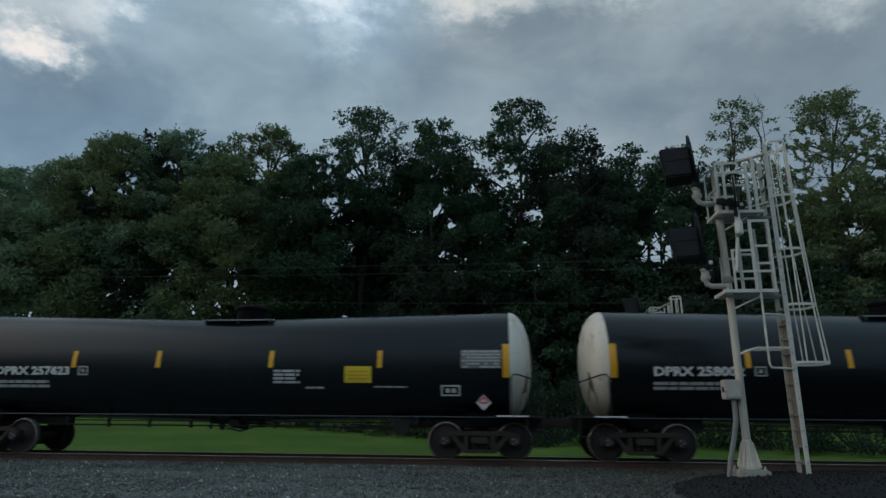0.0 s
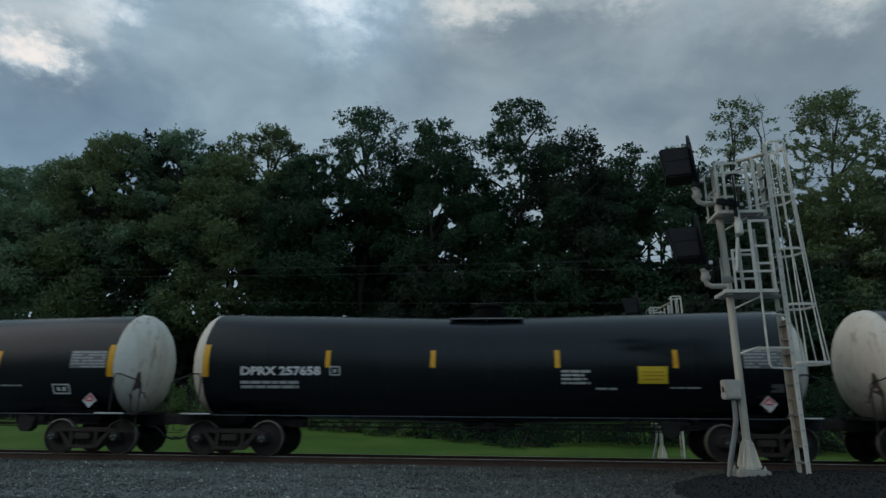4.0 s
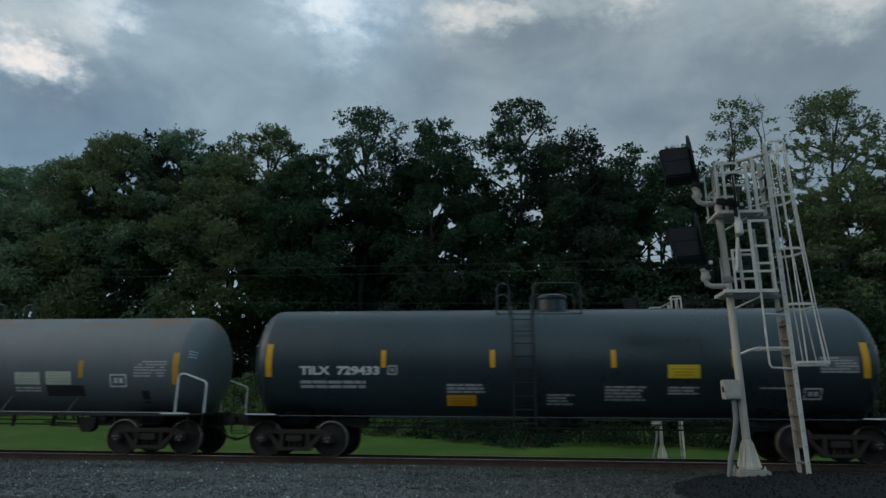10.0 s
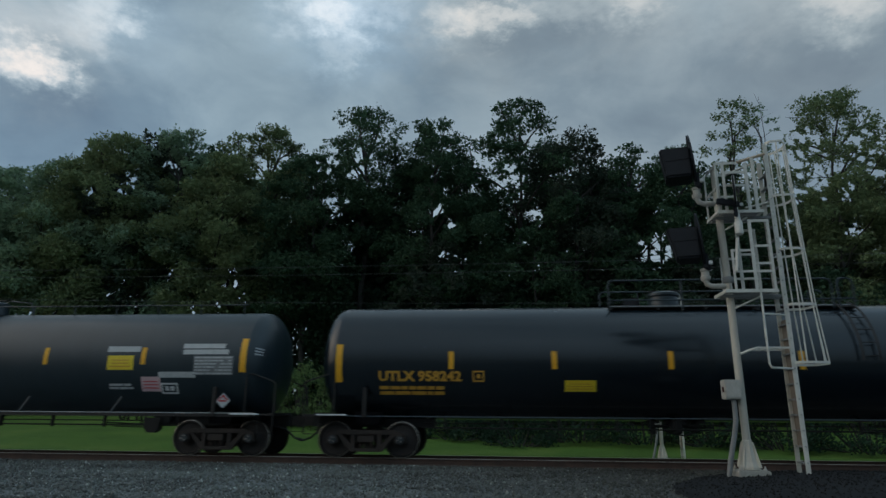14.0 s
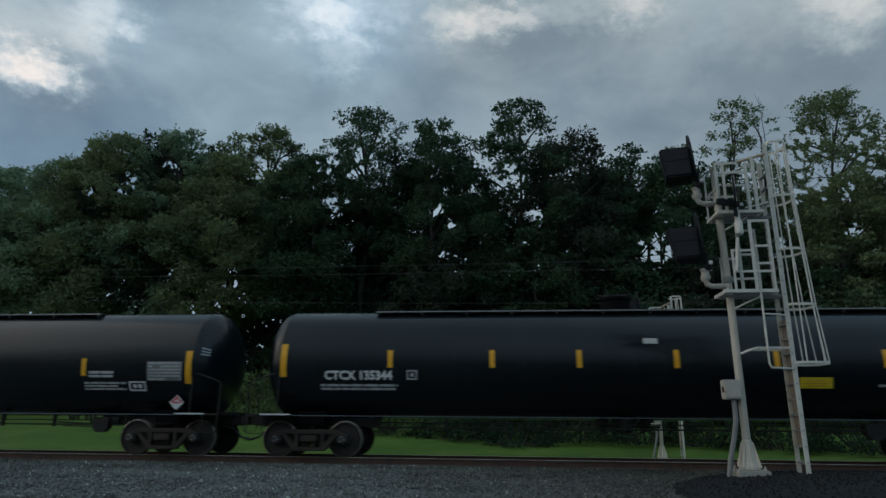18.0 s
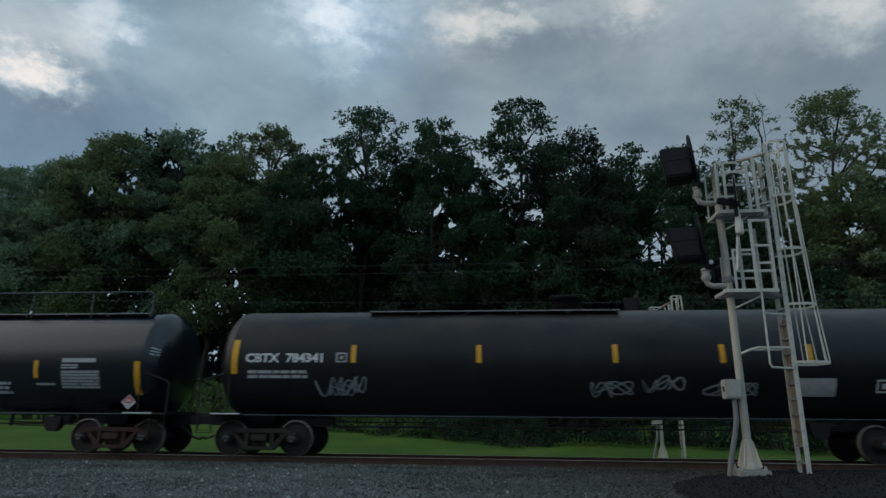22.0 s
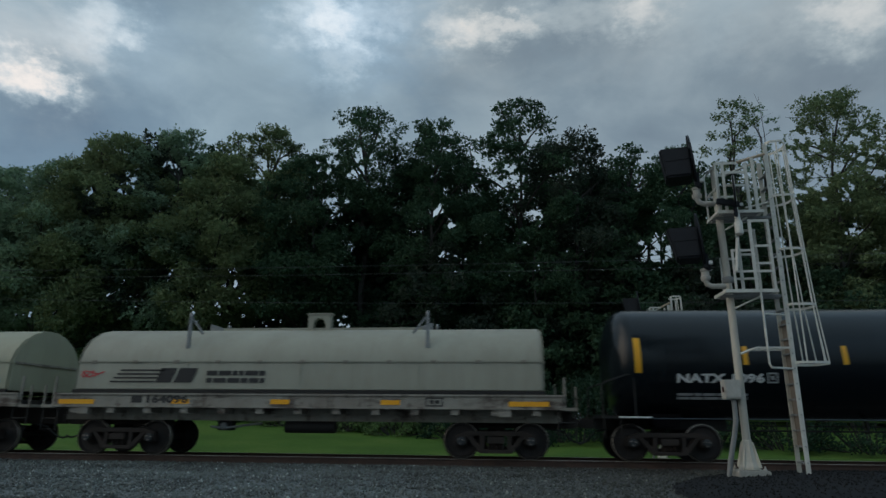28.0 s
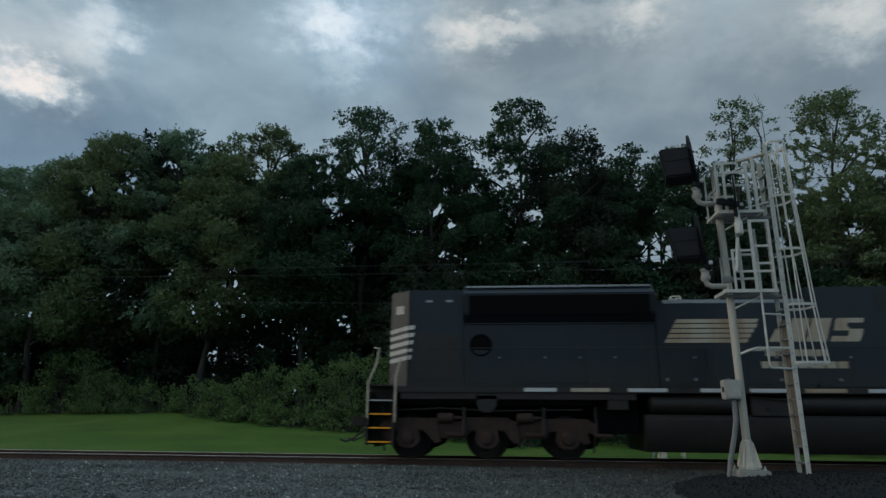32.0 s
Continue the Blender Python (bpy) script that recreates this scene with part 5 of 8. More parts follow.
class Side:
    """The near flank of a car, on which decals lie: a bulging tank side or a flat one."""

    def __init__(self, car, y_of, bend=None):
        self.car, self.y_of, self.bend = car, y_of, bend

    def put(self, name, x0, x1, z0, z1, mat, off=0.005, label=""):
        return part(name, self.sheet(Shape(), x0, x1, z0, z1, off), mat, self.car, label)

    def sheet(self, s, x0, x1, z0, z1, off=0.005, slot=0, cut=0.0):
        n = max(1, int((z1 - z0) / 0.12))
        verts = []
        for i in range(n + 1):
            z = z0 + (z1 - z0) * i / n
            c = cut * (0.5 - abs(i / n - 0.5)) if cut else 0
            verts += [(x0 - c, self.y_of(z, (x0 + x1) / 2) - off, z), (x1 + c, self.y_of(z, (x0 + x1) / 2) - off, z)]
        return s.add(verts, [(2 * i, 2 * i + 1, 2 * i + 3, 2 * i + 2) for i in range(n)], slot)

    def inscribe(self, text, x0, x1, z0, z1, mat="stencil", off=0.008, label=""):
        pts, faces, w = letters(text, z1 - z0)
        k = (x1 - x0) / w
        verts = [(x0 + a * k, self.y_of(z0 + b, x0 + a * k) - off, z0 + b) for a, b in pts]
        # each word is a part of its own
        words = []
        for face in sorted(faces, key=lambda q: min(verts[i][0] for i in q)):
            if words and min(verts[i][0] for i in face) < words[-1][0] + 0.24 * (z1 - z0):
                words[-1][1].append(face)
                words[-1][0] = max(words[-1][0], max(verts[i][0] for i in face))
            else:
                words.append([max(verts[i][0] for i in face), [face]])
        for _, word in words:
            used = sorted({i for q in word for i in q})
            place = {i: k for k, i in enumerate(used)}
            part("lettering", Shape().add([verts[i] for i in used], [tuple(place[i] for i in q) for q in word]), mat, self.car, label or "stencilled fleet letters and number")

    def lines(self, x0, x1, z0, z1, rows, mat, rng, name="stencil_text"):
        s = Shape()
        pitch = (z1 - z0) / rows
        for i in range(rows):
            a, b = z0 + pitch * (i + 0.2), z0 + pitch * (i + 0.85)
            x = x0
            end = x1 if i in (0, rows - 1) and rows > 1 else x0 + (x1 - x0) * rng.uniform(0.75, 1.0)
            while x < end - 0.03:
                e = min(end, x + rng.uniform(0.12, 0.4))
                self.sheet(s, x, e, a, b, 0.006)
                x = e + 0.035
        return stuff(part(name, s, mat, self.car))

    def ring(self, x0, x1, z0, z1, w, mat, name="stencil_box"):
        s = Shape()
        self.sheet(s, x0, x1, z0, z0 + w)
        self.sheet(s, x0, x1, z1 - w, z1)
        self.sheet(s, x0, x0 + w, z0 + w, z1 - w)
        self.sheet(s, x1 - w, x1, z0 + w, z1 - w)
        d = x1 - x0
        if d > 0.35:
            self.sheet(s, x0 + d * 0.25, x0 + d * 0.45, z0 + (z1 - z0) * 0.3, z0 + (z1 - z0) * 0.7)
            self.sheet(s, x0 + d * 0.55, x0 + d * 0.78, z0 + (z1 - z0) * 0.3, z0 + (z1 - z0) * 0.7)
        else:
            self.sheet(s, x0 + d * 0.36, x1 - d * 0.36, z0 + (z1 - z0) * 0.3, z1 - (z1 - z0) * 0.3)
        return part(name, s, mat, self.car)

    def data_panel(self, x0, x1, z0, z1, rng):
        p = self.put("data_panel", x0, x1, z0, z1, "panel_grey", 0.005, "stencilled test data panel with rows of figures")
        s = Shape()
        rows = 6
        for i in range(rows):
            a = z0 + (z1 - z0) * (i + 0.18) / rows
            b = z0 + (z1 - z0) * (i + 0.72) / rows
            x = x0 + 0.03
            wide = (0.14, 0.3) if i in (0, rows - 1) else (0.05, 0.13)
            while x < x1 - 0.06:
                e = min(x1 - 0.03, x + rng.uniform(*wide))
                if rng.random() < 0.86:
                    self.sheet(s, x, e, a, b, 0.008)
                x = e + 0.026
        stuff(part("panel_text", s, "stencil_dim", p))

    def panel(self, x0, x1, z0, z1, mat, rng, name="notice_panel", label=""):
        p = self.put(name, x0, x1, z0, z1, mat, 0.005, label)
        s = Shape()
        for i in range(3):
            a = z0 + (z1 - z0) * (0.2 + 0.22 * i)
            m = (x1 - x0) * rng.uniform(0.08, 0.2)
            self.sheet(s, x0 + m, x1 - m, a, a + (z1 - z0) * 0.07, 0.008)
        stuff(part("panel_text", s, "red" if mat == "decal_pink" else "yellow_paint" if mat in ("yellow_panel", "orange") else "stencil_dim", p))

    def placard(self, x, z, r=0.2):
        y = self.y_of(z + r, x) - 0.05
        h = part("placard", Shape().add([(x, y, z - r), (x + r, y, z), (x, y, z + r), (x - r, y, z), (x, y + 0.02, z - r), (x + r, y + 0.02, z), (x, y + 0.02, z + r), (x - r, y + 0.02, z)],
                                        [(0, 1, 2, 3), (7, 6, 5, 4), (0, 4, 5, 1), (1, 5, 6, 2), (2, 6, 7, 3), (3, 7, 4, 0)]), "decal_white", self.car, "white and red hazard diamond")
        q = r * 0.86
        s = Shape().add([(x - q * 0.95, y - 0.004, z + q * 0.05), (x, y - 0.004, z + q), (x + q * 0.95, y - 0.004, z + q * 0.05), (x + q * 0.5, y - 0.004, z + q * 0.12), (x, y - 0.004, z + q * 0.55), (x - q * 0.5, y - 0.004, z + q * 0.12)], [(0, 5, 4, 1), (1, 4, 3, 2)])
        s.box(x - q * 0.62, x + q * 0.62, y - 0.005, y - 0.003, z - q * 0.16, z + q * 0.08)
        part("placard_mark", s, "red", h)
        part("placard_holder", Shape().box(x - 0.03, x + 0.03, y + 0.022, y + 0.34, z - r * 0.9, z - r * 0.6), "steel_dark", h)

    def scribble(self, x0, x1, z0, z1, mat, seed, width=0.03):
        rng = random.Random(seed)
        s = Shape()
        n = max(2, int((x1 - x0) / 0.32))
        pts = []
        for i in range(n):
            cx = x0 + (x1 - x0) * (i + 0.5) / n
            rx, rz = (x1 - x0) / n * rng.uniform(0.45, 0.75), (z1 - z0) * rng.uniform(0.32, 0.5)
            cz = (z0 + z1) / 2 + rng.uniform(-0.1, 0.1) * (z1 - z0)
            f1, f2, ph = rng.choice((1, 1.5, 2)), rng.choice((1, 2, 2.5, 3)), rng.uniform(0, 6)
            for k in range(22):
                t = 2 * math.pi * k / 21
                pts.append((cx + rx * math.sin(f1 * t + ph), cz + rz * math.sin(f2 * t + ph * 1.7)))
        # one unbroken line of paint
        verts, last = [], len(pts) - 1
        for i, (px, pz) in enumerate(pts):
            (ax, az), (bx, bz) = pts[max(0, i - 1)], pts[min(last, i + 1)]
            dx, dz = bx - ax, bz - az
            d = math.hypot(dx, dz) or 1
            nx, nz = -dz / d * width / 2, dx / d * width / 2
            for q in (1, -1):
                verts.append((px + q * nx, self.y_of(pz + q * nz, px + q * nx) - 0.010, pz + q * nz))
        s.add(verts, [(2 * i, 2 * i + 1, 2 * i + 3, 2 * i + 2) for i in range(last)])
        return part("graffiti", s, mat, self.car, "sprayed graffiti scrawl")


def tank_car(start, half, paint, label, mark=None, stripes=(), sag=0.0, heads=None, truck_mat="truck_brown", radius=TANK_R, zc=TANK_Z,
             top="walk", plat=(-1.3, 1.0), dome=(-0.4, 0.5), ladder=None, braces=(), data=(), seed=0, mark_mat="stencil", stripe_z=(2.22, 2.67), end_z=(1.98, 2.84), end_mat="yellow", posts=False, handrail=False):
    """A tank car. start: its middle at 0 s; half: from its middle to its end stripes; data: what is lettered on its side."""
    rng = random.Random(seed)
    car = thing("tank_car", label, "tank car", pose(start, TRACK_Y, 0), "train cars")
    movers.append((car, start))
    end = half + 0.09

    def bend(x):
        return -sag * max(0.0, 1 - abs(x) / end) if sag else 0.0

    def y_of(z, x):
        d = z - zc - bend(x)
        return -math.sqrt(max(0.04, radius * radius - d * d))

    # shell with weld seams and two heads
    prof = [(end * k / 6, radius) for k in range(-6, 7)]
    part("tank", Shape().lathe(prof, 64, "x", (0, 0, zc), bend=bend), paint, car, smooth=True)
    for side in (-1, 1):
        hp = []
        for k in range(9):
            a = 0.5 * math.pi * k / 8
            hp.append((side * (end + 0.6 * math.sin(a)), max(0.0005, radius * math.cos(a) ** 0.86)))
        if side < 0:
            hp = hp[::-1]
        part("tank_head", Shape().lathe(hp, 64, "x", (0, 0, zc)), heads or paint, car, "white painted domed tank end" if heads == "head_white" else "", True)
        if heads != "head_white" and side > 0:
            # two lines of small stencils on the near shoulder of the head
            s = Shape()
            for row in range(3):
                t0 = math.pi - 0.1 - 0.06 * row
                for k in range(3):
                    a0, a1 = 0.34 + 0.11 * k, 0.43 + 0.11 * k
                    quad = []
                    for a, t in ((a0, t0), (a1, t0), (a1, t0 - 0.03), (a0, t0 - 0.03)):
                        r = radius * math.cos(a) ** 0.86 + 0.007
                        quad.append((side * (end + 0.6 * math.sin(a) + 0.004), r * math.cos(t), zc + r * math.sin(t)))
                    s.add(quad, [(0, 1, 2, 3)])
            stuff(part("stencil_text", s, "stencil_dim", car))
        if heads == "head_white":
            # a brown run of spilt load down the near flank of the dome
            rows = []
            for k in range(9):
                f = k / 8
                t = math.pi + 0.28 + 0.95 * f
                mid, wide = 0.9 - 0.4 * f + 0.03 * rng.uniform(-1, 1), 0.04 + 0.27 * f * rng.uniform(0.8, 1.2)
                for a in (mid - wide, mid + wide):
                    r = radius * math.cos(a) ** 0.86 + 0.006
                    rows.append((side * (end + 0.6 * math.sin(a) + 0.004), r * math.cos(t), zc + r * math.sin(t)))
            part("stain", Shape().add(rows, [(2 * k, 2 * k + 1, 2 * k + 3, 2 * k + 2) for k in range(8)]), "stain_brown", car, "brown run-down stain")
    for k in (-1, 1):
        part("stub_sill", Shape().box(min(k * (half + 1.0), k * (half - 2.4)), max(k * (half + 1.0), k * (half - 2.4)), -0.2, 0.2, 0.72, 1.08), "steel_dark", car, bevel=0.01)
    tx = half - 0.70
    for k in (-tx, tx):
        make_truck(car, k, start, truck_mat)
        # saddle painted near black to hold the shade under the tank
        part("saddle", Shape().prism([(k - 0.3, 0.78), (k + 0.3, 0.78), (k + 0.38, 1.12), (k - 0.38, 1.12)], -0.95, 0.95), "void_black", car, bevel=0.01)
        if posts:
            part("jacking_post", Shape().box(k - 0.05, k + 0.05, -1.47, -1.36, 0.98, 1.72), "steel_dark", car, "grey upright post", bevel=0.01)
    for turn in (0, 180):
        x = half + 0.2
        part("coupler", shared("coupler", coupler_shape, "truck_brown", bevel=0.015), None, car, at=pose(0, 0, 0, 0, 0, turn) @ pose(x, 0, 0))
        part("air_hose", shared("air_hose", hose_shape, "black_mark", True), None, car, at=pose(0, 0, 0, 0, 0, turn) @ pose(x, 0, 0))
        p = part("end_platform", Shape().box(half - 0.28, half + 0.95, -1.42, 1.42, 0.99, 1.04), "steel_dark", car, at=pose(0, 0, 0, 0, 0, turn), bevel=0.008)
        part("platform_edge", Shape().box(half - 0.25, half + 0.55, -1.445, -1.422, 1.012, 1.045).box(half - 0.25, half + 0.55, 1.422, 1.445, 1.012, 1.045), "stencil", p, "white edge strip")
        for yy in (-1.38, 1.38):
            s = Shape()
            s.tube([(half + 0.5, yy, 1.0), (half + 0.5, yy, 0.55), (half + 0.9, yy, 0.55), (half + 0.9, yy, 1.0)], 0.017, 6)
            part("sill_step", s, "steel_dark", car, at=pose(0, 0, 0, 0, 0, turn), smooth=True)
            s = Shape().tube([(half + 0.12, yy, 1.04), (half + 0.12, yy, 1.98), (half + 0.18, yy, 2.06), (half + 0.3, yy, 2.06), (half + 0.86, yy, 1.87), (half + 0.92, yy, 1.8), (half + 0.92, yy, 1.04)], 0.026 if handrail else 0.02, 6)
            part("grab_iron", s, "stencil" if handrail else "steel_dark", car, at=pose(0, 0, 0, 0, 0, turn), smooth=True)
    # brake gear slung under the tank
    s = Shape().tube([(-tx + 1.4, -0.5, 0.72), (tx - 1.4, -0.5, 0.72)], 0.024, 6).tube([(-tx + 1.4, -0.42, 0.84), (tx - 1.4, -0.42, 0.84)], 0.017, 6)
    for i in range(9):
        hx = -tx + 2.0 + (2 * tx - 4.0) * i / 8
        s.box(hx - 0.025, hx + 0.025, -0.55, -0.45, 0.66, 1.0 + bend(hx))
    part("brake_pipe", s, "steel_dark", car)
    if not braces:
        part("side_pipe", Shape().tube([(-half - 0.3, -1.34, 1.0), (half + 0.3, -1.34, 1.0)], 0.014, 6), "patch", car, "thin grey pipe along the tank's foot", True)
        for i in range(7):
            hx = -tx + 1.6 + (2 * tx - 3.2) * i / 6
            part("pipe_bracket", shared("pipe_bracket", lambda: Shape().box(-0.02, 0.02, -1.36, -0.7, 0.96, 0.99), "steel_dark"), None, car, at=pose(hx, 0, 0))
    part("outlet_valve", Shape().lathe([(0.62, 0.09), (0.66, 0.13), (0.82, 0.14), (0.86, 0.22), (1.02 - sag, 0.22)], 16, "z", (0.15, -0.1, 0)), "steel_dark", car, smooth=True)
    part("outlet_gear", shared("outlet_gear", outlet_gear_shape, "steel_dark"), None, car, "dark valve gear and levers under the tank", at=pose(0.1, 0, 0))
    cyl_x = tx - 2.2
    part("brake_rigging", shared("brake_rigging", brake_rigging_shape, "steel_dark"), None, car, "dark brake cylinder, levers and rods", at=pose(cyl_x, 0, 0))
    # manway on top
    crown = zc + radius - sag
    dx = (dome[0] + dome[1]) / 2
    dm = part("manway_housing", Shape().lathe([(crown - 0.05, 0.42), (crown + 0.26, 0.4), (crown + 0.3, 0.44), (crown + 0.36, 0.44), (crown + 0.41, 0.36), (crown + 0.43, 0.1)], 20, "z", (dx, 0, 0)), "void_black" if top == "walk" else "tank_slate", car, "round manway housing on top of the tank", True)
    part("manway_handle", Shape().tube([(dx - 0.48, -0.05, crown + 0.34), (dx - 0.48, -0.05, crown + 0.44), (dx + 0.42, -0.05, crown + 0.47)], 0.02, 6), "steel_dark", dm, smooth=True)
    x0, x1 = plat
    zw = crown - (0.2 if top == "platform" else 0.09)
    if top in ("walk", "platform", "long", "rail"):
        for y0, y1 in ((-0.78, -0.36), (0.36, 0.78)):
            deck = part("walkway", Shape().box(x0, x1, y0, y1, zw - 0.025, zw + 0.01), "steel_dark", car, "narrow open steel walkway", bevel=0.005)
            part("walkway_edge", Shape().box(x0, x1, y0 - 0.012, y0 - 0.002, zw - 0.02, zw + 0.016), "walkway_grey", deck, "pale edge strip")
        k = max(2, int((x1 - x0) / 1.2))
        for i in range(k + 1):
            hx = x0 + 0.06 + (x1 - x0 - 0.12) * i / k
            part("walkway_bracket", shared("walkway_bracket", lambda: Shape().box(-0.03, 0.03, -0.8, -0.36, -0.1, -0.025), "steel_dark"), None, car, at=pose(hx, 0, zw))
    if top in ("platform", "rail", "long"):
        high = {"long": 0.62, "platform": 0.81}.get(top, 0.7)
        # the rail is broken where the ladder comes up
        spans = [(x0, x1)] if not ladder else [(a, b) for a, b in ((x0, ladder[0] - 0.06), (ladder[1] + (0.06 if top == "platform" else -0.3), x1)) if b - a > 0.15]
        for yy in (-0.8,) if top == "long" else (-0.8, 0.8):
            for a, b in spans:
                n = max(1, round((b - a) / 1.9))
                for i in range(1, n):
                    hx = a + (b - a) * i / n
                    part("railing_post", Shape().tube([(hx, yy, zw - 0.12), (hx, yy, zw + high)], 0.022, 6), "tank_slate", car, smooth=True)
                part("railing_bar", Shape().tube([(a, yy, zw - 0.1), (a, yy, zw + high - 0.12), (a + 0.04, yy, zw + high - 0.03), (a + 0.14, yy, zw + high), (b - 0.14, yy, zw + high), (b - 0.04, yy, zw + high - 0.03), (b, yy, zw + high - 0.12), (b, yy, zw - 0.1)], 0.024, 8), "tank_slate", car, smooth=True)
            if top == "rail":
                part("railing_bar", Shape().tube([(x0, yy, zw + 0.16), (x1, yy, zw + 0.16)], 0.02, 6), "tank_slate", car, smooth=True)
    if top == "lowrail":
        part("railing_bar", Shape().tube([(-half + 0.4, -0.5, zw + 0.28), (half - 0.4, -0.5, zw + 0.28)], 0.018, 6), "tank_slate", car, smooth=True)
        for i in range(14):
            hx = -half + 0.5 + (2 * half - 1.0) * i / 13
            part("railing_post", Shape().tube([(hx, -0.5, zw - 0.1), (hx, -0.5, zw + 0.28)], 0.016, 5), "tank_slate", car, smooth=True)
        s = Shape().box(x0, x1, -0.75, 0.75, zw - 0.02, zw + 0.02)
        part("walkway", s, "steel_dark", car)
        for yy in (-0.78, 0.78):
            part("railing_bar", Shape().tube([(x0, yy, zw), (x0, yy, zw + 0.68), (x0 + 0.85, yy, zw + 0.68), (x0 + 0.85, yy, zw)], 0.024, 6).tube([(x0 + 1.3, yy, zw), (x0 + 1.3, yy, zw + 0.62), (x0 + 1.5, yy, zw + 0.7), (x1 - 0.2, yy, zw + 0.62), (x1, yy, zw)], 0.024, 6), "tank_slate", car, smooth=True)
    if ladder:
        a, b, low = ladder
        steps = 9
        path = [(-math.cos(t) * (radius + 0.12), zc + math.sin(t) * (radius + 0.12)) for t in (radians(70 - 70 * i / steps) for i in range(steps + 1))]
        if low < zc:
            path += [(-(radius + 0.12), z) for z in (zc - 0.6, zc - 1.2) if z > low] + [(-(radius + 0.12), low)]
        for xx in (a, b):
            part("ladder_rail", Shape().tube([(xx, y, z) for y, z in path], 0.026, 6), "steel_dark", car, smooth=True)
        zz = low + 0.1
        while zz < zc + radius * 0.9:
            d = max(0, zz - zc)
            yy = -math.sqrt(max(0.01, (radius + 0.12) ** 2 - d * d))
            part("ladder_rung", Shape().tube([(a, yy, zz), (b, yy, zz)], 0.014, 5), "steel_dark", car, smooth=True)
            zz += 0.33
    flank = Side(car, y_of, bend)
    if braces:
        part("side_sill", Shape().box(-half - 0.4, half + 0.4, -1.42, -1.36, 0.96, 1.06), "steel_dark", car, "dark side sill")
        part("sill_edge", Shape().box(-half - 0.4, half + 0.4, -1.425, -1.42, 1.045, 1.062), "stencil_dim", car)
        for bx in braces:
            part("sill_brace", Shape().tube([(bx - 0.1, -1.39, 1.04), (bx + 0.1, -1.30, 1.45)], 0.03, 6), "tank_slate", car, smooth=True)
    for x in stripes:
        flank.put("reflective_stripe", x - 0.065, x + 0.065, *stripe_z, end_mat, 0.006, "yellow reflective stripe")
    for x in (-half, half):
        flank.put("reflective_stripe", x - 0.085, x + 0.085, *end_z, end_mat, 0.006, "tall yellow reflective stripe")
    if mark:
        text, a, b, z0, z1 = mark
        flank.inscribe(text, a, b, z0, z1, mark_mat)
    for row in data:
        kind, v = row[0], row[1:]
        if kind == "sub":
            flank.lines(*v, 2, "stencil_dim" if mark_mat == "stencil" else mark_mat, rng)
        elif kind == "txt":
            flank.lines(*v[:4], v[4], "stencil_dim", rng)
        elif kind == "box":
            flank.ring(*v, 0.035, "stencil_dim" if mark_mat == "stencil" else mark_mat)
        elif kind == "box2":
            flank.ring(*v, 0.04, "stencil", "stencil_box")
        elif kind == "pan":
            flank.data_panel(*v, rng)
        elif kind == "yel":
            flank.panel(*v, "yellow_panel", rng, "notice_panel", "yellow notice panel")
        elif kind == "org":
            flank.panel(*v, "orange", rng, "notice_panel", "orange notice panel")
        elif kind == "crm":
            flank.panel(*v, "decal_cream", rng, "notice_panel", "cream notice panel")
        elif kind == "pink":
            flank.panel(*v, "decal_pink", rng, "notice_panel", "pale pink notice panel")
        elif kind == "wht":
            flank.put("white_label", *v, "stencil_dim", 0.006, "plain white label strip")
        elif kind == "blk":
            flank.put("paint_patch", *v, "black_mark", 0.004, "black painted-out patch")
        elif kind == "patch":
            flank.put("paint_patch", *v, "patch", 0.004, "blue-grey repainted patch")
        elif kind == "light":
            flank.put("paint_patch", *v, "patch_light", 0.0045, "light grey repainted patch")
        elif kind == "lamp":
            rf = part("reflector", Shape().box(v[0] - 0.12, v[0] + 0.12, -1.37, -1.35, v[1] - 0.05, v[1] + 0.05), "orange", car, "small orange reflector under the tank", bevel=0.005)
            part("bracket", Shape().box(v[0] - 0.02, v[0] + 0.02, -1.35, -1.33, v[1] - 0.04, 1.0), "steel_dark", rf)
        elif kind == "plac":
            flank.placard(*v)
        elif kind == "graf":
            flank.scribble(*v[:4], v[4], seed * 13 + int(v[0] * 10), 0.035)
    return car


def tank_marks(shift):
    """The stencils of the white-ended cars; on some the middle ones sit half a metre further along."""
    return [("box", -4.1, -3.82, 2.02, 2.26), ("sub", -6.53, -4.94, 1.67, 1.9), ("txt", 1.39 + shift, 2.11 + shift, 1.80, 2.18, 4), ("txt", 2.25 + shift, 2.87 + shift, 1.67, 1.75, 1), ("txt", 4.07 + shift, 5.02 + shift, 1.71, 1.77, 1),
            ("yel", 3.29 + shift, 4.01 + shift, 1.84, 2.26), ("pan", 6.34, 7.38, 2.21, 2.68), ("box2", 5.82, 6.32, 1.52, 1.79), ("plac", 6.92, 1.36)]


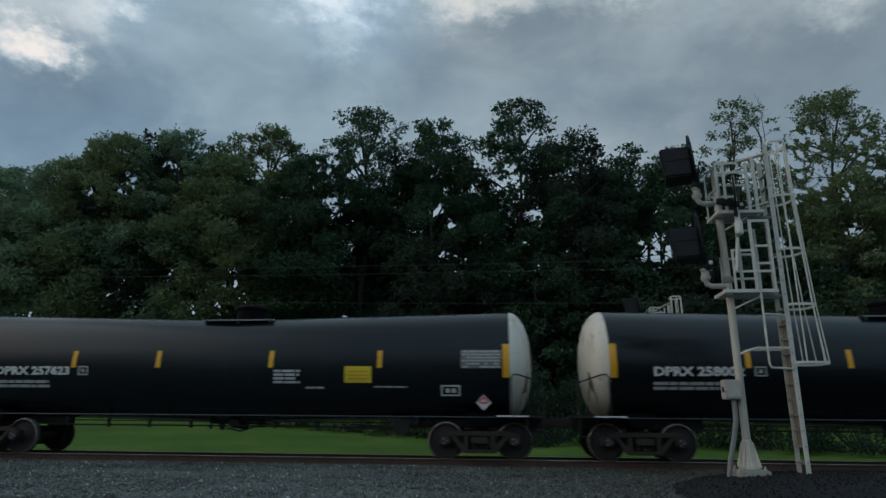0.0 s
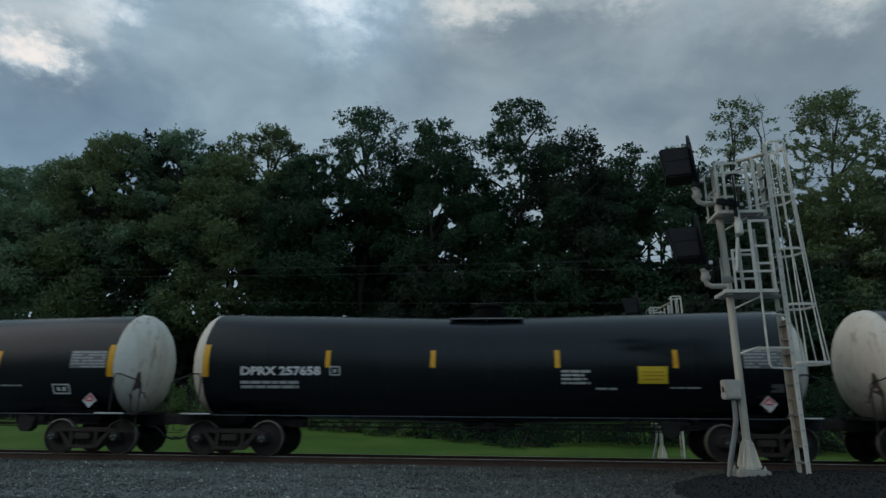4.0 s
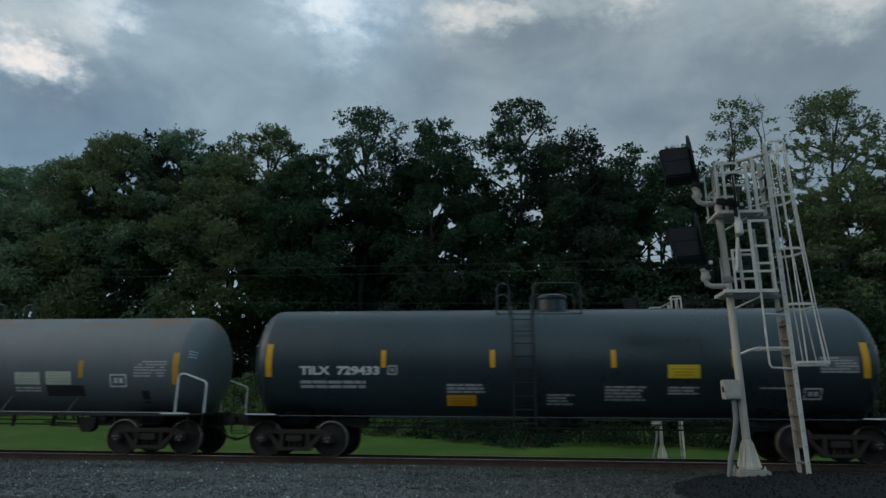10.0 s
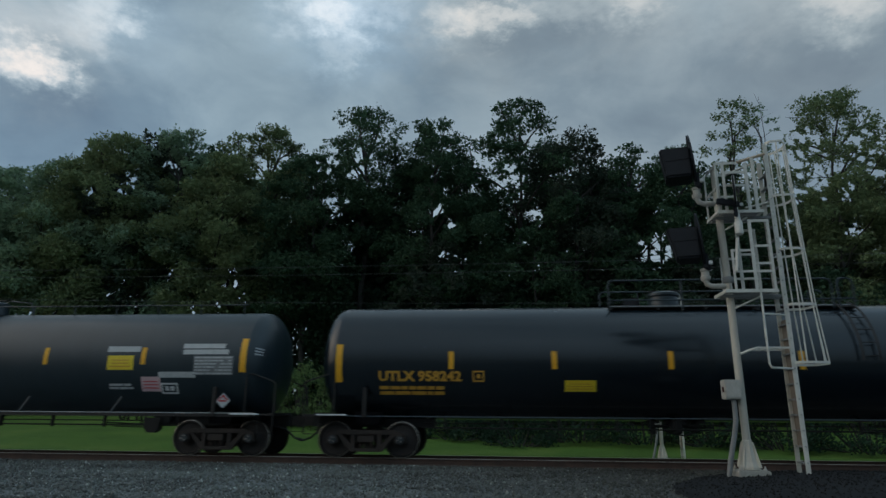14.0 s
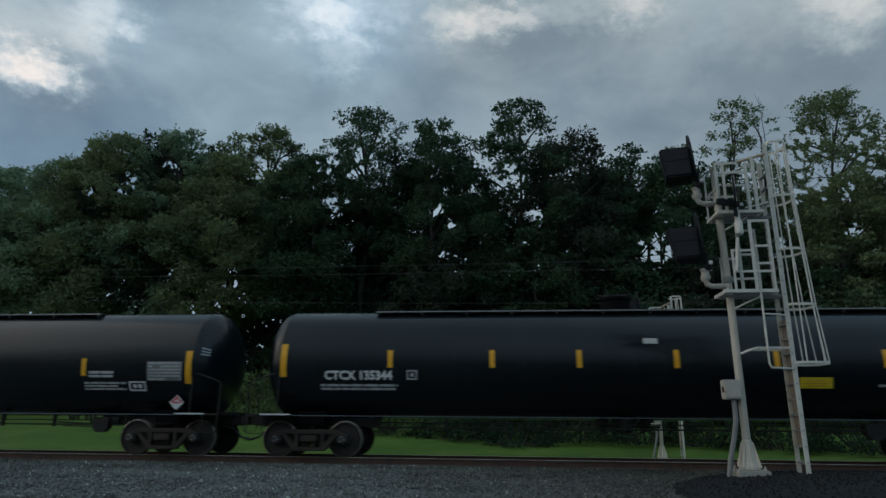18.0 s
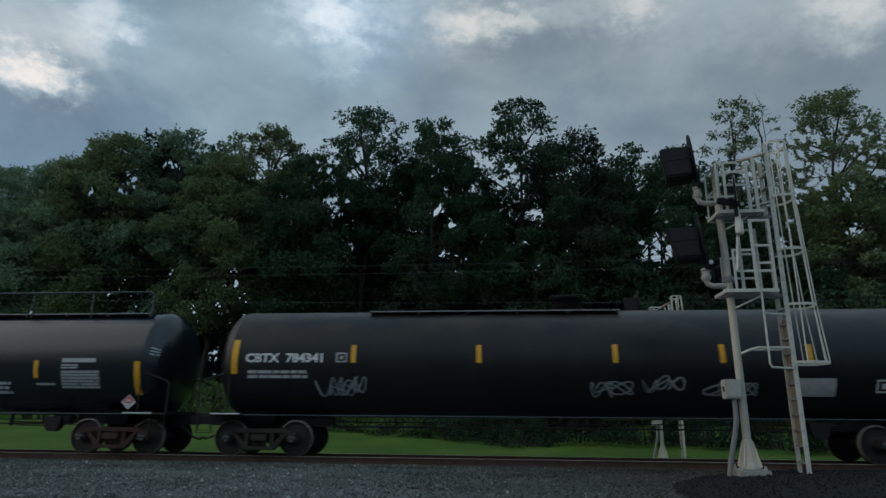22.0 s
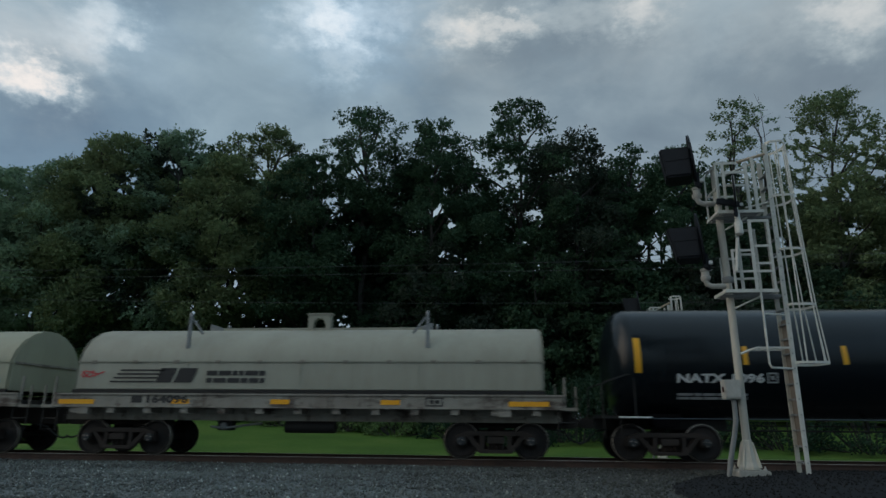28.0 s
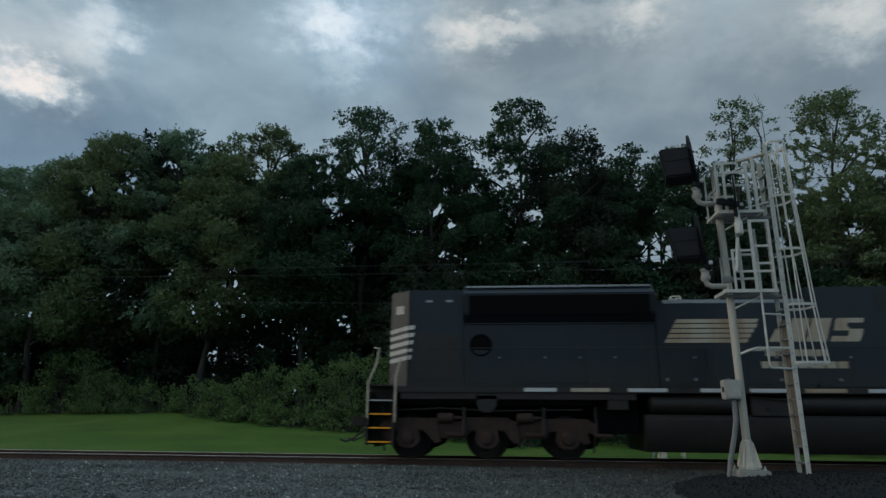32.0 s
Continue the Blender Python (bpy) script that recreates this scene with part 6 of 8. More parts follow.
for i, (start, number, shift) in enumerate([(10.3, "258002", 0), (-7.4, "257623", 0), (-25.05, "257645", 0), (-42.73, "257705", 0), (-60.4, "257658", 1), (-78.1, "257628", 0), (-95.73, "257643", 0), (-113.4, "257667", 1), (-131.0, "257709", 0)]):
    more = []
    if number == "257709":
        more = [("graf", -0.39, 0.26, 1.45, 2.55, "spray_white")]
    if shift:
        more = [("light", 7.0, 7.3, 1.64, 1.84)]
    if number == "257705":
        more = [("wht", -0.12, 0.3, 1.5, 1.7)]
    tank_car(start, 7.5, "tank_black", "black funnel-bottomed tank car with white domed ends", ("DPRX " + number, -6.52, -4.34, 2.02, 2.26), (-4.16, -1.38, 1.8, 4.72) if shift else (-4.24, -1.84, 1.3, 4.22), 0.17, "head_white",
             "truck_brown", 1.45, 2.41, "walk", (-1.0, 1.0), (-0.4, 0.5), data=tank_marks(0.5 * shift) + more, seed=i)

tank_car(-148.67, 7.47, "tank_blue", "glossy blue-black tank car with a top platform and side ladder", ("TILX  729433", -6.63, -4.5, 2.03, 2.26), (-4.4, -1.57, 1.47, 4.4), radius=1.5, zc=2.44,
         top="platform", plat=(-1.44, 0.82), dome=(-0.33, 0.53), ladder=(-1.05, -0.52, 0.75), seed=20,
         data=[("box", -4.29, -4.04, 2.04, 2.28), ("sub", -6.61, -4.88, 1.68, 1.91), ("org", -2.77, -2.01, 1.28, 1.55), ("txt", -2.76, -1.78, 1.58, 1.83, 3), ("txt", -0.2, 0.47, 1.3, 1.59, 4), ("txt", 1.24, 2.25, 1.41, 1.79, 5),
               ("yel", 2.78, 3.56, 1.97, 2.3), ("txt", 2.79, 3.54, 1.57, 1.78, 3), ("txt", 4.99, 5.72, 1.71, 1.77, 1), ("pan", 6.38, 7.3, 2.1, 2.5), ("box2", 6.02, 6.45, 1.47, 1.75)])
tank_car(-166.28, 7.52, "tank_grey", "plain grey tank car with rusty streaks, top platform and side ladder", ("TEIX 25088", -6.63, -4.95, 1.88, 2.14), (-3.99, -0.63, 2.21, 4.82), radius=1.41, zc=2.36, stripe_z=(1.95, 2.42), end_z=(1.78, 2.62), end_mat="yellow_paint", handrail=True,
         top="platform", plat=(-0.45, 1.33), dome=(-0.35, 0.3), ladder=(0.44, 0.99, 0.72), braces=(-4.42, -1.92, 0.46, 2.8, 4.73), seed=21,
         data=[("box", -4.51, -4.23, 1.89, 2.15), ("sub", -6.59, -5.0, 1.63, 1.8), ("txt", -2.19, -1.0, 1.63, 1.68, 1), ("txt", 1.41, 2.15, 1.68, 1.74, 1), ("crm", 2.89, 3.63, 1.77, 2.1), ("crm", 3.8, 4.54, 1.77, 2.12),
               # patches past 6.5 stand for a dark placard holder and a pale box
               ("blk", 3.8, 4.9, 1.47, 1.75), ("blk", 6.52, 6.74, 1.3, 1.62), ("light", 6.8, 7.42, 1.13, 1.27), ("txt", 2.89, 3.64, 1.57, 1.72, 2), ("pan", 6.32, 7.3, 1.97, 2.42), ("box2", 5.66, 6.14, 1.71, 2.05)])
tank_car(-185.33, 8.93, "tank_brown", "brownish-black tank car with blue-grey repainted patches", ("CBTX  784569", -8.67, -6.38, 2.27, 2.51), (-6.03, -3.8, -0.99, 2.46, 5.45), plat=(-1.27, 5.38), dome=(-0.43, 0.33), seed=22,
         stripe_z=(2.28, 2.73), end_z=(1.96, 2.84),
         data=[("box", -5.79, -5.54, 2.27, 2.5), ("sub", -8.63, -7.02, 1.89, 2.11), ("wht", 3.42, 4.23, 1.86, 2.19), ("patch", 5.04, 6.12, 2.27, 3.61), ("patch", -8.7, -7.9, 2.55, 3.35), ("txt", 6.18, 7.41, 2.11, 2.38, 2),
               ("box2", 6.74, 7.21, 1.62, 1.91), ("pan", 7.76, 8.8, 1.96, 2.51), ("plac", 8.24, 1.4), ("lamp", 5.78, 0.85)])
tank_car(-205.55, 8.69, "tank_gloss", "glossy black tank car with yellow lettering and a railed top platform", ("UTLX 958242", -7.64, -5.49, 1.87, 2.14), (-5.75, -3.13, -0.26, 2.86, 5.49), radius=1.53, zc=2.46, stripe_z=(2.18, 2.63), end_z=(1.85, 2.82),
         top="rail", plat=(-1.56, 4.7), dome=(-0.33, 0.47), ladder=(4.23, 4.62, 2.4), mark_mat="yellow_paint", posts=True, seed=23,
         data=[("box", -5.2, -4.91, 1.87, 2.14), ("sub", -7.62, -5.94, 1.52, 1.78), ("yel", -2.88, -2.1, 1.64, 1.91), ("yel", 5.57, 6.71, 1.98, 2.29), ("box2", 6.54, 7.01, 1.64, 1.89), ("pan", 7.36, 8.45, 2.05, 2.57), ("plac", 8.22, 1.45)])
tank_car(-225.8, 8.93, "tank_slate", "slate-grey tank car with blue graffiti and a low top rail", None, (-5.14, -2.1, 0.77, 3.32, 6.14), top="lowrail", plat=(-1.43, 0.99), dome=(-0.34, 0.75), braces=(-5.5, -2.86, -0.05, 2.83, 5.47), seed=24, posts=True, stripe_z=(2.3, 2.76), end_z=(2.1, 3.0),
         data=[("box", -5.05, -4.76, 2.0, 2.26), ("txt", -7.6, -5.3, 2.0, 2.26, 1), ("sub", -7.6, -5.6, 1.67, 1.9), ("graf", -4.69, -3.4, 1.41, 2.0, "spray_blue"), ("graf", -3.08, -2.09, 1.54, 1.9, "spray_blue"), ("graf", -1.76, -1.16, 1.61, 1.96, "spray_blue"),
               ("wht", 5.09, 6.02, 2.64, 2.79), ("yel", 5.13, 5.87, 2.16, 2.54), ("pink", 6.1, 6.64, 1.6, 1.98), ("box2", 6.65, 7.12, 1.54, 1.82), ("txt", 5.18, 5.86, 1.64, 1.81, 2), ("wht", 6.59, 7.63, 1.96, 2.11), ("wht", 7.23, 8.4, 2.73, 2.86),
               ("wht", 7.24, 8.52, 2.57, 2.7), ("pan", 7.57, 8.67, 2.03, 2.53), ("plac", 8.39, 1.37)])
tank_car(-246.35, 8.93, "tank_brown", "brownish-black tank car with a blue-grey patch and white graffiti", ("CBTX  784552", -8.64, -6.49, 2.31, 2.56), (-6.19, -3.83, -1.11, 2.3, 5.41), plat=(-1.26, 4.99), dome=(-0.49, 0.64), seed=25, stripe_z=(2.3, 2.76), end_z=(2.02, 2.92),
         data=[("box", -5.88, -5.59, 2.32, 2.57), ("sub", -8.62, -7.0, 1.91, 2.13), ("patch", -5.56, -3.88, 2.16, 2.89), ("graf", -5.11, -3.62, 1.67, 1.91, "spray_white"), ("graf", -0.42, 2.04, 1.47, 1.89, "spray_white"), ("yel", 3.28, 4.06, 1.97, 2.28),
               ("graf", 5.02, 6.44, 1.42, 1.91, "spray_white"), ("box2", 6.63, 7.12, 1.62, 1.91), ("pan", 7.7, 8.75, 1.96, 2.51), ("plac", 8.24, 1.4)])
tank_car(-266.85, 8.9, "tank_black", "plain black tank car with a slim top walkway", ("CTCX 135344", -7.79, -5.99, 1.91, 2.15), (-6.05, -3.4, -1.2, 1.2, 3.59, 6.13), plat=(-6.6, 8.2), dome=(-0.4, 0.5), seed=26, mark_mat="stencil",
         data=[("box", -5.61, -5.34, 1.92, 2.16), ("sub", -7.9, -5.86, 1.64, 1.82), ("wht", 0.43, 0.79, 2.83, 2.97), ("yel", 4.09, 4.87, 1.74, 2.0), ("txt", 5.93, 6.57, 1.76, 1.85, 1), ("box2", 6.72, 7.2, 1.75, 2.08), ("wht", 7.65, 8.73, 2.77, 2.89),
               ("wht", 7.79, 8.57, 2.63, 2.74), ("pan", 7.66, 8.68, 1.92, 2.56), ("plac", 8.22, 1.36)])
tank_car(-287.3, 8.93, "tank_black", "plain black tank car with grey graffiti", ("TILX 302312", -8.03, -6.07, 1.98, 2.23), (-6.02, -3.03, -0.83, 2.35, 5.96), plat=(-1.21, 5.75), dome=(-0.4, 0.5), seed=27, stripe_z=(2.0, 2.46), end_z=(1.8, 2.66), end_mat="yellow",
         data=[("box", -5.83, -5.55, 1.98, 2.23), ("sub", -8.0, -6.98, 1.67, 1.86), ("txt", -4.57, -4.05, 2.2, 2.45, 3), ("graf", -1.39, -0.28, 1.47, 2.16, "spray_white"), ("wht", 2.37, 3.29, 2.59, 2.68), ("wht", 2.37, 3.29, 2.48, 2.57), ("yel", 2.4, 3.16, 1.79, 2.24),
               ("txt", 6.11, 6.82, 1.94, 2.14, 2), ("txt", 5.97, 7.15, 1.62, 1.85, 3), ("box2", 7.25, 7.72, 1.61, 1.86), ("pan", 7.77, 8.75, 1.88, 2.38), ("plac", 8.59, 1.32)])
tank_car(-307.77, 8.91, "tank_black", "plain black tank car with white label strips", ("TILX 302300", -7.95, -5.8, 1.97, 2.21), (-5.97, -2.99, 0.0, 3.0, 5.97), plat=(-5.73, 0.96), dome=(-0.4, 0.5), seed=28, stripe_z=(2.2, 2.65), end_z=(1.76, 2.66),
         data=[("box", -5.71, -5.44, 1.96, 2.2), ("sub", -7.9, -6.9, 1.64, 1.84), ("txt", -3.61, -3.11, 2.2, 2.46, 3), ("wht", 1.96, 2.86, 2.39, 2.5), ("wht", 1.99, 2.87, 2.28, 2.36), ("yel", 2.02, 2.81, 1.92, 2.22), ("pink", 5.69, 6.23, 1.81, 2.0), ("pink", 6.26, 6.82, 1.76, 2.0),
               ("box2", 6.94, 7.42, 1.58, 1.89), ("wht", 7.54, 8.56, 2.83, 2.98), ("wht", 7.54, 8.55, 2.65, 2.8), ("wht", 7.54, 8.54, 2.48, 2.62), ("pan", 7.52, 8.55, 1.9, 2.42), ("plac", 8.37, 1.35)])
tank_car(-328.2, 8.91, "tank_brown", "brownish-black tank car with several graffiti scrawls", ("CBTX  784341", -8.61, -6.51, 2.34, 2.59), (-5.69, -2.4, 1.04, 3.65, 5.72), plat=(-5.44, 1.35), dome=(-0.4, 0.5), seed=29, stripe_z=(2.34, 2.8), end_z=(2.05, 2.95),
         data=[("box", -6.15, -5.86, 2.35, 2.6), ("sub", -8.53, -6.91, 1.92, 2.16), ("graf", -6.64, -5.34, 1.45, 2.02, "spray_white"), ("graf", 0.46, 1.36, 1.53, 1.9, "spray_white"), ("graf", 1.69, 2.67, 1.6, 2.04, "spray_white"), ("graf", 3.23, 4.43, 1.56, 1.91, "spray_white"),
               ("wht", 5.25, 6.29, 1.54, 1.97), ("box2", 7.22, 7.71, 1.63, 1.94), ("pan", 7.73, 8.77, 2.08, 2.62), ("plac", 8.21, 1.42)])
tank_car(-348.2, 8.37, "tank_gloss", "glossy black tank car with full-length top railings", ("GATX 62246", -7.53, -5.71, 1.91, 2.16), (-5.07, -1.54, 1.92, 5.45), top="long", plat=(-8.35, 8.2), dome=(-0.34, 0.43), seed=30, stripe_z=(1.93, 2.4), end_z=(1.5, 2.38), truck_mat="truck_rust",
         data=[("box", -5.5, -5.2, 1.92, 2.19), ("sub", -7.51, -5.87, 1.64, 1.86), ("txt", -4.13, -3.46, 1.76, 1.84, 1), ("txt", 0.64, 1.37, 1.66, 1.87, 4), ("yel", 2.09, 2.89, 1.93, 2.21), ("txt", 2.18, 2.81, 1.54, 1.85, 4), ("txt", 3.77, 4.7, 1.49, 1.85, 3),
               ("txt", 5.46, 6.08, 1.73, 1.81, 1), ("wht", 6.2, 7.18, 2.35, 2.46), ("txt", 6.19, 6.67, 2.17, 2.31, 2), ("pan", 6.18, 7.3, 1.66, 2.14), ("plac", 8.11, 1.31)])
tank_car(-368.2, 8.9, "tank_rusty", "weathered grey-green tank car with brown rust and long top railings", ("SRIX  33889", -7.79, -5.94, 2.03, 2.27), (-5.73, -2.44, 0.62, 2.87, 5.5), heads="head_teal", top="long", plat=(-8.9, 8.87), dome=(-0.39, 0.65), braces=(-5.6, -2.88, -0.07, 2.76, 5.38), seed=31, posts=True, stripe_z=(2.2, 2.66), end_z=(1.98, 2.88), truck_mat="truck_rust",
         data=[("box", -5.6, -5.38, 2.03, 2.27), ("sub", -7.81, -5.99, 1.68, 1.9), ("crm", 4.13, 4.85, 2.03, 2.44), ("blk", 5.59, 7.57, 2.02, 2.47), ("pan", 7.6, 8.62, 2.06, 2.57), ("box2", 7.4, 7.88, 1.56, 1.82), ("plac", 8.37, 1.32), ("txt", 4.85, 5.52, 1.6, 1.88, 3), ("txt", 5.76, 6.69, 1.67, 1.8, 2)])
tank_car(-388.1, 8.37, "tank_black", "black tank car with light grey paint patches", ("GATX", -7.53, -6.6, 1.91, 2.16), (-5.6, -3.3, -1.0, 1.27, 3.6, 5.8), top="walk", plat=(-7.6, 8.1), dome=(-0.49, 0.61), seed=32, stripe_z=(1.95, 2.4), end_z=(1.55, 2.4), truck_mat="truck_rust",
         data=[("txt", -6.5, -5.7, 1.91, 2.16, 1), ("sub", -7.51, -5.87, 1.64, 1.86), ("wht", 0.44, 0.91, 2.66, 2.83), ("yel", 4.27, 5.05, 1.94, 2.2), ("txt", 6.48, 7.1, 2.15, 2.36, 2), ("wht", 5.92, 6.81, 1.93, 2.06), ("wht", 5.91, 6.8, 1.76, 1.88), ("wht", 7.19, 8.19, 2.53, 2.66),
               ("pan", 7.19, 8.24, 1.97, 2.5), ("plac", 7.65, 1.33), ("light", -0.44, 1.1, 3.24, 3.66), ("light", -0.89, -0.46, 2.38, 3.67)])
tank_car(-407.9, 8.7, "tank_black", "plain black tank car with white fleet letters", ("NATX 1096", -7.77, -5.67, 1.86, 2.09), (-6.1, -3.75, -1.51, 1.67, 4.03), top="walk", plat=(-1.3, 5.4), dome=(-0.73, 0.4), seed=33, stripe_z=(2.3, 2.76), end_z=(2.1, 2.98),
         data=[("box", -5.61, -5.36, 1.86, 2.11), ("sub", -7.74, -6.06, 1.45, 1.63), ("yel", 3.6, 4.4, 1.6, 1.88), ("pink", 4.6, 5.2, 1.7, 2.0), ("pan", 7.3, 8.4, 1.96, 2.5), ("plac", 8.1, 1.36)])


# ---- coil cars ----
def coil_car(start, label, number, cover_mat, belly, logo_x, logo_z, rack="loop", seed=0, scrawls=()):
    car = thing("coil_car", label, "coil car", pose(start, TRACK_Y, 0), "train cars")
    movers.append((car, start))
    rng = random.Random(seed)
    fh = 6.75
    # underframe
    for y0, y1 in ((-1.52, -1.44), (1.44, 1.52)):
        part("side_sill", Shape().box(-fh, fh, y0, y1, 1.2, 1.52), "frame_grey", car, "grey dirty side sill", bevel=0.008)
    part("deck", Shape().box(-fh, fh, -1.44, 1.44, 1.22, 1.36), "steel_dark", car)
    part("sill_flange", Shape().box(-fh, fh, -1.56, -1.522, 1.50, 1.545).box(-fh, fh, -1.56, -1.522, 1.18, 1.215), "frame_grey", car, bevel=0.004)
    if belly:
        for y0, y1 in ((-1.3, -1.2), (1.2, 1.3)):
            part("belly_sill", Shape().prism([(-4.3, 1.19), (4.3, 1.19), (2.7, 0.36), (-3.2, 0.36)], y0, y1), "frame_grey", car, "deep fish-bellied sill plate", bevel=0.008)
        part("belly_floor", Shape().box(-3.1, 2.6, -1.2, 1.2, 0.38, 0.5), "steel_dark", car)
    else:
        part("centre_sill", Shape().box(-fh, fh, -0.9, 0.9, 0.86, 1.2), "frame_grey", car, "rust-stained centre sill", bevel=0.01)
        for i in range(13):
            x = -fh + 0.6 + i * 1.02
            part("sill_rib", Shape().box(x - 0.1, x + 0.1, -1.5, -0.9, 1.04, 1.2), "frame_grey", car)
        part("air_reservoir", Shape().lathe([(-0.9, 0.05), (-0.86, 0.17), (0.5, 0.17), (0.54, 0.05)], 16, "x", (0.3, -0.7, 0.72)), "steel_dark", car, smooth=True)
    if not belly:
        valve = part("brake_valve", Shape().box(-2.45, -2.05, -0.8, -0.5, 0.6, 0.86), "steel_dark", car, "brake valve with pale pipes", bevel=0.02)
        part("valve_pipe", Shape().tube([(-2.6, -0.82, 0.7), (-2.2, -0.84, 0.66), (-1.7, -0.82, 0.74), (-1.2, -0.8, 0.8)], 0.03, 8), "conduit", valve, smooth=True)
        part("valve_cap", Shape().lathe([(-0.9, 0.04), (-0.88, 0.09), (-0.8, 0.09)], 12, "y", (-2.25, 0, 0.72)), "conduit", valve, smooth=True)
    for x0, x1 in ((-7.1, -4.2), (4.2, 7.1)):
        part("draft_sill", Shape().box(x0, x1, -0.22, 0.22, 0.72, 1.2), "truck_brown", car, bevel=0.01)
    for k in (-5.06, 5.06):
        make_truck(car, k, start, "truck_brown")
    for turn in (0, 180):
        part("coupler", shared("coupler", coupler_shape, "truck_brown", bevel=0.015), None, car, at=pose(0, 0, 0, 0, 0, turn) @ pose(6.12, 0, 0))
        part("air_hose", shared("air_hose", hose_shape, "black_mark", True), None, car, at=pose(0, 0, 0, 0, 0, turn) @ pose(6.12, 0, 0))
        part("end_platform", Shape().box(fh, fh + 0.35, -1.5, 1.5, 1.16, 1.24), "frame_grey", car, at=pose(0, 0, 0, 0, 0, turn), bevel=0.008)
        for yy in (-1.46, 1.46):
            part("end_post", Shape().box(fh + 0.02, fh + 0.07, yy - 0.03, yy + 0.03, 1.24, 1.98), "frame_grey", car, at=pose(0, 0, 0, 0, 0, turn), bevel=0.005)
            part("end_post", Shape().box(fh + 0.3, fh + 0.34, yy - 0.02, yy + 0.02, 1.24, 1.75), "frame_grey", car, at=pose(0, 0, 0, 0, 0, turn), bevel=0.005)
            s = Shape().tube([(fh - 0.12, yy, 1.2), (fh - 0.12, yy, 0.6), (fh + 0.3, yy, 0.6), (fh + 0.3, yy, 1.2)], 0.016, 6).tube([(fh - 0.12, yy, 0.88), (fh + 0.3, yy, 0.88)], 0.016, 6)
            part("sill_step", s, "steel_dark", car, at=pose(0, 0, 0, 0, 0, turn), smooth=True)
    # arched hood over the coils
    arch = [(-1.42, 1.6), (-1.40, 2.38), (-1.28, 2.72), (-1.02, 3.02), (-0.62, 3.26), (-0.2, 3.38), (0.2, 3.38), (0.62, 3.26), (1.02, 3.02), (1.28, 2.72), (1.40, 2.38), (1.42, 1.6)]
    hood = part("hood", Shape().extrude_x(arch, -6.3, 6.3), cover_mat, car, "long arched hood", True, 0.06)
    part("hood_rail", Shape().box(-6.32, 6.32, -1.47, -1.40, 1.55, 1.64).box(-6.32, 6.32, 1.40, 1.47, 1.55, 1.64), "steel_dark", hood)
    part("hood_seam", Shape().box(-6.3, 6.3, -1.425, -1.400, 2.36, 2.40), "steel_dark" if cover_mat == "cover_worn" else cover_mat, hood, bevel=0.004)
    lug = mesh_of("seam_lug", Shape().box(-0.06, 0.06, -1.445, -1.40, 2.35, 2.42), "frame_grey")
    for i in range(11):
        part("seam_lug", lug, None, hood, at=pose(-5.8 + i * 1.16, 0, 0))
    for xx in (-3.15, -0.05, 3.1):
        part("hood_rib", Shape().box(xx - 0.012, xx + 0.012, -1.424, -1.405, 1.65, 2.36), cover_mat, hood)
    for xx in (-3.3, 3.3):
        side = 1 if xx < 0 else -1
        for yy in (-1.24, 1.24):
            b = part("stacking_post", Shape().prism([(xx - 0.05, 2.75), (xx + 0.05, 2.75), (xx + 0.035, 3.62), (xx - 0.035, 3.62)], yy - 0.04, yy + 0.04).prism([(xx, 3.62), (xx + 0.1 * side, 3.56), (xx + 0.42 * side, 3.16), (xx + 0.36 * side, 3.12)], yy - 0.015, yy + 0.015), "walkway_grey", hood, "braced hood stacking bracket", bevel=0.006)
            part("post_cap", Shape().lathe([(3.61, 0.05), (3.66, 0.055), (3.74, 0.025), (3.76, 0.01)], 10, "z", (xx, yy, 0)), "walkway_grey", b, smooth=True)
        part("stacking_gusset", Shape().prism([(xx, 3.38), (xx + 0.6 * side, 3.37), (xx + 0.6 * side, 3.42), (xx, 3.6)], -0.05, 0.05), "conduit", hood, bevel=0.01)
    for ex in (-6.3, 6.3):
        k = 1 if ex > 0 else -1
        e = Shape().extrude_x([(py * 0.985, 1.62 + (pz - 1.6) * 0.985) for py, pz in arch], min(ex, ex + 0.012 * k), max(ex, ex + 0.012 * k))
        ep = part("hood_end", e, cover_mat, hood, "flat end of the hood")
        part("hood_end_rib", Shape().box(min(ex + 0.012 * k, ex + 0.05 * k), max(ex + 0.012 * k, ex + 0.05 * k), -1.3, 1.3, 2.34, 2.4), "frame_grey", ep)
    part("top_rail", Shape().box(-2.9, 3.0, -0.06, 0.06, 3.38, 3.47), cover_mat, hood, bevel=0.01)
    if rack == "loop":
        part("lifting_lug", Shape().prism([(-0.34, 3.38), (-0.34, 3.84), (0.34, 3.84), (0.34, 3.38), (0.18, 3.38), (0.17, 3.62), (0.08, 3.73), (-0.08, 3.73), (-0.17, 3.62), (-0.18, 3.38)], -0.12, 0.12).box(-0.38, 0.38, -0.14, 0.14, 3.83, 3.89), cover_mat, hood, "square lifting lug", bevel=0.02)
    else:
        pts = [(-0.58, 0, 3.34), (-0.2, 0, 3.86), (-0.05, 0, 3.93), (0.3, 0, 3.93), (0.45, 0, 3.86), (0.78, 0, 3.34)]
        part("lifting_lug", Shape().tube(pts, 0.055, 8), "truck_rust", hood, "rusty arched lifting lug", True)
    flat = Side(car, lambda z, x: -1.42 if z < 2.38 else -1.42 + (0.36 * (z - 2.38)))
    sill = Side(car, lambda z, x: -1.522)
    low = Side(car, lambda z, x: -1.302)
    # letters of the fleet number; the owner's name and emblem stay plain bars
    at = 0.0 if belly else 0.42
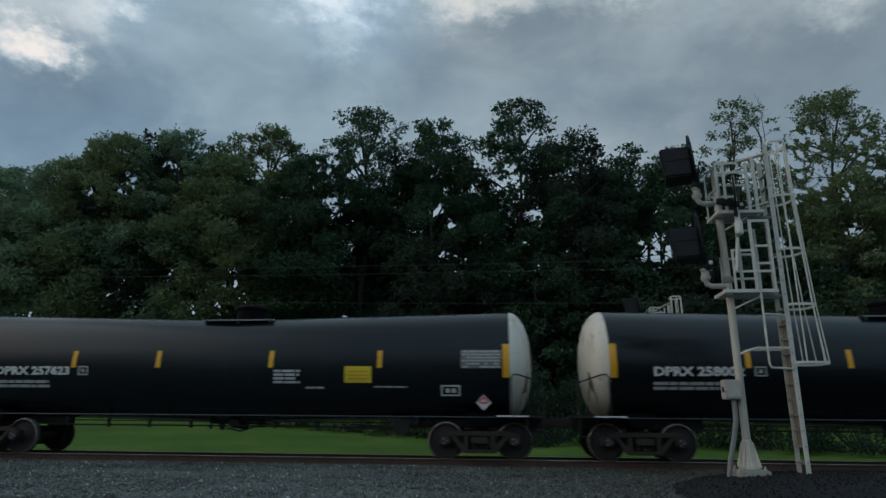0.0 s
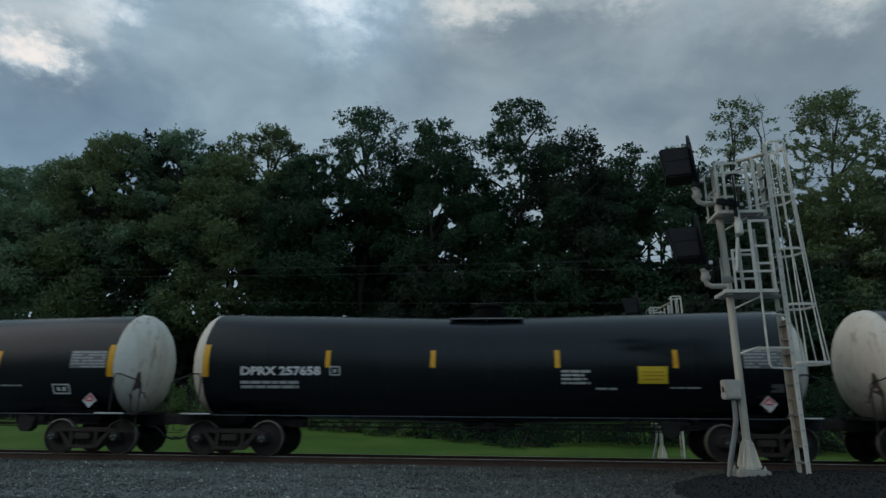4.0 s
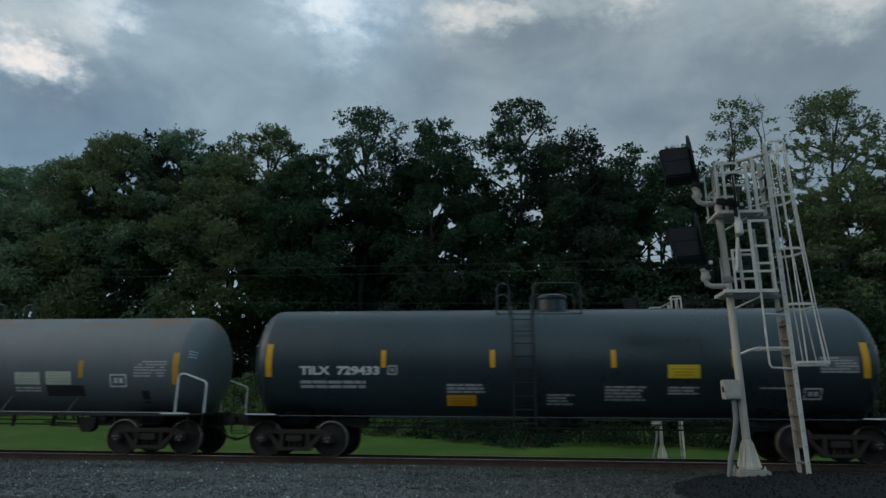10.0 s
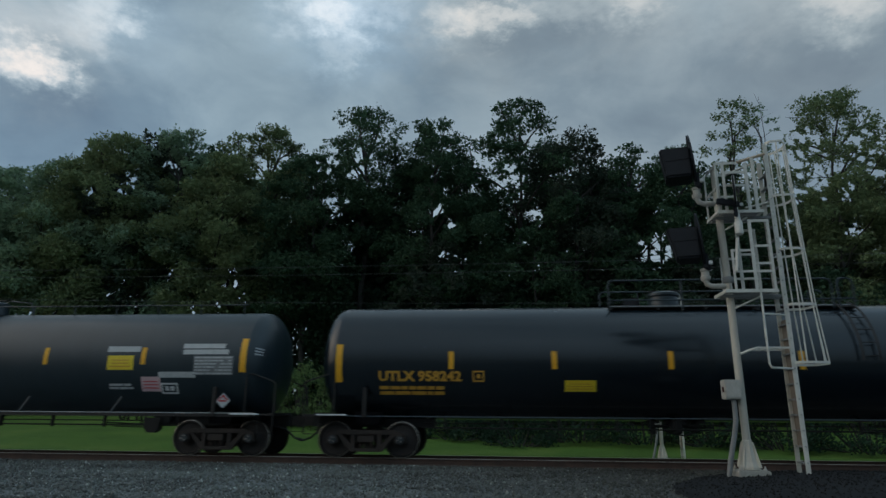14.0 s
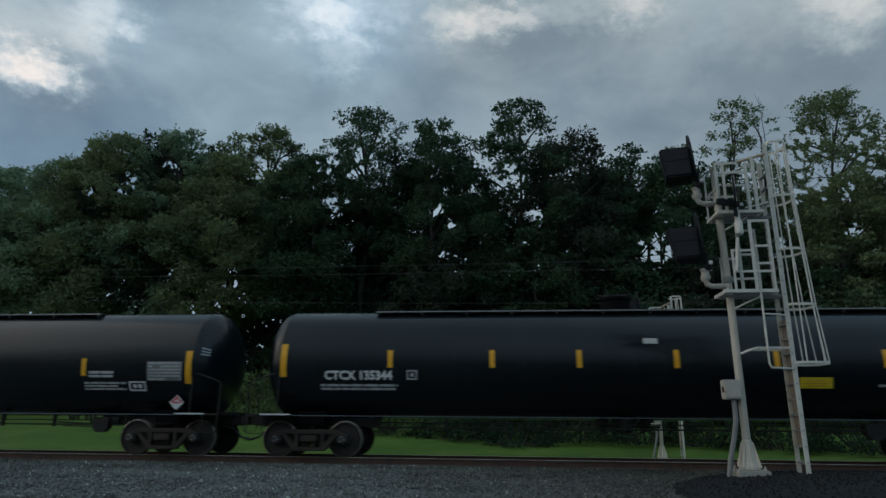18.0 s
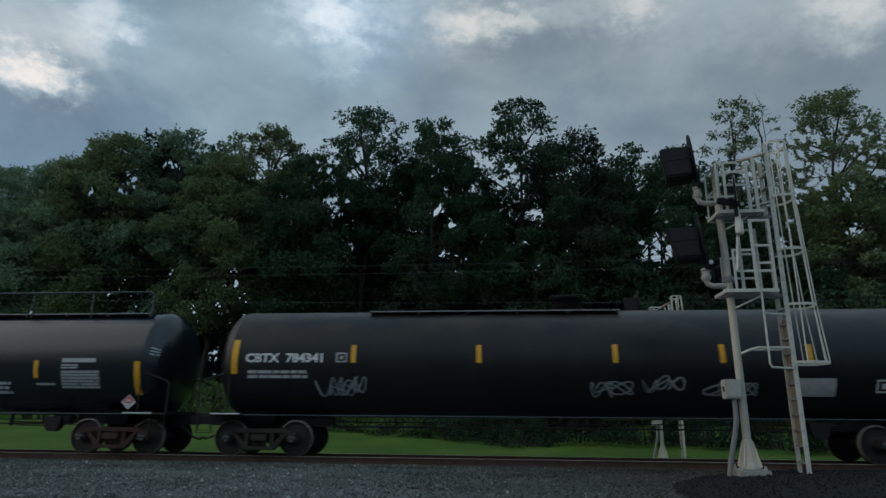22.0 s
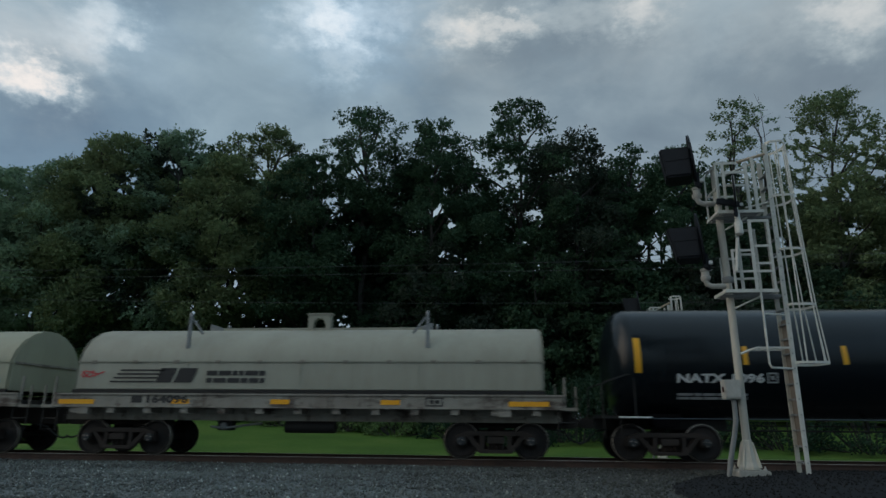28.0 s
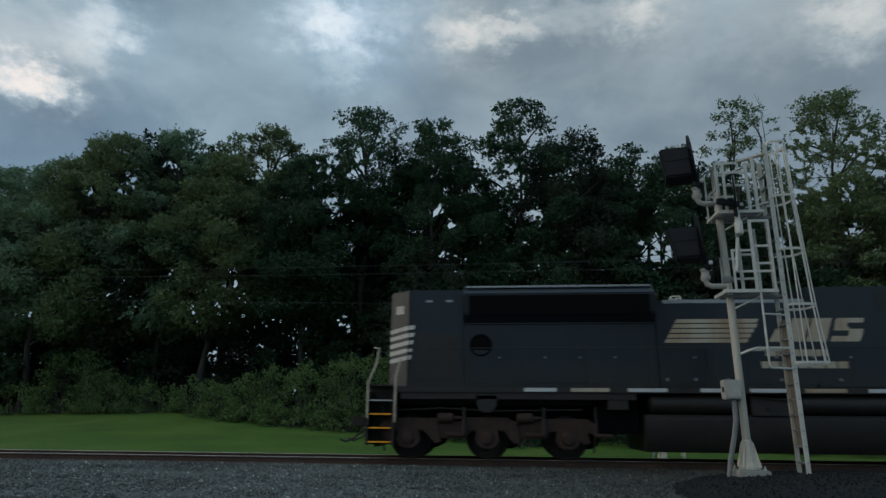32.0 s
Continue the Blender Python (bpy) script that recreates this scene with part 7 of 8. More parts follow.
    sill.put("name_bar", -4.98 + at, -4.68 + at, 1.3, 1.48, "black_mark", 0.006, "dark lettering on the sill")
    if number:
        sill.inscribe(number, -4.55 + at, -3.4 + at, 1.29, 1.5, "black_mark", label="dark fleet number on the sill")
    if not logo_z:
        flat.put("paint_patch", -4.85, -3.44, 1.68, 1.9, "patch", 0.006, "dark painted-over rectangle")
        sill.lines(-2.95, -2.15, 1.32, 1.5, 2, "steel_dark", rng)
        for rx, rz, rw, rh in ((-5.0, 2.5, 0.3, 0.12), (-0.5, 2.75, 0.14, 0.5), (0.6, 2.7, 0.22, 0.7), (2.4, 2.55, 0.2, 0.35), (3.3, 2.7, 0.16, 0.3), (-3.4, 2.62, 0.1, 0.3), (4.3, 2.1, 0.12, 0.25), (5.2, 2.45, 0.3, 0.14)):
            spot = [(rx + rw * 0.5 * math.cos(a) * rng.uniform(0.55, 1.0), rz + rh * 0.5 * math.sin(a) * rng.uniform(0.55, 1.0)) for a in (2 * math.pi * q / 12 for q in range(12))]
            part("rust_stain", Shape().add([(px, flat.y_of(pz, px) - 0.004, pz) for px, pz in spot], [tuple(range(12))]), "truck_rust", car, "flaking rust stain")
    if logo_z:
        for i in range(4):
            z = logo_z + 0.1 * i
            part("emblem_bar", flat.sheet(Shape(), logo_x + 0.09 * i, logo_x + 1.25 + 0.09 * i, z, z + 0.042, 0.008), "black_mark", car, "dark emblem stripe")
        for a, wide in ((1.28, 0.44), (1.8, 0.5)):
            x = logo_x + a
            part("emblem_block", Shape().add([(px, flat.y_of(pz, px) - 0.008, pz) for px, pz in ((x, logo_z), (x + wide, logo_z), (x + wide + 0.14, logo_z + 0.38), (x + 0.14, logo_z + 0.38))], [(0, 1, 2, 3)]), "black_mark", car, "dark slanted emblem block")
    if rack == "loop" and not belly:
        flat.lines(logo_x + 2.7, logo_x + 4.3, logo_z - 0.04, logo_z + 0.34, 2, "black_mark", rng, "name_bar")
    if belly:
        for x, z in ((-2.82, 0.84), (-0.88, 0.8), (0.98, 0.8), (3.1, 0.82)):
            low.put("reflective_stripe", x - 0.24, x + 0.24, z, z + 0.13, "orange", 0.03, "orange reflective strip")
        sill.ring(-5.98, -5.74, 1.32, 1.48, 0.03, "black_mark")
        sill.put("reflective_stripe", -5.46, -5.02, 1.3, 1.5, "orange", 0.006, "orange reflective strip")
        sill.put("reflective_stripe", 4.88, 5.42, 1.28, 1.5, "orange", 0.006, "orange reflective strip")
        low.ring(1.92, 2.48, 0.72, 1.02, 0.03, "stencil")
        low.put("data_panel", 2.02, 2.38, 0.81, 0.93, "black_mark", 0.006)
    else:
        for x in (-6.1, 5.9):
            sill.put("reflective_stripe", x - 0.5, x + 0.5, 1.26, 1.38, "orange", 0.006, "orange reflective strip")
        for x in (-3.2, -0.5, 2.4):
            sill.put("reflective_stripe", x - 0.25, x + 0.25, 1.28, 1.40, "orange", 0.006, "orange reflective strip")
        sill.ring(3.3, 3.75, 1.25, 1.47, 0.03, "black_mark")
    for x in (-5.9, 5.3):
        part("jacking_pad", Shape().box(x - 0.16, x + 0.16, -1.54, -1.3, 1.0, 1.18), "frame_grey", car, bevel=0.01)
    for on, x0, x1, z0, z1, mat, w in scrawls:
        (low if on == "low" else flat).scribble(x0, x1, z0, z1, mat, seed * 7 + int(x0 * 9), w)
    return car


coil_car(-425.25, "grey coil car with a cream arched hood and dark emblem", "164096", "cover_grey", False, -5.3, 1.83, "loop", 1, [("flat", -6.1, -5.5, 1.95, 2.15, "red", 0.03)])
coil_car(-439.8, "cream-hooded coil car with graffiti on its belly sill", "165653", "cover_cream", True, -1.5, 2.52, "loop", 2,
         [("low", -3.4, -1.6, 0.45, 1.1, "spray_violet", 0.09), ("low", -2.2, -0.2, 0.45, 1.1, "spray_white", 0.06), ("low", -1.2, 1.3, 0.45, 1.1, "spray_violet", 0.05), ("low", -1.0, 0.6, 0.45, 1.1, "black_mark", 0.04), ("low", 0.4, 1.4, 0.45, 0.85, "spray_white", 0.05), ("flat", 5.0, 6.0, 1.75, 1.98, "spray_white", 0.03), ("flat", -5.9, -4.9, 1.66, 1.8, "black_mark", 0.018)])
coil_car(-454.4, "worn pale green coil car with rust spots and graffiti", "164975", "cover_worn", True, 0, 0, "arch", 3,
         [("flat", -1.7, -0.75, 1.8, 2.45, "black_mark", 0.022), ("flat", -0.7, 0.75, 1.7, 2.5, "black_mark", 0.03), ("flat", -0.55, 0.5, 1.8, 2.45, "spray_blue", 0.075), ("flat", -1.6, -1.1, 2.0, 2.3, "spray_blue", 0.06), ("flat", 0.7, 1.35, 1.7, 2.45, "black_mark", 0.035), ("flat", 1.4, 1.67, 1.95, 2.2, "black_mark", 0.02),
          ("flat", -3.37, -2.4, 1.69, 2.15, "black_mark", 0.04), ("flat", -5.93, -5.3, 1.72, 2.06, "black_mark", 0.028), ("flat", -2.3, -1.7, 1.72, 1.85, "black_mark", 0.03)])


# ---- the locomotive at the train's rear, cab towards the cars ----
def loco_truck_frame():
    s = Shape()
    for k in (-1, 1):
        y0, y1 = (-1.28, -1.08) if k < 0 else (1.08, 1.28)
        s.prism([(-2.75, 0.62), (-2.75, 0.86), (-2.5, 1.02), (-1.3, 1.02), (-1.1, 0.94), (-0.7, 0.94), (-0.5, 1.04), (0.5, 1.04), (0.7, 0.94), (1.1, 0.94), (1.3, 1.02), (2.5, 1.02), (2.75, 0.86), (2.75, 0.62), (2.4, 0.70), (1.6, 0.70), (1.45, 0.52), (0.55, 0.52), (0.42, 0.70), (-0.42, 0.70), (-0.55, 0.52), (-1.45, 0.52), (-1.6, 0.70), (-2.4, 0.70)], y0, y1)
    s.box(-2.6, 2.6, -1.08, -0.4, 0.66, 0.92).box(-2.6, 2.6, 0.4, 1.08, 0.66, 0.92)
    return s


def journal_shape():
    s = Shape().prism([(-0.24, 0.36), (-0.3, 0.5), (-0.26, 0.74), (0.26, 0.74), (0.3, 0.5), (0.24, 0.36), (0.12, 0.28), (-0.12, 0.28)], -1.36, -1.1)
    s.lathe([(-1.42, 0.05), (-1.41, 0.14), (-1.36, 0.16)], 16, "y", (0, 0, 0.533))
    return s


def hanger_shape():
    s = Shape().prism([(-0.1, 0.9), (0.1, 0.9), (0.14, 0.62), (0.2, 0.44), (0.02, 0.40), (-0.12, 0.56)], -1.34, -1.2)
    s.tube([(0.3, -1.27, 0.62), (0.75, -1.27, 0.6)], 0.06, 8)
    return s


def locomotive(start):
    car = thing("locomotive", "dirty black six-axle diesel locomotive with white nose stripes", "locomotive", pose(start, TRACK_Y, 0), "train cars")
    movers.append((car, start))
    part("underframe", Shape().box(-9.6, 10.0, -1.5, 1.5, 1.6, 1.75).box(-10.0, 9.8, -0.5, 0.5, 1.2, 1.6), "loco_frame", car, "black walkway frame", bevel=0.012)
    part("skirt", Shape().box(-9.4, -3.5, -1.46, -1.40, 1.44, 1.6).box(4.3, 9.6, -1.46, -1.40, 1.44, 1.6).box(-9.4, 9.6, 1.40, 1.46, 1.36, 1.6), "loco_frame", car)
    for x in (-7.2, 7.2):
        t = part("truck", shared("loco_truck", loco_truck_frame, "loco_truck", bevel=0.02), None, car, "rusty brown three-axle truck frame", at=pose(x, 0, SETTLE))
        for k in (-2.0, 0.0, 2.0):
            w = part("wheelset", shared("loco_wheelset", lambda: wheel_shape(0.533, 1.2), ["wheel", "steel_dark", "loco_truck", "wheel"], True), None, t, at=pose(k, 0, 0.533))
            wheels.append((w, k, 0.533, start + x))
            for turn in (0, 180):
                part("journal_box", shared("journal_box", journal_shape, "loco_truck", bevel=0.012), None, t, at=pose(k, 0, 0, 0, 0, turn))
        for k in (-1.35, 0.65, 2.35, -2.5):
            part("brake_hanger", shared("brake_hanger", hanger_shape, "loco_truck", bevel=0.008), None, t, at=pose(k, 0, 0))
        # dark fill behind the truck frame: shade put into near-black motors and bolster
        for k in (-1.35, 0.65, 2.65):
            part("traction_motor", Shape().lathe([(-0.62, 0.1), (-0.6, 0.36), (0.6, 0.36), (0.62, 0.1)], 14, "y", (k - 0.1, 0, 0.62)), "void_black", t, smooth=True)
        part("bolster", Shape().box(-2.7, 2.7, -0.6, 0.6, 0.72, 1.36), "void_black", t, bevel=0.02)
        for k in (-1.0, 1.0):
            part("brake_cylinder", shared("loco_brake_cylinder", lambda: Shape().lathe([(-0.26, 0.05), (-0.24, 0.13), (0.12, 0.13), (0.16, 0.06), (0.36, 0.04)], 14, "x", (0, -1.3, 1.02)), "loco_truck", True), None, t, at=pose(k, 0, 0))
            part("damper", shared("loco_damper", lambda: Shape().tube([(0, -1.34, 0.62), (0.0, -1.34, 1.0)], 0.06, 10).tube([(0, -1.34, 1.0), (0.0, -1.34, 1.3)], 0.035, 8), "loco_frame", True), None, t, at=pose(k + 0.42, 0, 0))
        for k in (-1, 1):
            part("sand_pipe", Shape().tube([(2.7 * k, -1.25, 1.3), (2.72 * k, -1.28, 0.8), (2.62 * k, -1.2, 0.2)], 0.025, 6), "loco_frame", t, smooth=True)
        part("air_pipe", Shape().tube([(-2.5, -1.2, 1.2), (-1.2, -1.28, 1.26), (0.2, -1.28, 1.2), (2.4, -1.22, 1.24)], 0.022, 6), "loco_frame", t, smooth=True)
        part("sand_hopper", Shape().prism([(-0.28, 1.58), (0.28, 1.58), (0.24, 1.3), (0.12, 1.16), (-0.12, 1.16), (-0.24, 1.3)], -1.46, -1.2), "loco_frame", t, bevel=0.01)
    # fuel tank and air reservoirs between the trucks
    tank = [(-1.28, 1.1), (-1.36, 1.02), (-1.36, 0.5), (-1.16, 0.2), (1.16, 0.2), (1.36, 0.5), (1.36, 1.02), (1.28, 1.1)]
    part("fuel_tank", Shape().extrude_x(tank, -3.3, 4.1), "loco_frame", car, "long dirty fuel tank", True, 0.03)
    for a, b in ((-3.2, -0.95), (0.35, 4.05)):
        part("air_reservoir", Shape().lathe([(a, 0.03), (a + 0.09, 0.23), (b - 0.09, 0.23), (b, 0.03)], 20, "x", (0, -1.2, 1.355)), "loco_frame", car, smooth=True)
    part("valve_box", Shape().box(-0.75, 0.15, -1.38, -1.0, 1.08, 1.5).box(-0.4, -0.3, -1.42, -1.38, 1.2, 1.3).tube([(-0.8, -1.4, 1.52), (0.2, -1.4, 1.44)], 0.03, 6), "loco_frame", car, bevel=0.01)
    part("relay_box", Shape().box(-4.2, -3.7, -1.44, -1.1, 1.2, 1.55), "loco_frame", car, bevel=0.01)
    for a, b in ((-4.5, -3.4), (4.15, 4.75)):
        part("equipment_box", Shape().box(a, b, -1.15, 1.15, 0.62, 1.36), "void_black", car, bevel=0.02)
    # added block, its black stands for the shade in the gap
    part("gap_filler", Shape().box(-3.3, 4.1, -0.96, 0.96, 1.0, 1.6), "void_black", car, "added near-black block for the shade between tank and walkway")
    # long hood
    part("engine_hood", Shape().box(-2.8, 1.05, -0.97, 0.97, 1.75, 4.0), "loco_black", car, "black engine hood", bevel=0.04)
    part("hood_roof_edge", Shape().box(-2.55, 1.0, -0.99, -0.9, 3.93, 4.03), "window_trim", car, "pale worn roof edge", bevel=0.01)
    part("dynamic_brake_hood", Shape().box(1.05, 3.9, -0.99, 0.99, 1.75, 4.34), "loco_black", car, bevel=0.05)
    part("grille", Shape().box(2.75, 3.75, -1.0, -0.96, 3.7, 4.25), "black_mark", car)
    part("inverter_cabinet", Shape().box(3.9, 6.55, -1.12, 1.12, 1.75, 4.36), "loco_black", car, bevel=0.05)
    part("radiator_hood", Shape().extrude_x([(-0.97, 1.75), (-0.97, 3.42), (-1.22, 3.66), (-1.26, 4.18), (-1.05, 4.40), (1.05, 4.40), (1.26, 4.18), (1.22, 3.66), (0.97, 3.42), (0.97, 1.75)], -7.8, -2.8), "loco_black", car, "flared radiator section", bevel=0.03)
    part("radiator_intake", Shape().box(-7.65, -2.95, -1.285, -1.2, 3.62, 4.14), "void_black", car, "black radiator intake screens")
    part("radiator_edge", Shape().box(-7.75, -2.85, -1.13, -0.98, 4.375, 4.43), "window_trim", car, "pale worn roof edge", bevel=0.008)
    plan = [(-7.8, -0.97), (-9.3, -0.97), (-9.85, -0.58), (-9.85, 0.58), (-9.3, 0.97), (-7.8, 0.97)]
    n = len(plan)
    part("rear_hood", Shape().add([(x, y, z) for z in (1.75, 4.36) for x, y in plan], [tuple(range(n - 1, -1, -1)), tuple(range(n, 2 * n))] + [(i, (i + 1) % n, n + (i + 1) % n, n + i) for i in range(n)]), "loco_black", car, "rear hood with angled corners", bevel=0.03)
    part("corner_panel", Shape().add([(-9.853, -0.59, 1.8), (-9.309, -0.9765, 1.8), (-9.309, -0.9765, 4.31), (-9.853, -0.59, 4.31), (-9.84, -0.57, 1.8), (-9.296, -0.9565, 1.8), (-9.296, -0.9565, 4.31), (-9.84, -0.57, 4.31)], [(0, 1, 2, 3), (7, 6, 5, 4), (0, 4, 5, 1), (1, 5, 6, 2), (2, 6, 7, 3), (3, 7, 4, 0)]), "loco_dust", car, "dusty angled corner of the hood, sky light put into its grey")
    part("number_panel", Shape().add([(-9.70, -0.705, 3.72), (-9.46, -0.8755, 3.72), (-9.46, -0.8755, 3.95), (-9.70, -0.705, 3.95)], [(0, 1, 2, 3)]), "loco_white", car, "pale worn number panel")
    part("rear_grille", Shape().box(-9.1, -7.95, -0.985, -0.96, 1.95, 3.15), "black_mark", car, "dark recessed grille")
    part("access_door", Shape().lathe([(-0.975, 0.24), (-0.99, 0.25), (-0.99, 0.3), (-0.96, 0.31)], 24, "y", (-7.35, 0, 2.85)), "void_black", car, "round black access door rim", True)
    for x in (-7.2, -6.0, -5.1, -4.2, -2.2, -1.2, -0.2, 0.7, 1.6, 2.5, 3.3):
        d = part("hood_door", Shape().box(x - 0.4, x + 0.4, -0.985, -0.968, 1.86, 2.72), "loco_black", car, bevel=0.006)
        part("door_latch", Shape().box(x + 0.3, x + 0.36, -0.995, -0.984, 2.5, 2.55), "conduit", d)
    for x in (4.55, 5.9):
        part("cabinet_door", Shape().box(x - 0.6, x + 0.6, -1.135, -1.115, 1.9, 3.6), "loco_black", car, bevel=0.008)
    for x in (-2.6, -1.9, -1.1, 0.2, 1.6):
        part("lifting_eye", Shape().box(x - 0.035, x + 0.035, -1.03, -0.975, 1.93, 2.0), "walkway_grey", car)
    for x, z in ((-8.75, 4.05), (-8.2, 4.05)):
        part("rear_lamp_cover", Shape().box(x - 0.09, x + 0.09, -0.985, -0.965, z - 0.03, z + 0.03), "window_trim", car)
    part("exhaust_stack", Shape().box(-2.0, -1.3, -0.3, 0.3, 4.0, 4.1), "steel_dark", car, bevel=0.01)
    # cab, nose
    cab = part("cab", Shape().extrude_x([(-1.5, 1.75), (-1.5, 3.55), (-1.38, 4.25), (-1.12, 4.46), (1.12, 4.46), (1.38, 4.25), (1.5, 3.55), (1.5, 1.75)], 6.55, 8.75), "loco_black", car, "black wide cab", bevel=0.03)
    part("windscreen_frame", Shape().prism([(8.75, 3.4), (8.75, 4.44), (9.05, 4.42), (9.8, 3.4)], -1.36, 1.36), "loco_black", cab, bevel=0.03)
    part("roof_edge", Shape().prism([(6.42, 4.28), (9.0, 4.30), (8.9, 4.42), (6.5, 4.40)], -1.42, -1.24), "loco_white", cab, "pale worn cab roof edge", bevel=0.008)
    part("roof_front", Shape().add([(8.72, -1.42, 4.24), (9.0, -1.40, 4.36), (9.42, -0.5, 4.42), (9.42, 0.5, 4.42), (9.0, 1.40, 4.36), (8.72, 1.42, 4.24), (9.0, -1.38, 4.2), (9.5, -0.5, 4.18), (9.5, 0.5, 4.18), (9.0, 1.38, 4.2), (8.72, -1.2, 4.47), (8.72, 1.2, 4.47)],
                             [(0, 6, 1), (1, 6, 7, 2), (2, 7, 8, 3), (3, 8, 9, 4), (4, 9, 5), (0, 1, 10), (1, 2, 10), (2, 3, 11, 10), (3, 4, 11), (4, 5, 11)]), "loco_white", cab, "dirty white roof front")
    part("number_board", Shape().prism([(9.0, 4.36), (9.42, 4.22), (9.56, 4.26), (9.5, 4.5), (9.05, 4.58)], -0.72, 0.72), "loco_white", cab, "white number board box", bevel=0.03)
    part("headlight", Shape().lathe([(9.52, 0.04), (9.57, 0.045), (9.59, 0.02)], 14, "x", (0, -0.64, 4.34)), "lamp_amber", cab, "glowing amber lamp", True)
    for y0, y1 in ((-1.25, -0.66), (-0.6, 0.6), (0.66, 1.25)):
        part("windscreen", Shape().prism([(9.24, 4.18), (9.26, 4.19), (9.74, 3.52), (9.72, 3.51)], y0, y1), "glass_dark", cab)
    part("window_post", Shape().box(7.61, 7.67, -1.5, -1.44, 3.52, 4.1), "window_trim", cab)
    for x0, x1 in ((6.72, 7.1), (7.17, 7.60), (7.68, 8.04), (8.14, 8.62)):
        w = part("side_window", Shape().prism([(x0, 3.5), (x1, 3.5), (x1, 4.12), (x0, 4.12)], -1.505, -1.47), "glass_dark", cab, "dark cab window")
        for i in range(len(w.data.vertices)):
            v = w.data.vertices[i].co
            v.y += 0.12 * max(0.0, (v.z - 3.55) / 0.7)
        if x0 < 7 or x0 > 8:
            f = Shape()
            for a, b, c, d in ((x0 - 0.05, x1 + 0.05, 3.45, 3.5), (x0 - 0.05, x1 + 0.05, 4.12, 4.17), (x0 - 0.05, x0, 3.5, 4.12), (x1, x1 + 0.05, 3.5, 4.12)):
                f.box(a, b, -1.53, -1.46, c, d)
            f.v = [(px, py + 0.12 * max(0.0, (pz - 3.55) / 0.7), pz) for px, py, pz in f.v]
            part("window_frame", f, "window_trim", w, "pale window frame")
    part("mirror", Shape().box(7.2, 7.34, -1.6, -1.52, 3.3, 3.52), "decal_white", cab, "small white mirror", bevel=0.01)
    part("cab_step", Shape().box(8.05, 8.35, -1.53, -1.5, 2.72, 2.78), "window_trim", cab)
    plan = [(8.75, -1.5), (9.72, -1.5), (10.5, -0.95), (10.5, 0.95), (9.72, 1.5), (8.75, 1.5)]
    tops = (3.42, 3.42, 3.34, 3.34, 3.42, 3.42)
    n = len(plan)
    part("nose", Shape().add([(x, y, 1.75) for x, y in plan] + [(x, y, z) for (x, y), z in zip(plan, tops)], [tuple(range(n - 1, -1, -1)), tuple(range(n, 2 * n))] + [(i, (i + 1) % n, n + (i + 1) % n, n + i) for i in range(n)]), "loco_black", car, "wide angular nose", bevel=0.09)
    part("nose_lamp", Shape().box(10.3, 10.38, -1.16, -1.09, 3.12, 3.18), "window_trim", car)
    part("nose_lamp", Shape().box(9.72, 9.8, -1.515, -1.5, 3.06, 3.12), "window_trim", car)
    for i in range(5):
        z = 2.77 - 0.19 * i
        s = Shape().prism([(9.27 + 0.1 * i, z), (9.74, z), (9.74, z + 0.1), (9.23 + 0.1 * i, z + 0.1)], -1.508, -1.49)
        s.add([(9.74, -1.508, z), (9.86, -1.476, z - 0.015), (9.86, -1.476, z + 0.095), (9.74, -1.508, z + 0.11)], [(0, 1, 2, 3)])
        s.add([(9.86, -1.476, z - 0.015), (10.46, -1.0, z - 0.08), (10.46, -1.0, z + 0.03), (9.86, -1.476, z + 0.095)], [(0, 1, 2, 3)])
        part("nose_stripe", s, "loco_logo", car, "faded white stripe")
        zz = 2.45 + 0.2 * i
        r = Shape().add([(-9.856, 0.58, zz - 0.06), (-9.856, -0.58, zz - 0.06), (-9.856, -0.58, zz + 0.05), (-9.856, 0.58, zz + 0.05)], [(0, 1, 2, 3)])
        r.add([(-9.86, -0.592, zz - 0.06), (-9.312, -0.982, zz + 0.02), (-9.312, -0.982, zz + 0.13), (-9.86, -0.592, zz + 0.05)], [(0, 1, 2, 3)])
        r.add([(-9.303, -0.976, zz + 0.02), (-9.23 + 0.02 * i, -0.976, zz + 0.03), (-9.2 + 0.02 * i, -0.976, zz + 0.14), (-9.303, -0.976, zz + 0.13)], [(0, 1, 2, 3)])
        part("rear_stripe", r, "loco_white", car, "faded white stripe")
    side = Side(car, lambda z, x: -1.502)
    hood = Side(car, lambda z, x: -0.99)
    side.inscribe("1117", 7.36, 7.86, 2.9, 3.18, "loco_logo", label="faded fleet number under the cab window")
    side.put("builder_plate", 8.95, 9.2, 2.28, 2.52, "loco_logo", 0.006, "faded square plate")
    # the owner's emblem and name as plain faded shapes
    for i in range(5):
        z = 2.9 + 0.128 * i
        part("emblem_bar", Shape().add([(px, -0.992, pz) for px, pz in ((-2.6 + 0.075 * i, z), (-0.45 - 0.03 * abs(3 - i) + 0.06 * i, z), (-0.4 - 0.03 * abs(3 - i) + 0.06 * i, z + 0.1), (-2.54 + 0.075 * i, z + 0.1))], [(0, 1, 2, 3)]), "loco_logo", car, "faded white slanted stripe")
    for pts in ([(0.0, 2.92), (0.3, 2.92), (0.44, 3.1), (0.22, 3.26)], [(0.4, 2.92), (0.84, 2.92), (1.1, 3.52), (0.66, 3.52)], [(0.9, 2.92), (1.4, 2.92), (1.62, 3.52), (1.14, 3.52)]):
        part("emblem_block", Shape().add([(x, -0.992, z) for x, z in pts], [tuple(range(len(pts)))]), "loco_logo", car, "faded white emblem block")
    s = Shape()
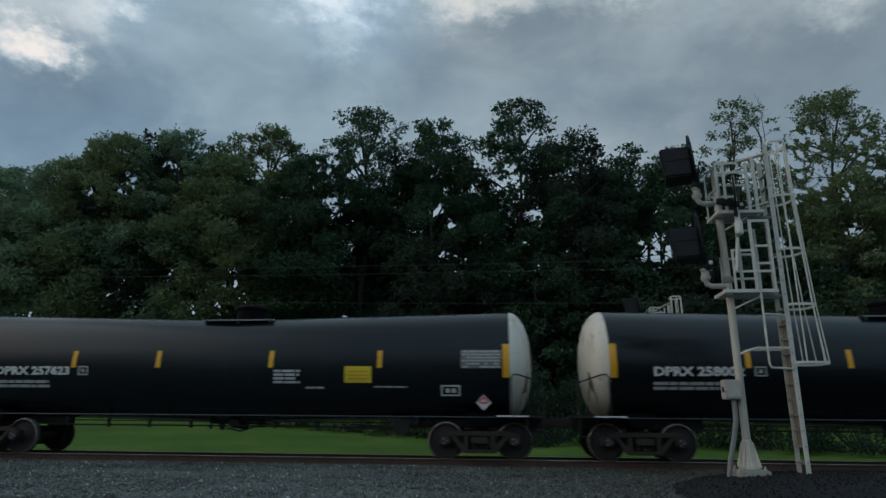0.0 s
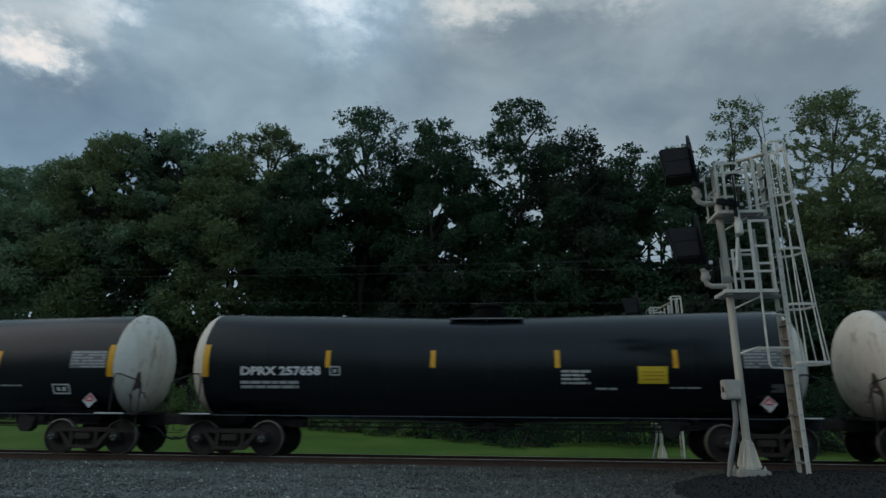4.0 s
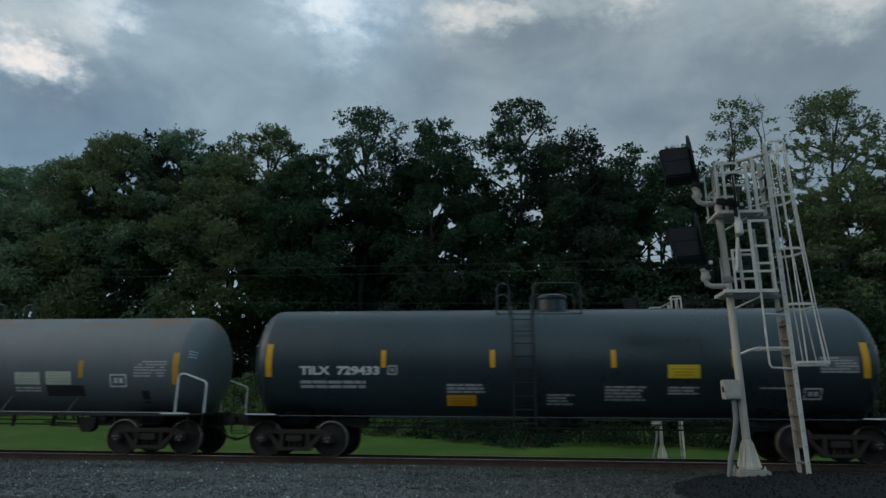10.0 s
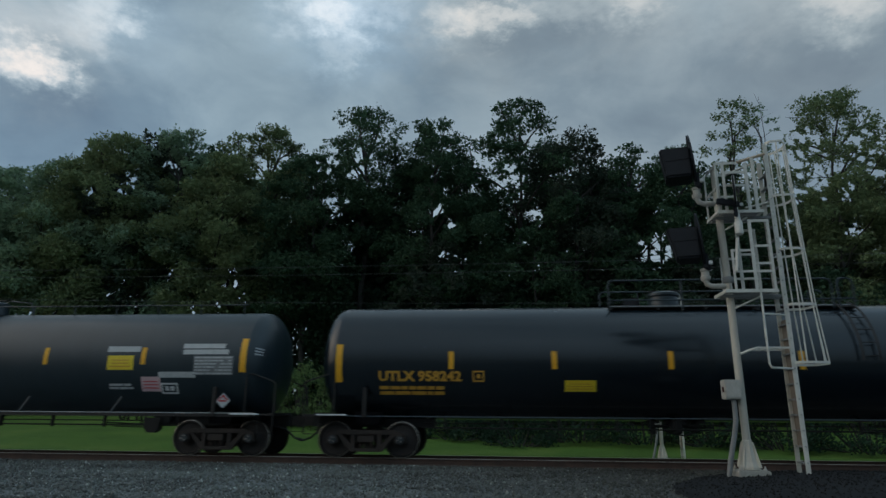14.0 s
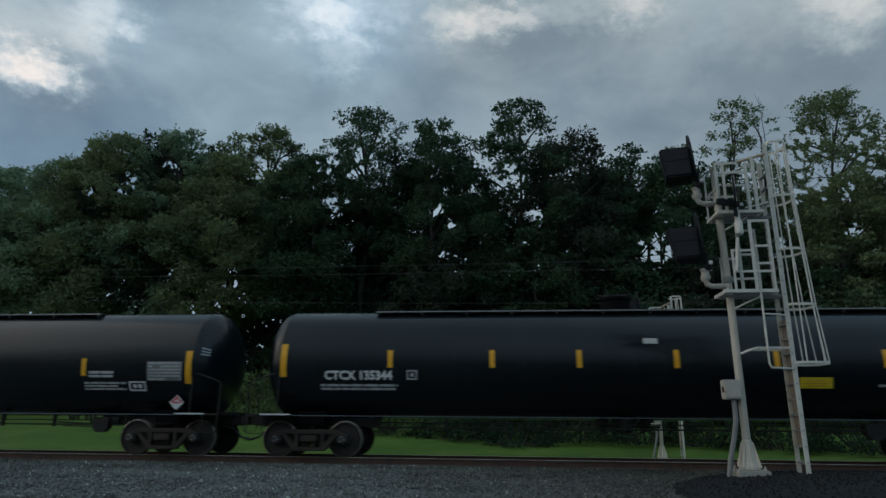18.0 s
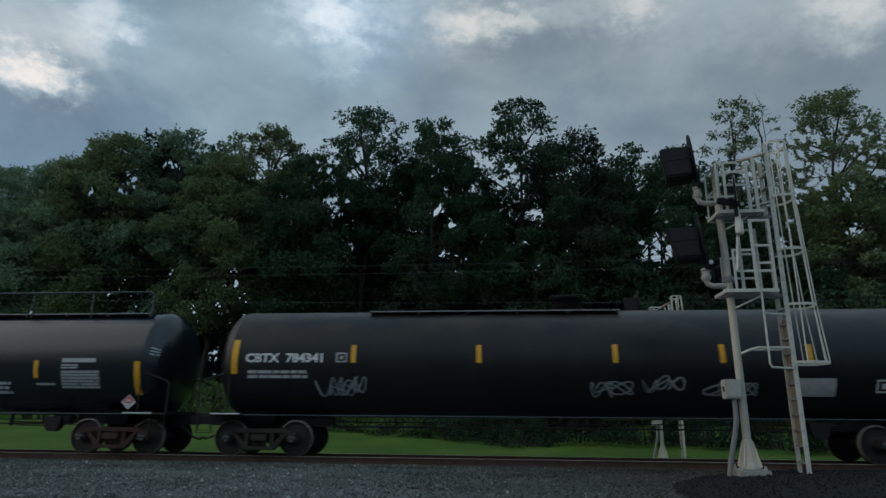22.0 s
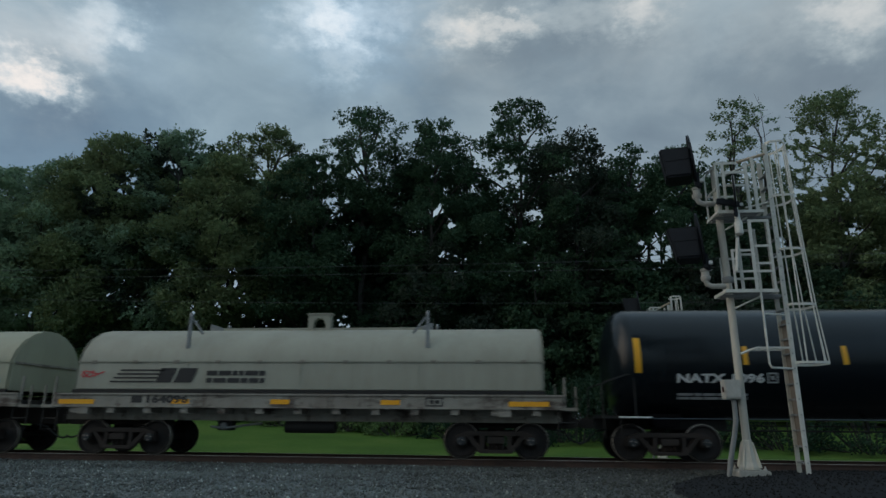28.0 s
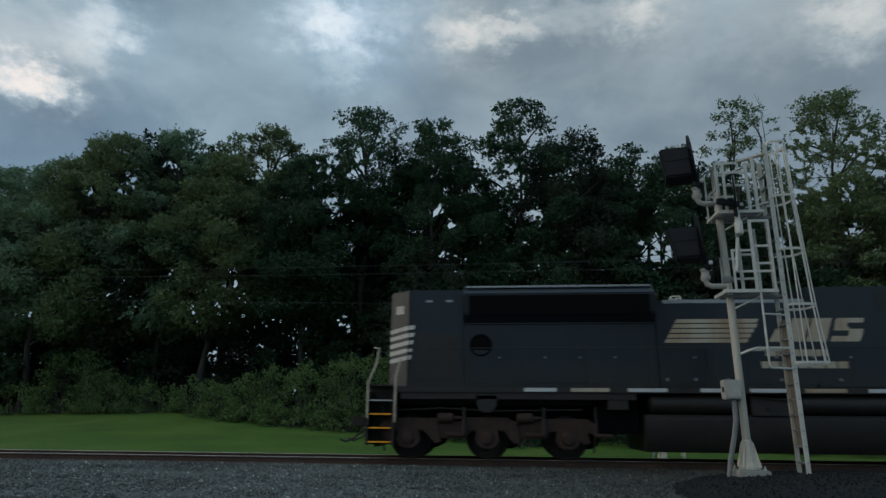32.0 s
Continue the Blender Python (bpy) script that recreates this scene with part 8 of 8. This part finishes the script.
    for pts in ([(1.5, 2.92), (2.2, 2.92), (2.28, 3.06), (1.56, 3.06)], [(1.95, 3.06), (2.28, 3.06), (2.34, 3.24), (2.0, 3.24)], [(1.62, 3.2), (2.0, 3.2), (2.0, 3.3), (1.66, 3.3)], [(1.64, 3.3), (1.95, 3.3), (1.98, 3.4), (1.68, 3.4)], [(1.66, 3.4), (2.36, 3.4), (2.4, 3.52), (1.74, 3.52)]):
        s.add([(x, -0.992, z) for x, z in pts], [tuple(range(len(pts)))])
    part("emblem_block", s, "loco_logo", car, "faded white curved emblem block")
    rng = random.Random(3)
    hood.lines(-0.12, 1.75, 2.5, 2.76, 1, "loco_logo", rng, "name_bar")
    hood.lines(-0.25, 1.95, 2.2, 2.46, 1, "loco_logo", rng, "name_bar")
    # reflective dashes along the walkway edge
    for i, x in enumerate([-5.9, -4.6, -3.2, -1.6, -0.3, 1.0, 2.3, 3.6, 4.7]):
        part("reflective_dash", Shape().box(x - (0.5 if i % 3 else 0.36), x + 0.45, -1.506, -1.5, 1.63, 1.72), "decal_white" if i % 4 != 1 else "loco_logo", car, "pale reflective strip")
    # steps, handrails, couplers
    for front in (True, False):
        k = 1 if front else -1
        xa, xb = (10.12, 10.84) if front else (9.55, 10.28)
        st = part("stairwell", Shape().box(xa, xa + 0.06, -1.5, -0.9, 0.3, 1.75).box(xb - 0.06, xb, -1.5, -0.9, 0.3, 1.62).box(xa, xb, -0.95, -0.9, 0.3, 1.75) if front else Shape().box(-xb, -xb + 0.06, -1.5, -0.9, 0.3, 1.62).box(-xa - 0.06, -xa, -1.5, -0.9, 0.3, 1.75).box(-xb, -xa, -0.95, -0.9, 0.3, 1.75), "loco_frame", car, "black step well", bevel=0.008)
        for z in (0.36, 0.70, 1.04, 1.38):
            part("step", Shape().box(min(k * xa, k * xb) + 0.06, max(k * xa, k * xb) - 0.06, -1.48, -1.05, z, z + 0.03), "loco_frame", st)
            part("step_edge", Shape().box(min(k * xa, k * xb) + 0.08, max(k * xa, k * xb) - 0.08, -1.49, -1.481, z + 0.0, z + 0.035), "orange" if z < 1.3 else "stencil_dim", st, "bright step edge strip")
        part("platform", Shape().box(min(k * xa, k * (xb + 0.03)), max(k * xa, k * (xb + 0.03)), -1.5, 1.5, 1.755, 1.79), "loco_frame", car, bevel=0.008)
        part("pilot", Shape().prism([(k * (xb - 0.47), 0.3), (k * (xb - 0.12), 0.22), (k * (xb - 0.02), 0.9), (k * (xb - 0.02), 1.59), (k * (xb - 0.47), 1.59)], -0.88, 1.3), "loco_frame", car, bevel=0.015)
        if front:
            rails = [[(10.11, -1.53, 0.42), (10.04, -1.53, 1.2), (10.02, -1.53, 1.77), (10.22, -1.4, 2.3), (10.3, -1.26, 2.4)], [(10.78, -1.53, 1.05), (10.74, -1.53, 1.9), (10.7, -1.5, 2.3), (10.62, -1.36, 2.42), (10.56, -1.2, 2.4)]]
        else:
            rails = [[(-xa + 0.02, -1.52, 0.85), (-xa + 0.02, -1.52, 2.0), (-xa + 0.14, -1.48, 2.45)], [(-xb + 0.04, -1.52, 0.95), (-xb + 0.04, -1.52, 1.85), (-xb + 0.24, -1.5, 2.35), (-xb + 0.28, -1.45, 2.72), (-xb + 0.14, -1.4, 2.74)]]
        for line in rails:
            part("hand_rail", Shape().tube(line, 0.026, 8), "yellow_dull" if front else "loco_logo", car, "worn yellow handrail" if front else "", True)
        part("coupler", shared("coupler", coupler_shape, "truck_brown", bevel=0.015), None, car, at=pose(0, 0, 0, 0, 0, 0 if front else 180) @ pose(xb - 0.47, 0, 0))
        for yy in (-0.45, 0.5):
            part("air_hose", shared("air_hose", hose_shape, "black_mark", True), None, car, at=pose(0, 0, 0, 0, 0, 0 if front else 180) @ pose(xb - 0.37, yy, 0))
    part("ditch_light", Shape().lathe([(10.28, 0.07), (10.36, 0.08), (10.38, 0.03)], 14, "x", (0, -1.38, 0.5)), "lamp_warm", car, "small white ditch light", True)
    part("step_lamp", Shape().box(7.78, 7.88, -1.475, -1.46, 1.44, 1.5), "lamp_amber", car, "small glowing amber lamp")
    part("side_rail", Shape().tube([(-9.3, -1.46, 2.72), (6.4, -1.46, 2.72)], 0.012, 6), "loco_frame", car, "thin black walkway handrail", True)
    for i in range(11):
        x = -9.25 + i * 1.55
        part("rail_stanchion", Shape().tube([(x, -1.46, 1.74), (x, -1.46, 2.72)], 0.012, 6), "loco_frame", car, smooth=True)
    return car


locomotive(-473.2)


# ---- what moves ----
def motions():
    for ob, start in movers:
        walk(ob, [(t, pose(start + SPEED * t, TRACK_Y, 0)) for t in (0, 8, 16, 24, CLIP)])
    for w, k, r, start in wheels:
        # turning while its car is near the camera; less than a quarter turn from row to row
        t0 = max(0, math.floor(((-19.0 - start - k) / SPEED) * FPS))
        t1 = min(round(CLIP * FPS), math.ceil(((13.0 - start - k) / SPEED) * FPS))
        frames = list(range(t0, t1 + 1)) if t1 > t0 else []
        rows = [(f / FPS, pose(k, 0, r, 0, math.degrees(SPEED * f / FPS / r) % 360.0, 0)) for f in frames]
        if not rows:
            continue
        if t0 > 0:
            rows = [(0.0, rows[0][1])] + rows
        if t1 < round(CLIP * FPS):
            rows = rows + [(CLIP, rows[-1][1])]
        walk(w, rows)
    walk(sky_sheet, [(0.0, pose(0, 0, 0)), (16.0, pose(1.5, 0, -14.5)), (CLIP, pose(3, 0, -25))])


motions()
